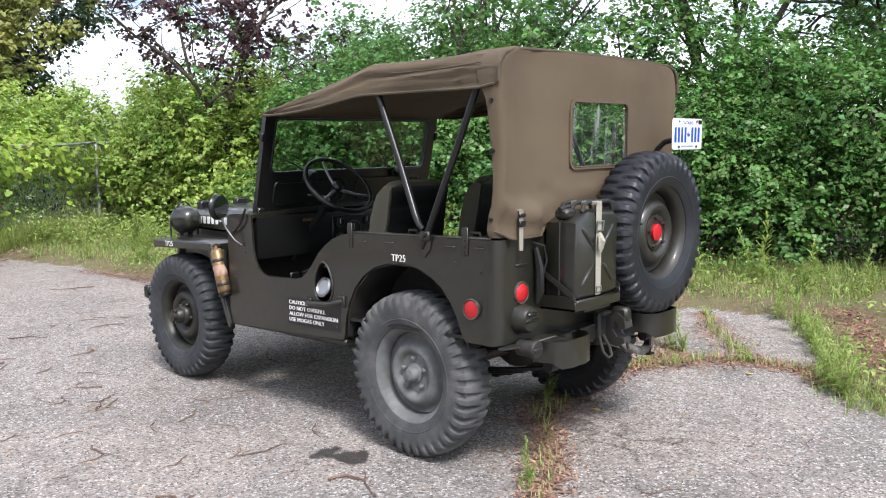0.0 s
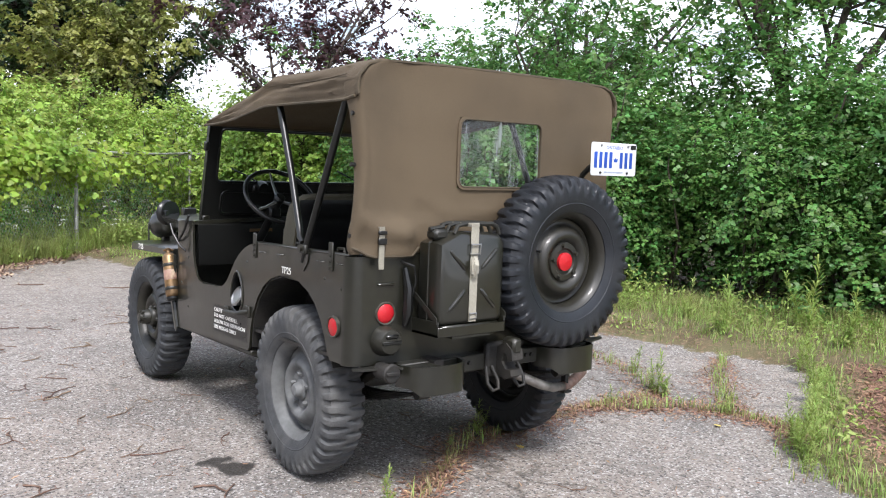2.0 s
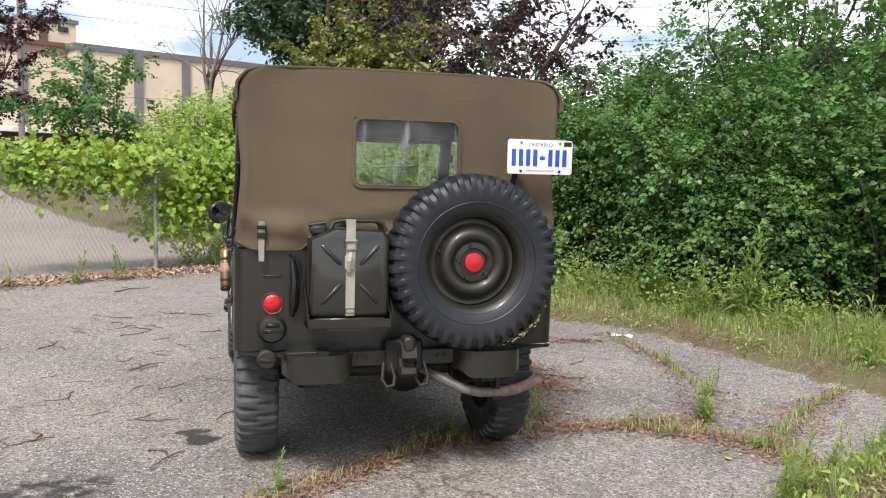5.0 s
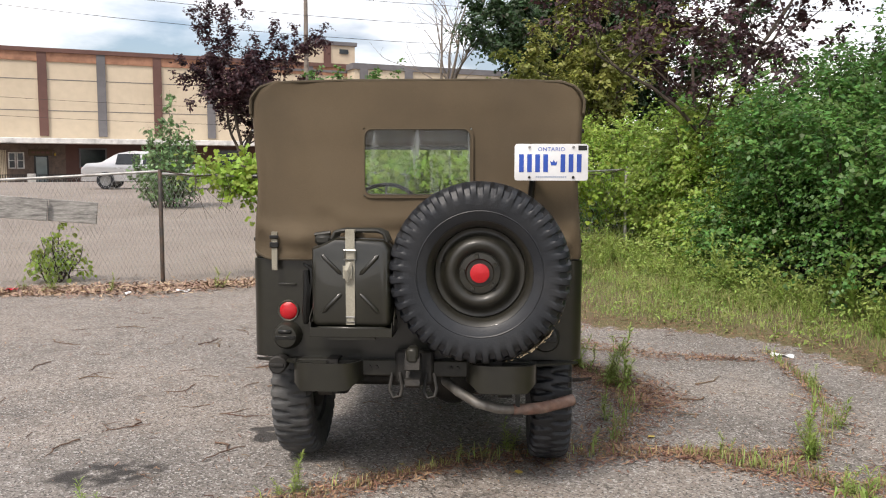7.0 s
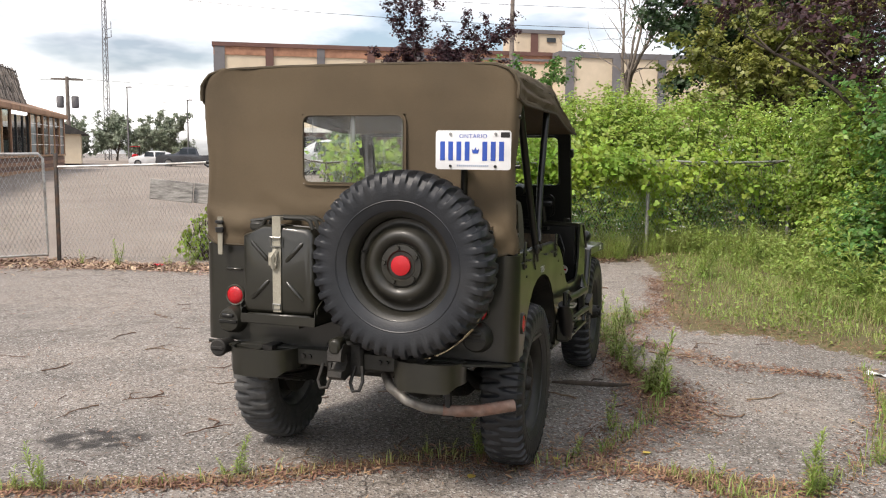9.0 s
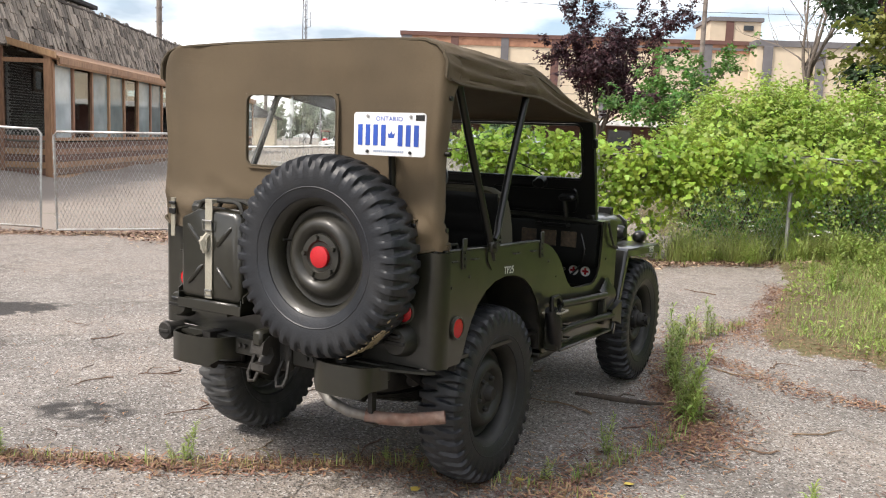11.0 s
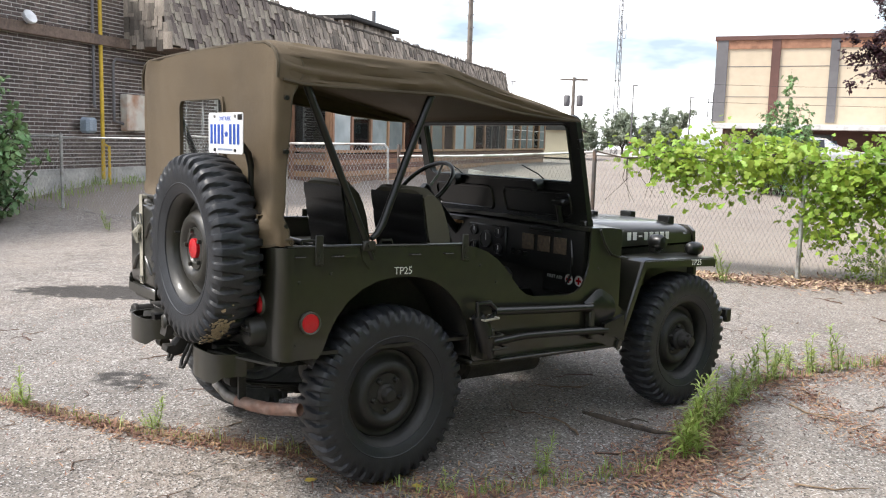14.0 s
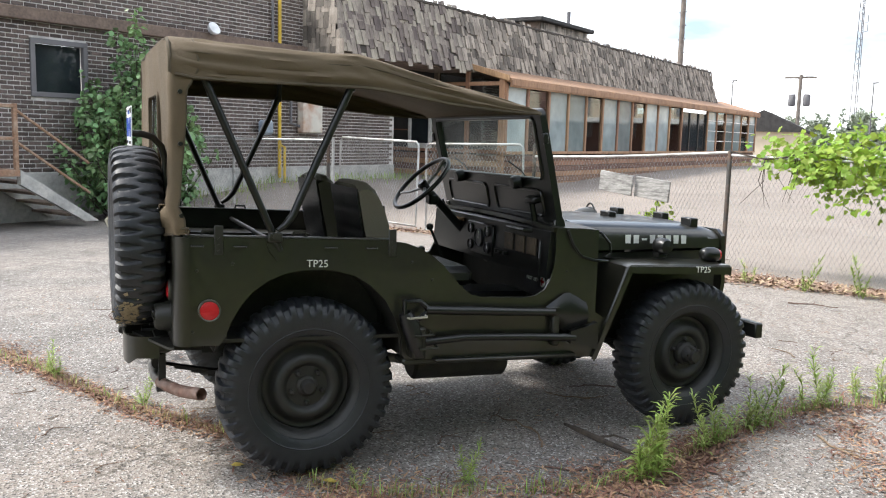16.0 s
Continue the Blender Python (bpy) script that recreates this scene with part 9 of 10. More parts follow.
hp("return_deck", Mesh().prism([(0.98, ZL), (0.62, ZH), (-0.02, ZH), (-0.02, ZL)], "x", M0 - 0.06, M0 - 0.002), SHINGLE_BACK)
# rooftop hut and flue
hut = hp("rooftop_hut", Mesh().box((20.9, -5.2, 4.4), (24.9, -2.1, 5.84)), TIMBER_OLD, label="shingled rooftop plant hut with tar roof")
hp("hut_roof", Mesh().box((20.6, -5.5, 5.84), (25.2, -1.85, 6.0), 0.03), DARK_ROOM, hut)
hp("flue", Mesh().tube([(24.9, -2.9, 5.9), (24.9, -2.9, 6.75)], 0.08, 10), PILASTER_GREY, hut)

# Glazed lean-to along the front, with a sloping end wall.
FY_, X0, X1, sill = 1.94, 11.6, 36.4, 1.16
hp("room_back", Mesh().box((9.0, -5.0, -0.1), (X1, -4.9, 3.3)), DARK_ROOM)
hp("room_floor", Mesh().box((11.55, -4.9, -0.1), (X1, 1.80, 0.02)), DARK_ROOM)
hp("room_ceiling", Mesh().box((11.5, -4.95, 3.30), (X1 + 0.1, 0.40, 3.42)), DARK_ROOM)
hp("room_end", Mesh().box((X1, -5.0, -0.1), (X1 + 0.1, 1.9, 3.0)), SIDING)
hp("porch_slab", Mesh().box((9.45, -4.9, -0.1), (11.5, 0.6, 0.10), 0.01), CONCRETE)
hp("lean_to_roof", Mesh().prism([(2.14, 2.96), (2.14, 3.08), (0.30, 3.62), (0.30, 3.50)], "x", X0 - 0.05, X1 + 0.1), TIMBER, label="sloping timber lean-to roof edge")
hp("fascia_board", Mesh().box((X0 - 0.05, 2.142, 2.90), (X1 + 0.1, 2.17, 3.04), 0.005), TIMBER)
hp("gutter_board", Mesh().box((X0 - 0.05, 2.10, 2.86), (X1 + 0.1, 2.14, 2.955), 0.005), TIMBER)
for k in range(6):
    hp("siding_board", Mesh().box((X0, FY_ - 0.02 + 0.006 * (k % 2), 0.18 + 0.155 * k), (X1, FY_ + 0.035, 0.325 + 0.155 * k), 0.012), SIDING if k % 2 else TIMBER)
hp("sill_board", Mesh().box((X0 - 0.05, FY_ - 0.05, sill - 0.03), (X1, FY_ + 0.10, sill + 0.05), 0.008), TIMBER)
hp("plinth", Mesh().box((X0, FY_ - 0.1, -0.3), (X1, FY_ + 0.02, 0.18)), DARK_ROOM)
xs_ = [X0] + list(np.arange(12.75, 25.0, 1.24)) + [25.3, 28.6] + list(np.arange(29.9, 36.5, 1.3))
for k, x in enumerate(xs_):
    hp("mullion", Mesh().box((x - 0.055, FY_ - 0.03, sill), (x + 0.055, FY_ + 0.07, 2.95), 0.008), TIMBER)
for k, (x0, x1) in enumerate(zip(xs_, xs_[1:])):
    if x0 == 25.3:
        continue
    hp("shop_pane", Mesh().box((x0 + 0.055, FY_ + 0.005, sill + 0.05), (x1 - 0.055, FY_ + 0.015, 2.90)), SHOP_GLASS if k % 3 == 1 else PANE_BLUE)
    if k % 3 == 1:
        hp("curtain", Mesh().sheet([[(x0 + 0.1 + (x1 - x0 - 0.2) * u, FY_ - 0.25 + 0.03 * math.sin(u * 40), z) for z in (sill + 0.5, 2.8)] for u in np.linspace(0, 1, 24)]), PANE_BLUE)
    if k > 10:
        for z in (1.62, 2.05, 2.48):
            hp("glazing_bar", Mesh().box((x0 + 0.055, FY_ + 0.016, z), (x1 - 0.055, FY_ + 0.035, z + 0.03)), WHITE_TRIM)
hp("glass_door", Mesh().box((25.36, FY_ - 0.05, 0.0), (28.54, FY_ - 0.02, 2.75)), WINDOW_DARK, label="dark glazed double door")
for x in (25.4, 26.4, 27.5, 28.5):
    hp("door_stile", Mesh().box((x - 0.05, FY_ - 0.06, 0.0), (x + 0.05, FY_ + 0.02, 2.75), 0.005), BLACK_AND_SHADED)
# end wall of the lean-to: posts, a cross beam under the sloping rafter, dark panes
hp("end_rafter", Mesh().prism([(2.10, 3.02), (2.10, 3.16), (0.10, 3.70), (0.10, 3.54)], "x", X0 - 0.16, X0 - 0.06), TIMBER)
for y, w_ in ((1.90, 0.16), (0.84, 0.11), (-0.16, 0.13)):
    hp("end_post", Mesh().box((X0 - 0.12, y - w_ / 2, 0.1), (X0, y + w_ / 2, 3.60 - 0.27 * y), 0.006), TIMBER if y > 0 else TIMBER_OLD)
hp("end_beam", Mesh().box((X0 - 0.10, -0.10, 2.90), (X0 - 0.02, 1.84, 3.00), 0.006), TIMBER)
hp("end_sill", Mesh().box((X0 - 0.14, -1.9, 1.14), (X0 - 0.01, 1.84, 1.24), 0.006), TIMBER)
for k in range(6):
    hp("end_siding", Mesh().box((X0 - 0.10 + 0.006 * (k % 2), -1.9, 0.18 + 0.155 * k), (X0 - 0.04, 1.84, 0.325 + 0.155 * k), 0.012), SIDING if k % 2 else TIMBER)
for y0, y1 in ((-0.09, 0.785), (0.895, 1.82)):
    hp("end_pane", Mesh().box((X0 - 0.05, y0, 1.24), (X0 - 0.04, y1, 2.90)), SHOP_GLASS)
    hp("end_transom", Mesh().prism([(y0, 3.0), (y1, 3.0), (y1, 3.52 - 0.27 * y1), (y0, 3.52 - 0.27 * y0)], "x", X0 - 0.05, X0 - 0.04), SHOP_GLASS)
wf = hp("white_window_frame", Mesh().box((X0 - 0.16, -1.04, 1.22), (X0 - 0.08, -0.94, 2.84), 0.005).box((X0 - 0.16, -0.36, 1.22), (X0 - 0.08, -0.26, 2.84), 0.005).box((X0 - 0.16, -0.94, 2.74), (X0 - 0.08, -0.36, 2.84), 0.005).box((X0 - 0.16, -0.94, 1.22), (X0 - 0.08, -0.36, 1.36), 0.005), WHITE_TRIM, label="white-framed window")
hp("pane", Mesh().box((X0 - 0.13, -0.94, 1.36), (X0 - 0.12, -0.36, 2.74)), WINDOW_DARK, wf)
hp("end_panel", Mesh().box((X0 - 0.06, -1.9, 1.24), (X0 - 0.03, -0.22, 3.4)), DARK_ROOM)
for z in (1.7, 2.1, 2.5):
    hp("glazing_bar", Mesh().box((X0 - 0.09, -1.9, z), (X0 - 0.06, -1.06, z + 0.03)), TIMBER)
# furniture left standing inside
couch = thing("armchair", "pale upholstered armchair standing behind the glazing", "armchair")
couch.matrix_world = HB
part("seat", Mesh().box((13.0, 0.2, 0.9), (13.9, 1.0, 1.25), 0.08), CREAM, couch)
part("backrest", Mesh().box((13.8, 0.2, 1.2), (14.05, 1.0, 1.75), 0.08), CREAM, couch)
part("base", Mesh().box((13.05, 0.25, 0.02), (14.0, 0.95, 0.9), 0.02), DARK_ROOM, couch)

# ---- warehouse: cream panels between brown and grey piers ----
WD = Vector((math.cos(radians(28)), math.sin(radians(28)), 0))
WB = Vector((-WD.y, WD.x, 0))
HW = Matrix(((WD.x, WB.x, 0, -44.4), (WD.y, WB.y, 0, 67.9), (0, 0, 1, 0.0), (0, 0, 0, 1))) @ Matrix.Diagonal((1.9, 1.9, 1.9, 1))     # local: x along the front, y back into the building
ware = thing("warehouse", "long cream warehouse with brown and grey piers", "building")
ware.matrix_world = HW
LW, ZT = 28.4, 6.37
part("wall", Mesh().box((0, 0.0, 2.05), (LW, 18.0, ZT - 0.35)), CREAM, ware, "cream wall panels with thin joints", 30)
part("lower_wall", Mesh().box((0.3, 1.6, -0.6), (LW, 17.5, 2.05)), PILASTER_BROWN, ware, smooth=30)
part("canopy", Mesh().box((-0.2, -0.9, 1.90), (LW, 0.0, 2.15), 0.02), WHITE_TRIM, ware, "white canopy edge", 30)
part("parapet_band", Mesh().box((-0.05, -0.06, ZT - 0.62), (LW, 0.0, ZT - 0.20)), BAND_ORANGE, ware, "rust-coloured parapet band", 30)
part("parapet_cap", Mesh().box((-0.12, -0.14, ZT - 0.20), (LW, 18.0, ZT)), PILASTER_BROWN, ware, smooth=30)
part("parapet_line", Mesh().box((10.4, -0.085, ZT - 0.48), (LW, -0.06, ZT - 0.36)), PILASTER_GREY, ware, smooth=30)
for k in range(11):
    x = 0.0 if k == 0 else 2.58 * k - 0.08
    w_ = 0.50 if k == 0 else 0.40
    part("pilaster", Mesh().box((x, -0.10, 2.27), (x + w_, 0.0, ZT - 0.20), 0.01), PILASTER_GREY if k % 2 == 0 or k > 6 else PILASTER_BROWN, ware, smooth=30)
for z in (3.45, 4.90):
    part("panel_joint", Mesh().box((0.5, -0.012, z), (LW, 0.0, z + 0.03)), PILASTER_GREY, ware, smooth=30)
part("side_wall_pier", Mesh().box((-0.06, 0.0, 2.15), (0.0, 18.0, ZT - 0.2)), PILASTER_GREY, ware, smooth=30)
for x in (4.2, 11.0, 15.0, 19.5, 24.0):
    fr = part("window_frame", Mesh().box((x, 1.52, 0.75), (x + 1.3, 1.60, 1.75), 0.01), PILASTER_GREY, ware, smooth=30)
    part("pane", Mesh().box((x + 0.08, 1.50, 0.83), (x + 1.22, 1.52, 1.67)), WINDOW_DARK, fr)
part("entrance_wall", Mesh().box((0.42, 1.54, -0.1), (3.6, 1.597, 1.90)), TIMBER_OLD, ware, "weathered brown entrance front", 30)
for k in range(7):
    part("siding_strip", Mesh().box((0.50 + 0.07 * k, 1.515, -0.1), (0.55 + 0.07 * k, 1.54, 1.62)), CREAM, ware, smooth=30)
for x in (1.05, 1.42):
    fr = part("window_frame", Mesh().box((x, 1.49, 0.72), (x + 0.34, 1.54, 1.52), 0.008), WHITE_TRIM, ware, "white window frame", 30)
    part("pane", Mesh().box((x + 0.06, 1.47, 0.78), (x + 0.28, 1.49, 1.10)).box((x + 0.06, 1.47, 1.14), (x + 0.28, 1.49, 1.46)), WINDOW_DARK, fr)
dr = part("door", Mesh().box((2.26, 1.47, -0.1), (2.74, 1.54, 1.30)), PANE_BLUE, ware, "glazed entrance door", 30)
part("door_frame", Mesh().box((2.18, 1.46, -0.1), (2.26, 1.54, 1.38)).box((2.74, 1.46, -0.1), (2.82, 1.54, 1.38)).box((2.26, 1.46, 1.30), (2.74, 1.54, 1.38)), BLACK_AND_SHADED, dr)
part("door_sign", Mesh().box((1.95, 1.40, 1.36), (3.0, 1.46, 1.66), 0.01), CANVAS, ware, "faded tan signboard over the door", 30)
for k in range(4):
    part("sign_lettering", Mesh().box((2.08 + 0.21 * k, 1.39, 1.46), (2.24 + 0.21 * k, 1.40, 1.56)), PILASTER_BROWN, ware, smooth=30)
part("wall_lamp", Mesh().tube([(3.12, 1.50, 1.36), (3.12, 1.50, 1.42), (3.12, 1.50, 1.48)], [0.03, 0.05, 0.03], 8), YELLOW_PIPE, ware, "small amber wall lamp", 30)
for xa, xb in ((0.2, 1.9), (2.3, 4.6)):
    rl = part("railing", Mesh().box((xa, -1.24, 0.42), (xb, -1.20, 0.46)).box((xa, -1.24, 0.02), (xb, -1.20, 0.06)), BLACK_AND_SHADED, ware, "low black railing before the entrance", 30)
    for x in np.arange(xa, xb, 0.10):
        part("baluster", Mesh().box((x, -1.235, 0.06), (x + 0.035, -1.205, 0.42)), BLACK_AND_SHADED, rl)
part("railing_pier", Mesh().box((1.92, -1.34, -0.3), (2.28, -1.10, 0.50), 0.01), CONCRETE, ware, smooth=30)
tw = part("stair_tower", Mesh().box((15.9, 1.0, 5.0), (18.5, 4.0, 7.55)), CREAM, ware, "cream roof tower with brown corner", 30)
part("tower_band", Mesh().box((15.8, 0.9, 7.5), (18.6, 4.1, 7.7)), PILASTER_GREY, tw, smooth=30)
part("tower_corner", Mesh().box((16.7, 0.94, 6.3), (17.1, 1.0, 7.5)), PILASTER_BROWN, tw, smooth=30)
part("tower_window", Mesh().box((17.6, 0.93, 7.05), (18.1, 0.99, 7.3)), WINDOW_DARK, tw, smooth=30)
part("second_block", Mesh().box((17.7, -1.2, 2.0), (LW, 1.0, ZT - 0.3)), CREAM, ware, smooth=30)
part("second_cap", Mesh().box((17.6, -1.3, ZT - 0.35), (LW, 1.0, ZT - 0.05)), PILASTER_GREY, ware, smooth=30)
for k in range(3):
    part("pilaster", Mesh().box((18.0 + 2.58 * k, -1.32, 2.0), (18.45 + 2.58 * k, -1.2, ZT - 0.35), 0.01), PILASTER_GREY, ware, smooth=30)
lad = part("ladder", Mesh().tube([(-0.30, 0.05, 1.95), (-0.30, 0.05, 3.45)], 0.018, 6).tube([(-0.08, 0.05, 1.95), (-0.08, 0.05, 3.75)], 0.018, 6), BLACK_AND_SHADED, ware, "black steel fire ladder", 30)
for k in range(9):
    part("rung", Mesh().tube([(-0.30, 0.05, 2.02 + 0.165 * k), (-0.08, 0.05, 2.02 + 0.165 * k)], 0.014, 5), BLACK_AND_SHADED, lad)


# ---- parked vehicles ----
def car_body(length, width, height, profile):
    """A car's outer skin from a side profile, narrowing towards the roof."""
    rows_ = []
    for x in np.linspace(0, 1, 25):
        zb = 0.20 * height
        zt = height * np.interp(x, [p[0] for p in profile], [p[1] for p in profile])
        belt = height * 0.60
        row = []
        for k in range(9):
            t = k / 8
            z = zb + (zt - zb) * t
            tuck = 1.0 - 0.22 * max(0, (z - belt) / (height - belt)) - 0.06 * (1 - t) ** 3
            row.append((x * length - length / 2, width / 2 * tuck * (1 - 0.10 * abs(2 * x - 1) ** 4), z))
        rows_.append(row)
    out = []
    for row in rows_:
        left = [(a, -b, c) for a, b, c in row]
        out.append(row + [(row[-1][0], 0, row[-1][2] + 0.01)] + left[::-1])
    return out


def car(name, label, at, turn, length, width, height, profile, glass, paint, group=""):
    c = thing(name, label, "car" if name != "pickup_truck" else "pickup truck", group, at=Matrix.Translation((*at, rise(np.array(at[0]), np.array(at[1])).item())) @ Matrix.Rotation(radians(turn), 4, "Z"))
    body_ = part("body", Mesh().sheet(car_body(length, width, height, profile)), paint, c, smooth=50)
    for s in (-1, 1):
        for a, b in glass:
            z0, z1 = height * 0.64, height * 0.92
            y0, y1 = s * (width / 2 * 0.985), s * (width / 2 * 0.845)
            xa, xb = (a - 0.5) * length, (b - 0.5) * length
            part("side_window", Mesh().add([(xa, y0, z0), (xb, y0, z0), (xb - 0.08 * (xb > 0), y1, z1), (xa + 0.08, y1, z1)] + [(xa, y0 + s * 0.006, z0), (xb, y0 + s * 0.006, z0), (xb - 0.08 * (xb > 0), y1 + s * 0.006, z1), (xa + 0.08, y1 + s * 0.006, z1)],
                                      [(0, 1, 2, 3), (4, 5, 6, 7), (0, 1, 5, 4), (2, 3, 7, 6)]), WINDOW_DARK, c)
        for fx_ in (0.19, 0.81):
            x = (fx_ - 0.5) * length
            r = height * 0.225
            m = Matrix.Translation((x, s * (width / 2 - 0.10), r)) @ Matrix.Rotation(radians(-90 * s), 4, "X")
            w_ = part("wheel", Mesh().lathe([(r, -0.1), (r, 0.08), (r * 0.92, 0.105), (r * 0.66, 0.10), (r * 0.64, 0.07)], m, 28), RUBBER, c)
            part("rim", Mesh().lathe([(r * 0.66, 0.06), (r * 0.6, 0.085), (r * 0.2, 0.07), (0, 0.075)], m, 20), STEEL, w_)
    for s in (-1, 1):
        part("headlight", Mesh().box((length / 2 - 0.16, s * width * 0.36 - 0.14, height * 0.42), (length / 2 - 0.02, s * width * 0.36 + 0.14, height * 0.50), 0.03), STEEL, c)
        part("tail_light", Mesh().box((-length / 2 + 0.01, s * width * 0.38 - 0.12, height * 0.46), (-length / 2 + 0.08, s * width * 0.38 + 0.12, height * 0.56), 0.02), RED_LENS, c)
    part("bumper", Mesh().box((length / 2 - 0.12, -width * 0.42, height * 0.2), (length / 2 + 0.02, width * 0.42, height * 0.34), 0.04), BLACK_AND_SHADED, c)
    return c


SEDAN = [(0, 0.52), (0.03, 0.66), (0.16, 0.69), (0.28, 0.93), (0.40, 1.0), (0.58, 0.98), (0.74, 0.70), (0.95, 0.60), (1.0, 0.45)]
PICKUP = [(0, 0.56), (0.01, 0.60), (0.36, 0.60), (0.37, 0.92), (0.45, 1.0), (0.58, 0.98), (0.69, 0.66), (0.97, 0.60), (1.0, 0.45)]
SILVER = material("silver_car_paint", (0.55, 0.56, 0.57), 0.25, 0.4, second=(0.50, 0.51, 0.52), vary=0.03, bump=0, coat=0.6, coarse=1)
CHARCOAL = material("charcoal_car_paint", (0.07, 0.075, 0.085), 0.25, 0.3, vary=0.03, bump=0, coat=0.6, coarse=1)
WHITE_CAR = material("white_car_paint", (0.70, 0.71, 0.72), 0.3, vary=0.03, bump=0, coat=0.5, coarse=1)
car("silver_sedan", "silver saloon car parked by the warehouse", (-13.1, 28.4), 12, 4.7, 1.8, 1.45, SEDAN, ((0.27, 0.46), (0.48, 0.68)), SILVER)
car("pickup_truck", "charcoal pickup truck parked across the lot", (-44.6, 63.6), 214, 5.7, 1.95, 1.85, PICKUP, ((0.38, 0.50), (0.51, 0.64)), CHARCOAL)
car("white_suv", "white car parked beside the pickup truck", (-50.2, 66.4), 200, 4.7, 1.85, 1.55, SEDAN, ((0.25, 0.46), (0.48, 0.68)), WHITE_CAR)
mow = thing("tractor", "small red garden tractor parked across the lot", "tractor", at=Matrix.Translation((-53.4, 67.5, float(rise(np.array(-53.4), np.array(67.5))))) @ Matrix.Rotation(radians(35), 4, "Z") @ Matrix.Diagonal((0.95, 0.95, 0.95, 1)))
part("hood", Mesh().box((-0.3, -0.7, 0.5), (0.3, 0.3, 1.0), 0.1), RED_LENS, mow)
part("canopy", Mesh().box((-0.5, -0.4, 1.75), (0.5, 0.7, 1.82), 0.03), RED_LENS, mow)
for x in (-0.42, 0.42):
    for y in (-0.35, 0.6):
        part("post", Mesh().tube([(x, y, 0.5), (x, y, 1.76)], 0.03, 6), BLACK_AND_SHADED, mow)
        part("wheel", Mesh().lathe([(0.35, -0.1), (0.35, 0.1), (0.0, 0.1)], Matrix.Translation((x * 1.2, y, 0.35)) @ Matrix.Rotation(radians(90), 4, "Y"), 16), RUBBER, mow)

# ---- poles, mast, wires ----
POLE = material("weathered_pole", (0.20, 0.17, 0.145), 0.9, fine=10, vary=0.2, bump=0.2)
WIRE = material("black_wire", (0.02, 0.02, 0.02), 0.7, bump=0)
up_ = thing("utility_pole", "timber utility pole with a crossarm and transformers", "utility pole", at=Matrix.Translation((-50.7, 55.4, 0.2)) @ Matrix.Rotation(radians(40), 4, "Z"))
part("pole", Mesh().tube([(0, 0, 0), (0, 0, 7.6)], [0.19, 0.14], 10), POLE, up_)
part("crossarm", Mesh().box((-1.25, -0.07, 7.3), (1.25, 0.07, 7.46)), POLE, up_)
for x in (-0.58, 0.58):
    part("transformer", Mesh().tube([(x, 0.1, 5.0), (x, 0.1, 5.1), (x, 0.1, 5.9), (x, 0.1, 6.0)], [0.24, 0.30, 0.30, 0.22], 14), PILASTER_GREY, up_)
tp = thing("utility_pole", "tall bare utility pole behind the restaurant", "utility pole", at=Matrix.Translation((-43.6, 37.1, 0.6)))
part("pole", Mesh().tube([(0, 0, 0), (0, 0, 14.5)], [0.22, 0.15], 10), POLE, tp)
for k in range(7):
    part("step_bolt", Mesh().box((-0.35, -0.03, 7.2 + 0.9 * k), (0.35, 0.03, 7.28 + 0.9 * k)), PILASTER_GREY, tp)
mast = thing("radio_mast", "slender lattice radio mast far behind the lot", "mast", at=Matrix.Translation((-68.6, 82.3, 0.6)))
lat = Mesh()
hm = 24.0
for k in range(3):
    a = 2 * math.pi * k / 3
    part("mast_leg", Mesh().tube([(0.45 * math.cos(a), 0.45 * math.sin(a), 0), (0.22 * math.cos(a), 0.22 * math.sin(a), hm)], 0.05, 5), PILASTER_GREY, mast)
for j in range(34):
    z0, z1 = hm * j / 34, hm * (j + 1) / 34
    r0, r1 = 0.45 - 0.23 * j / 34, 0.45 - 0.23 * (j + 1) / 34
    for k in range(3):
        a, b = 2 * math.pi * (k + (j % 2)) / 3, 2 * math.pi * (k + 1 - (j % 2)) / 3
        lat.tube([(r0 * math.cos(a), r0 * math.sin(a), z0), (r1 * math.cos(b), r1 * math.sin(b), z1)], 0.025, 4)
part("lattice", lat, PILASTER_GREY, mast)
for z in (14.5, 15.5, 21.5, 22.4):
    part("antenna", Mesh().tube([(0, 0, z), (0.9, 0, z + 0.1), (0.9, 0, z + 0.9)], 0.05, 5), PILASTER_GREY, mast)
for x, y, h in ((-60.0, 75.0, 8.0), (-64.4, 60.4, 7.7), (-54.9, 78.7, 6.8)):
    lp = thing("street_lamp", "plain grey lamp pole in the far lot", "lamp pole", "lot lamp poles", at=Matrix.Translation((x, y, 0.6)))
    part("pole", Mesh().tube([(0, 0, 0), (0, 0, h)], [0.09, 0.06], 8), PILASTER_GREY, lp)
    part("head", Mesh().box((-0.1, -0.1, h - 0.05), (0.55, 0.1, h + 0.08), 0.03), PILASTER_GREY, lp)
wp_ = thing("utility_pole", "tall weathered timber pole in front of the warehouse", "utility pole", at=Matrix.Translation((-16.5, 72.6, 0.0)))
part("pole", Mesh().tube([(0, 0, 0), (0, 0, 17.5)], [0.26, 0.18], 10), POLE, wp_)
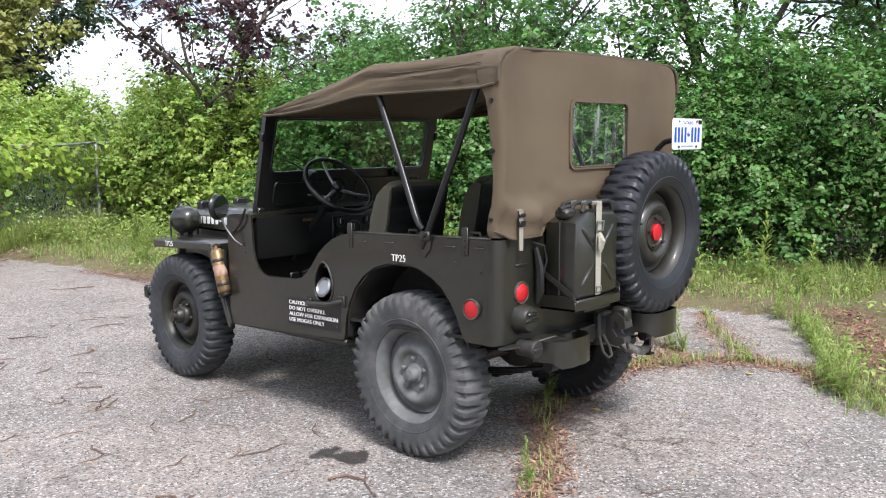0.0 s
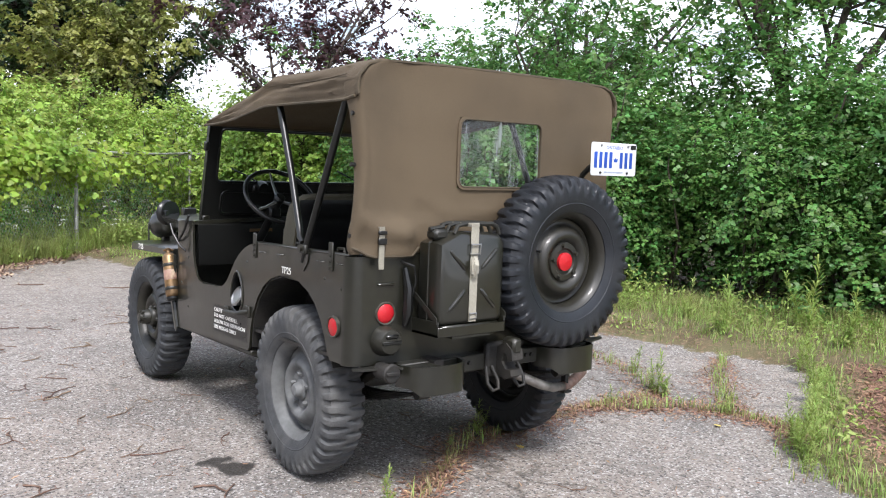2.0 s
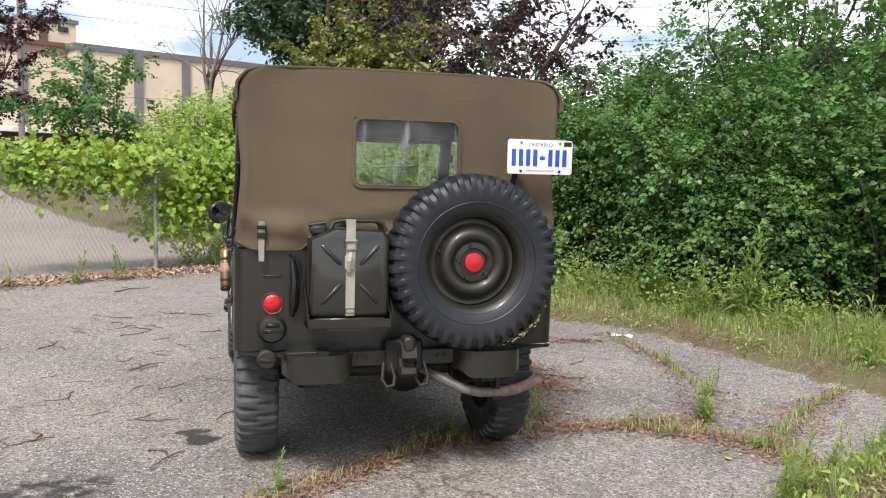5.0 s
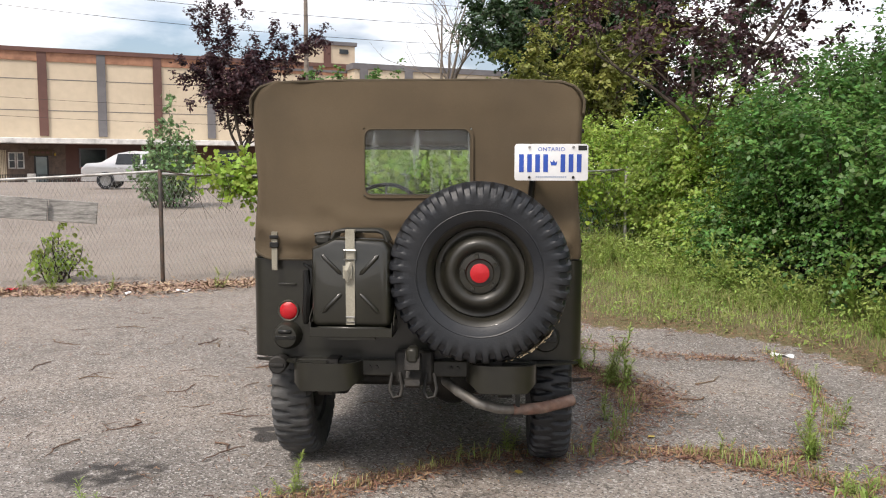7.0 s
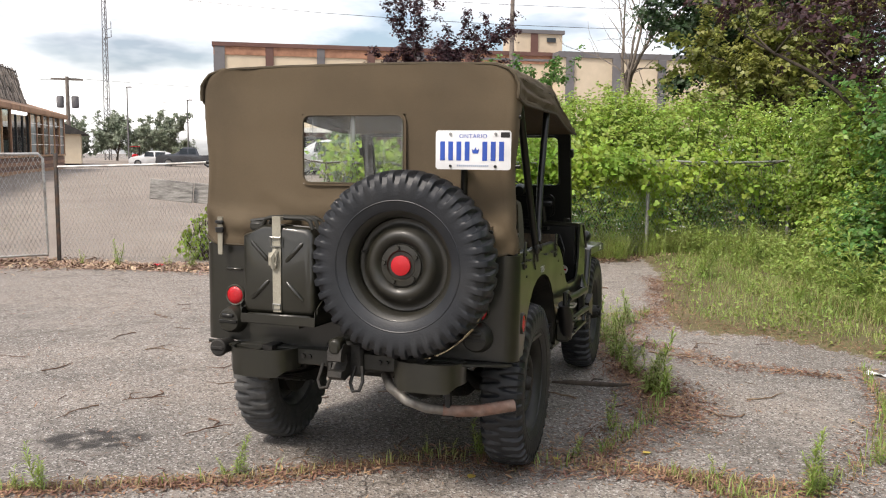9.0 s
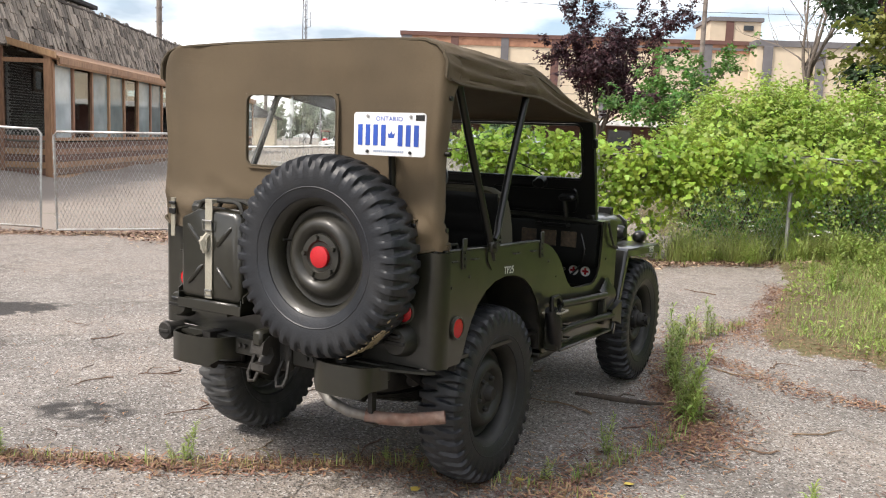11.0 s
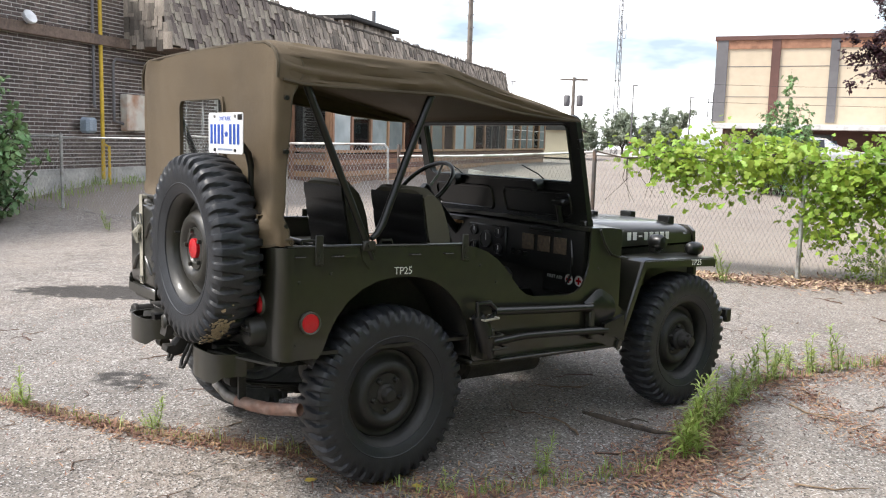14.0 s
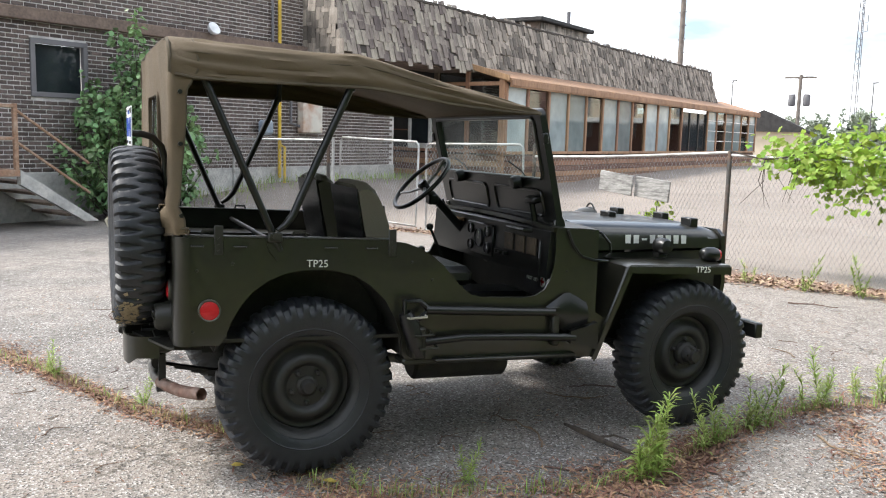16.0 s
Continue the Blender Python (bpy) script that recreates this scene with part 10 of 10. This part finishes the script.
for k, (p, q, sag) in enumerate((((-50.7, 55.4, 7.7), (40, 92, 10.0), 2.2), ((-50.7, 55.4, 7.6), (-112, 16, 9.0), 1.5), ((-43.6, 37.1, 14.8), (42, 70, 15.5), 3.0), ((-43.6, 37.1, 13.6), (42, 70, 14.2), 3.0), ((-43.6, 37.1, 12.4), (42, 70, 12.9), 3.0), ((-50.7, 55.4, 6.2), (40, 92, 8.2), 2.0), ((-43.6, 37.1, 16.5), (42, 70, 17.2), 3.0), ((-43.6, 37.1, 14.6), (-100, 8, 15.0), 2.0))):
    w_ = new("overhead_wire", data_of(Mesh().tube([(p[0] + (q[0] - p[0]) * t, p[1] + (q[1] - p[1]) * t, p[2] + (q[2] - p[2]) * t - sag * 4 * t * (1 - t)) for t in np.linspace(0, 1, 17)], 0.018, 4), WIRE, 60))
    tagged(w_, "thin black overhead wire across the sky", "wire", "overhead wires")
far_house = thing("far_house", "low grey-roofed house far across the lot", "house", at=Matrix.Translation((-51.0, 52.6, 0.6)) @ Matrix.Rotation(radians(130), 4, "Z"))
part("wall", Mesh().box((-4, -3, 0), (4, 3, 2.4)), CREAM, far_house)
part("roof", Mesh().prism([(-3.6, 2.3), (3.6, 2.3), (0, 4.0)], "x", -4.4, 4.4), DARK_ROOM, far_house)

# ---- bricks and shingles piece by piece ----
BL, BH, BD = 0.191, 0.055, 0.10
brick_me = data_of(Mesh().box((0, -BD, 0), (BL, 0, BH), 0.004), BRICK, 0)
bm_v, bm_f = Mesh().box((0, -0.03, 0), (BL, 0, BH), 0.004).v, Mesh().box((0, -0.03, 0), (BL, 0, BH), 0.004).f
rest = Mesh()
count = 0
rng = random.Random(8)
for r in range(76):
    z = 0.83 + r * 0.072
    if z > 4.38:
        break
    for c in range(90):
        x = -5.9 + c * 0.208 + (0.104 if r % 2 else 0)
        if x > 12.9:
            break
        if 3.14 < z < 3.41 and x < 6.2:
            continue
        x1 = x + BL
        for w0, w1, z0, z1 in ((-0.025, 0.985, 1.965, 2.95), (7.145, 8.055, 2.295, 2.99)):
            if z0 < z < z1 and x1 > w0 and x < w1:
                if x < w0:
                    x1 = w0
                elif x1 > w1:
                    x = w1
                else:
                    x1 = x
        if x1 - x < 0.03:
            continue
        if z > 3.25 and x > 6.1:
            continue
        if x > 9.25:
            continue
        y = rng.uniform(-0.002, 0.003)
        if count < 300 and 1.2 < x < 3.2 and 1.6 < z < 3.0:
            ob = new("brick", brick_me)
            ob.parent = wing
            ob.location = (x, y, z)
            count += 1
        else:
            rest.add([(a * (x1 - x) / BL + x, b + y, d + z) for a, b, d in bm_v], bm_f)
rb = hp("bricks", rest, BRICK, wing, smooth=0)
rb["kind"] = "stuff"
roof_root = hp("mansard_shingles_backing", Mesh().box((M0 + 0.02, 0.55, ZH - 0.10), (M1 - 0.02, 0.60, ZH - 0.02)), SHINGLE_BACK)
roof_root.name = "mansard_roof"
sh_rest = Mesh()


def shake(w, h=0.34, butt=0.032, tip=0.007):
    """A split cedar shake: a thin wedge, thick at its lower end, slightly uneven along the butt."""
    return [(0, 0, 0), (w, 0, 0.006), (w, 0, h), (0, 0, h), (0, butt, 0), (w, butt, 0.006), (w, tip, h), (0, tip, h)]


BOX_F = [(3, 2, 1, 0), (4, 5, 6, 7), (0, 1, 5, 4), (1, 2, 6, 5), (2, 3, 7, 6), (3, 0, 4, 7)]
WIDTHS = (0.115, 0.15, 0.19, 0.23)
sh_me = [data_of(Mesh().add(shake(w - 0.014), BOX_F), SHINGLE, 0) for w in WIDTHS]
slope = math.atan2(0.40, ZH - ZL)
count = 0
for r in range(8):
    t = r / 8.0
    z, y = ZL - 0.02 + (ZH - ZL) * t, 1.02 - 0.40 * t
    x = M0 - 0.02
    while x < M1:
        k = rng.randrange(4)
        w = WIDTHS[k]
        dz = rng.choice((-0.085, -0.045, 0.0, 0.0, 0.035)) + rng.uniform(-0.015, 0.015)
        m = Matrix.Translation((x, y + 0.004 + rng.uniform(0, 0.016), z + dz)) @ Matrix.Rotation(slope - 0.05 + rng.uniform(-0.035, 0.035), 4, "X") @ Matrix.Rotation(rng.uniform(-0.035, 0.035), 4, "Y")
        if x < 11.0 and count < 290:
            ob = new("shingle", sh_me[k])
            ob.parent = roof_root
            ob.matrix_local = m
            count += 1
        else:
            sh_rest.add([tuple(m @ Vector(p)) for p in shake(w - 0.014)], BOX_F)
        x += w + rng.uniform(0, 0.010)
# shakes on the rooftop hut's front
for r in range(6):
    x = 20.92
    while x < 24.8:
        w = rng.choice(WIDTHS)
        m = Matrix.Translation((x, -2.09 + rng.uniform(0, 0.02), 4.62 + 0.20 * r + rng.uniform(-0.06, 0.03))) @ Matrix.Rotation(-0.04, 4, "X")
        sh_rest.add([tuple(m @ Vector(p)) for p in shake(w - 0.014)], BOX_F)
        x += w
# shingles on the near return of the mansard
for r in range(8):
    t = r / 8.0
    z = ZL - 0.03 + (ZH - ZL) * t
    y = 0.0
    while y < 1.0 - 0.40 * t:
        w = rng.choice(WIDTHS)
        dz = rng.choice((-0.085, -0.045, 0.0, 0.035))
        m = Matrix.Translation((M0 - 0.065 - rng.uniform(0, 0.012), y, z + dz)) @ Matrix.Rotation(radians(90), 4, "Z") @ Matrix.Rotation(-0.05, 4, "X")
        sh_rest.add([tuple(m @ Vector(p)) for p in shake(w - 0.014)], BOX_F)
        y += w
sr = hp("shingles", sh_rest, SHINGLE, roof_root, smooth=0)
sr["kind"] = "stuff"
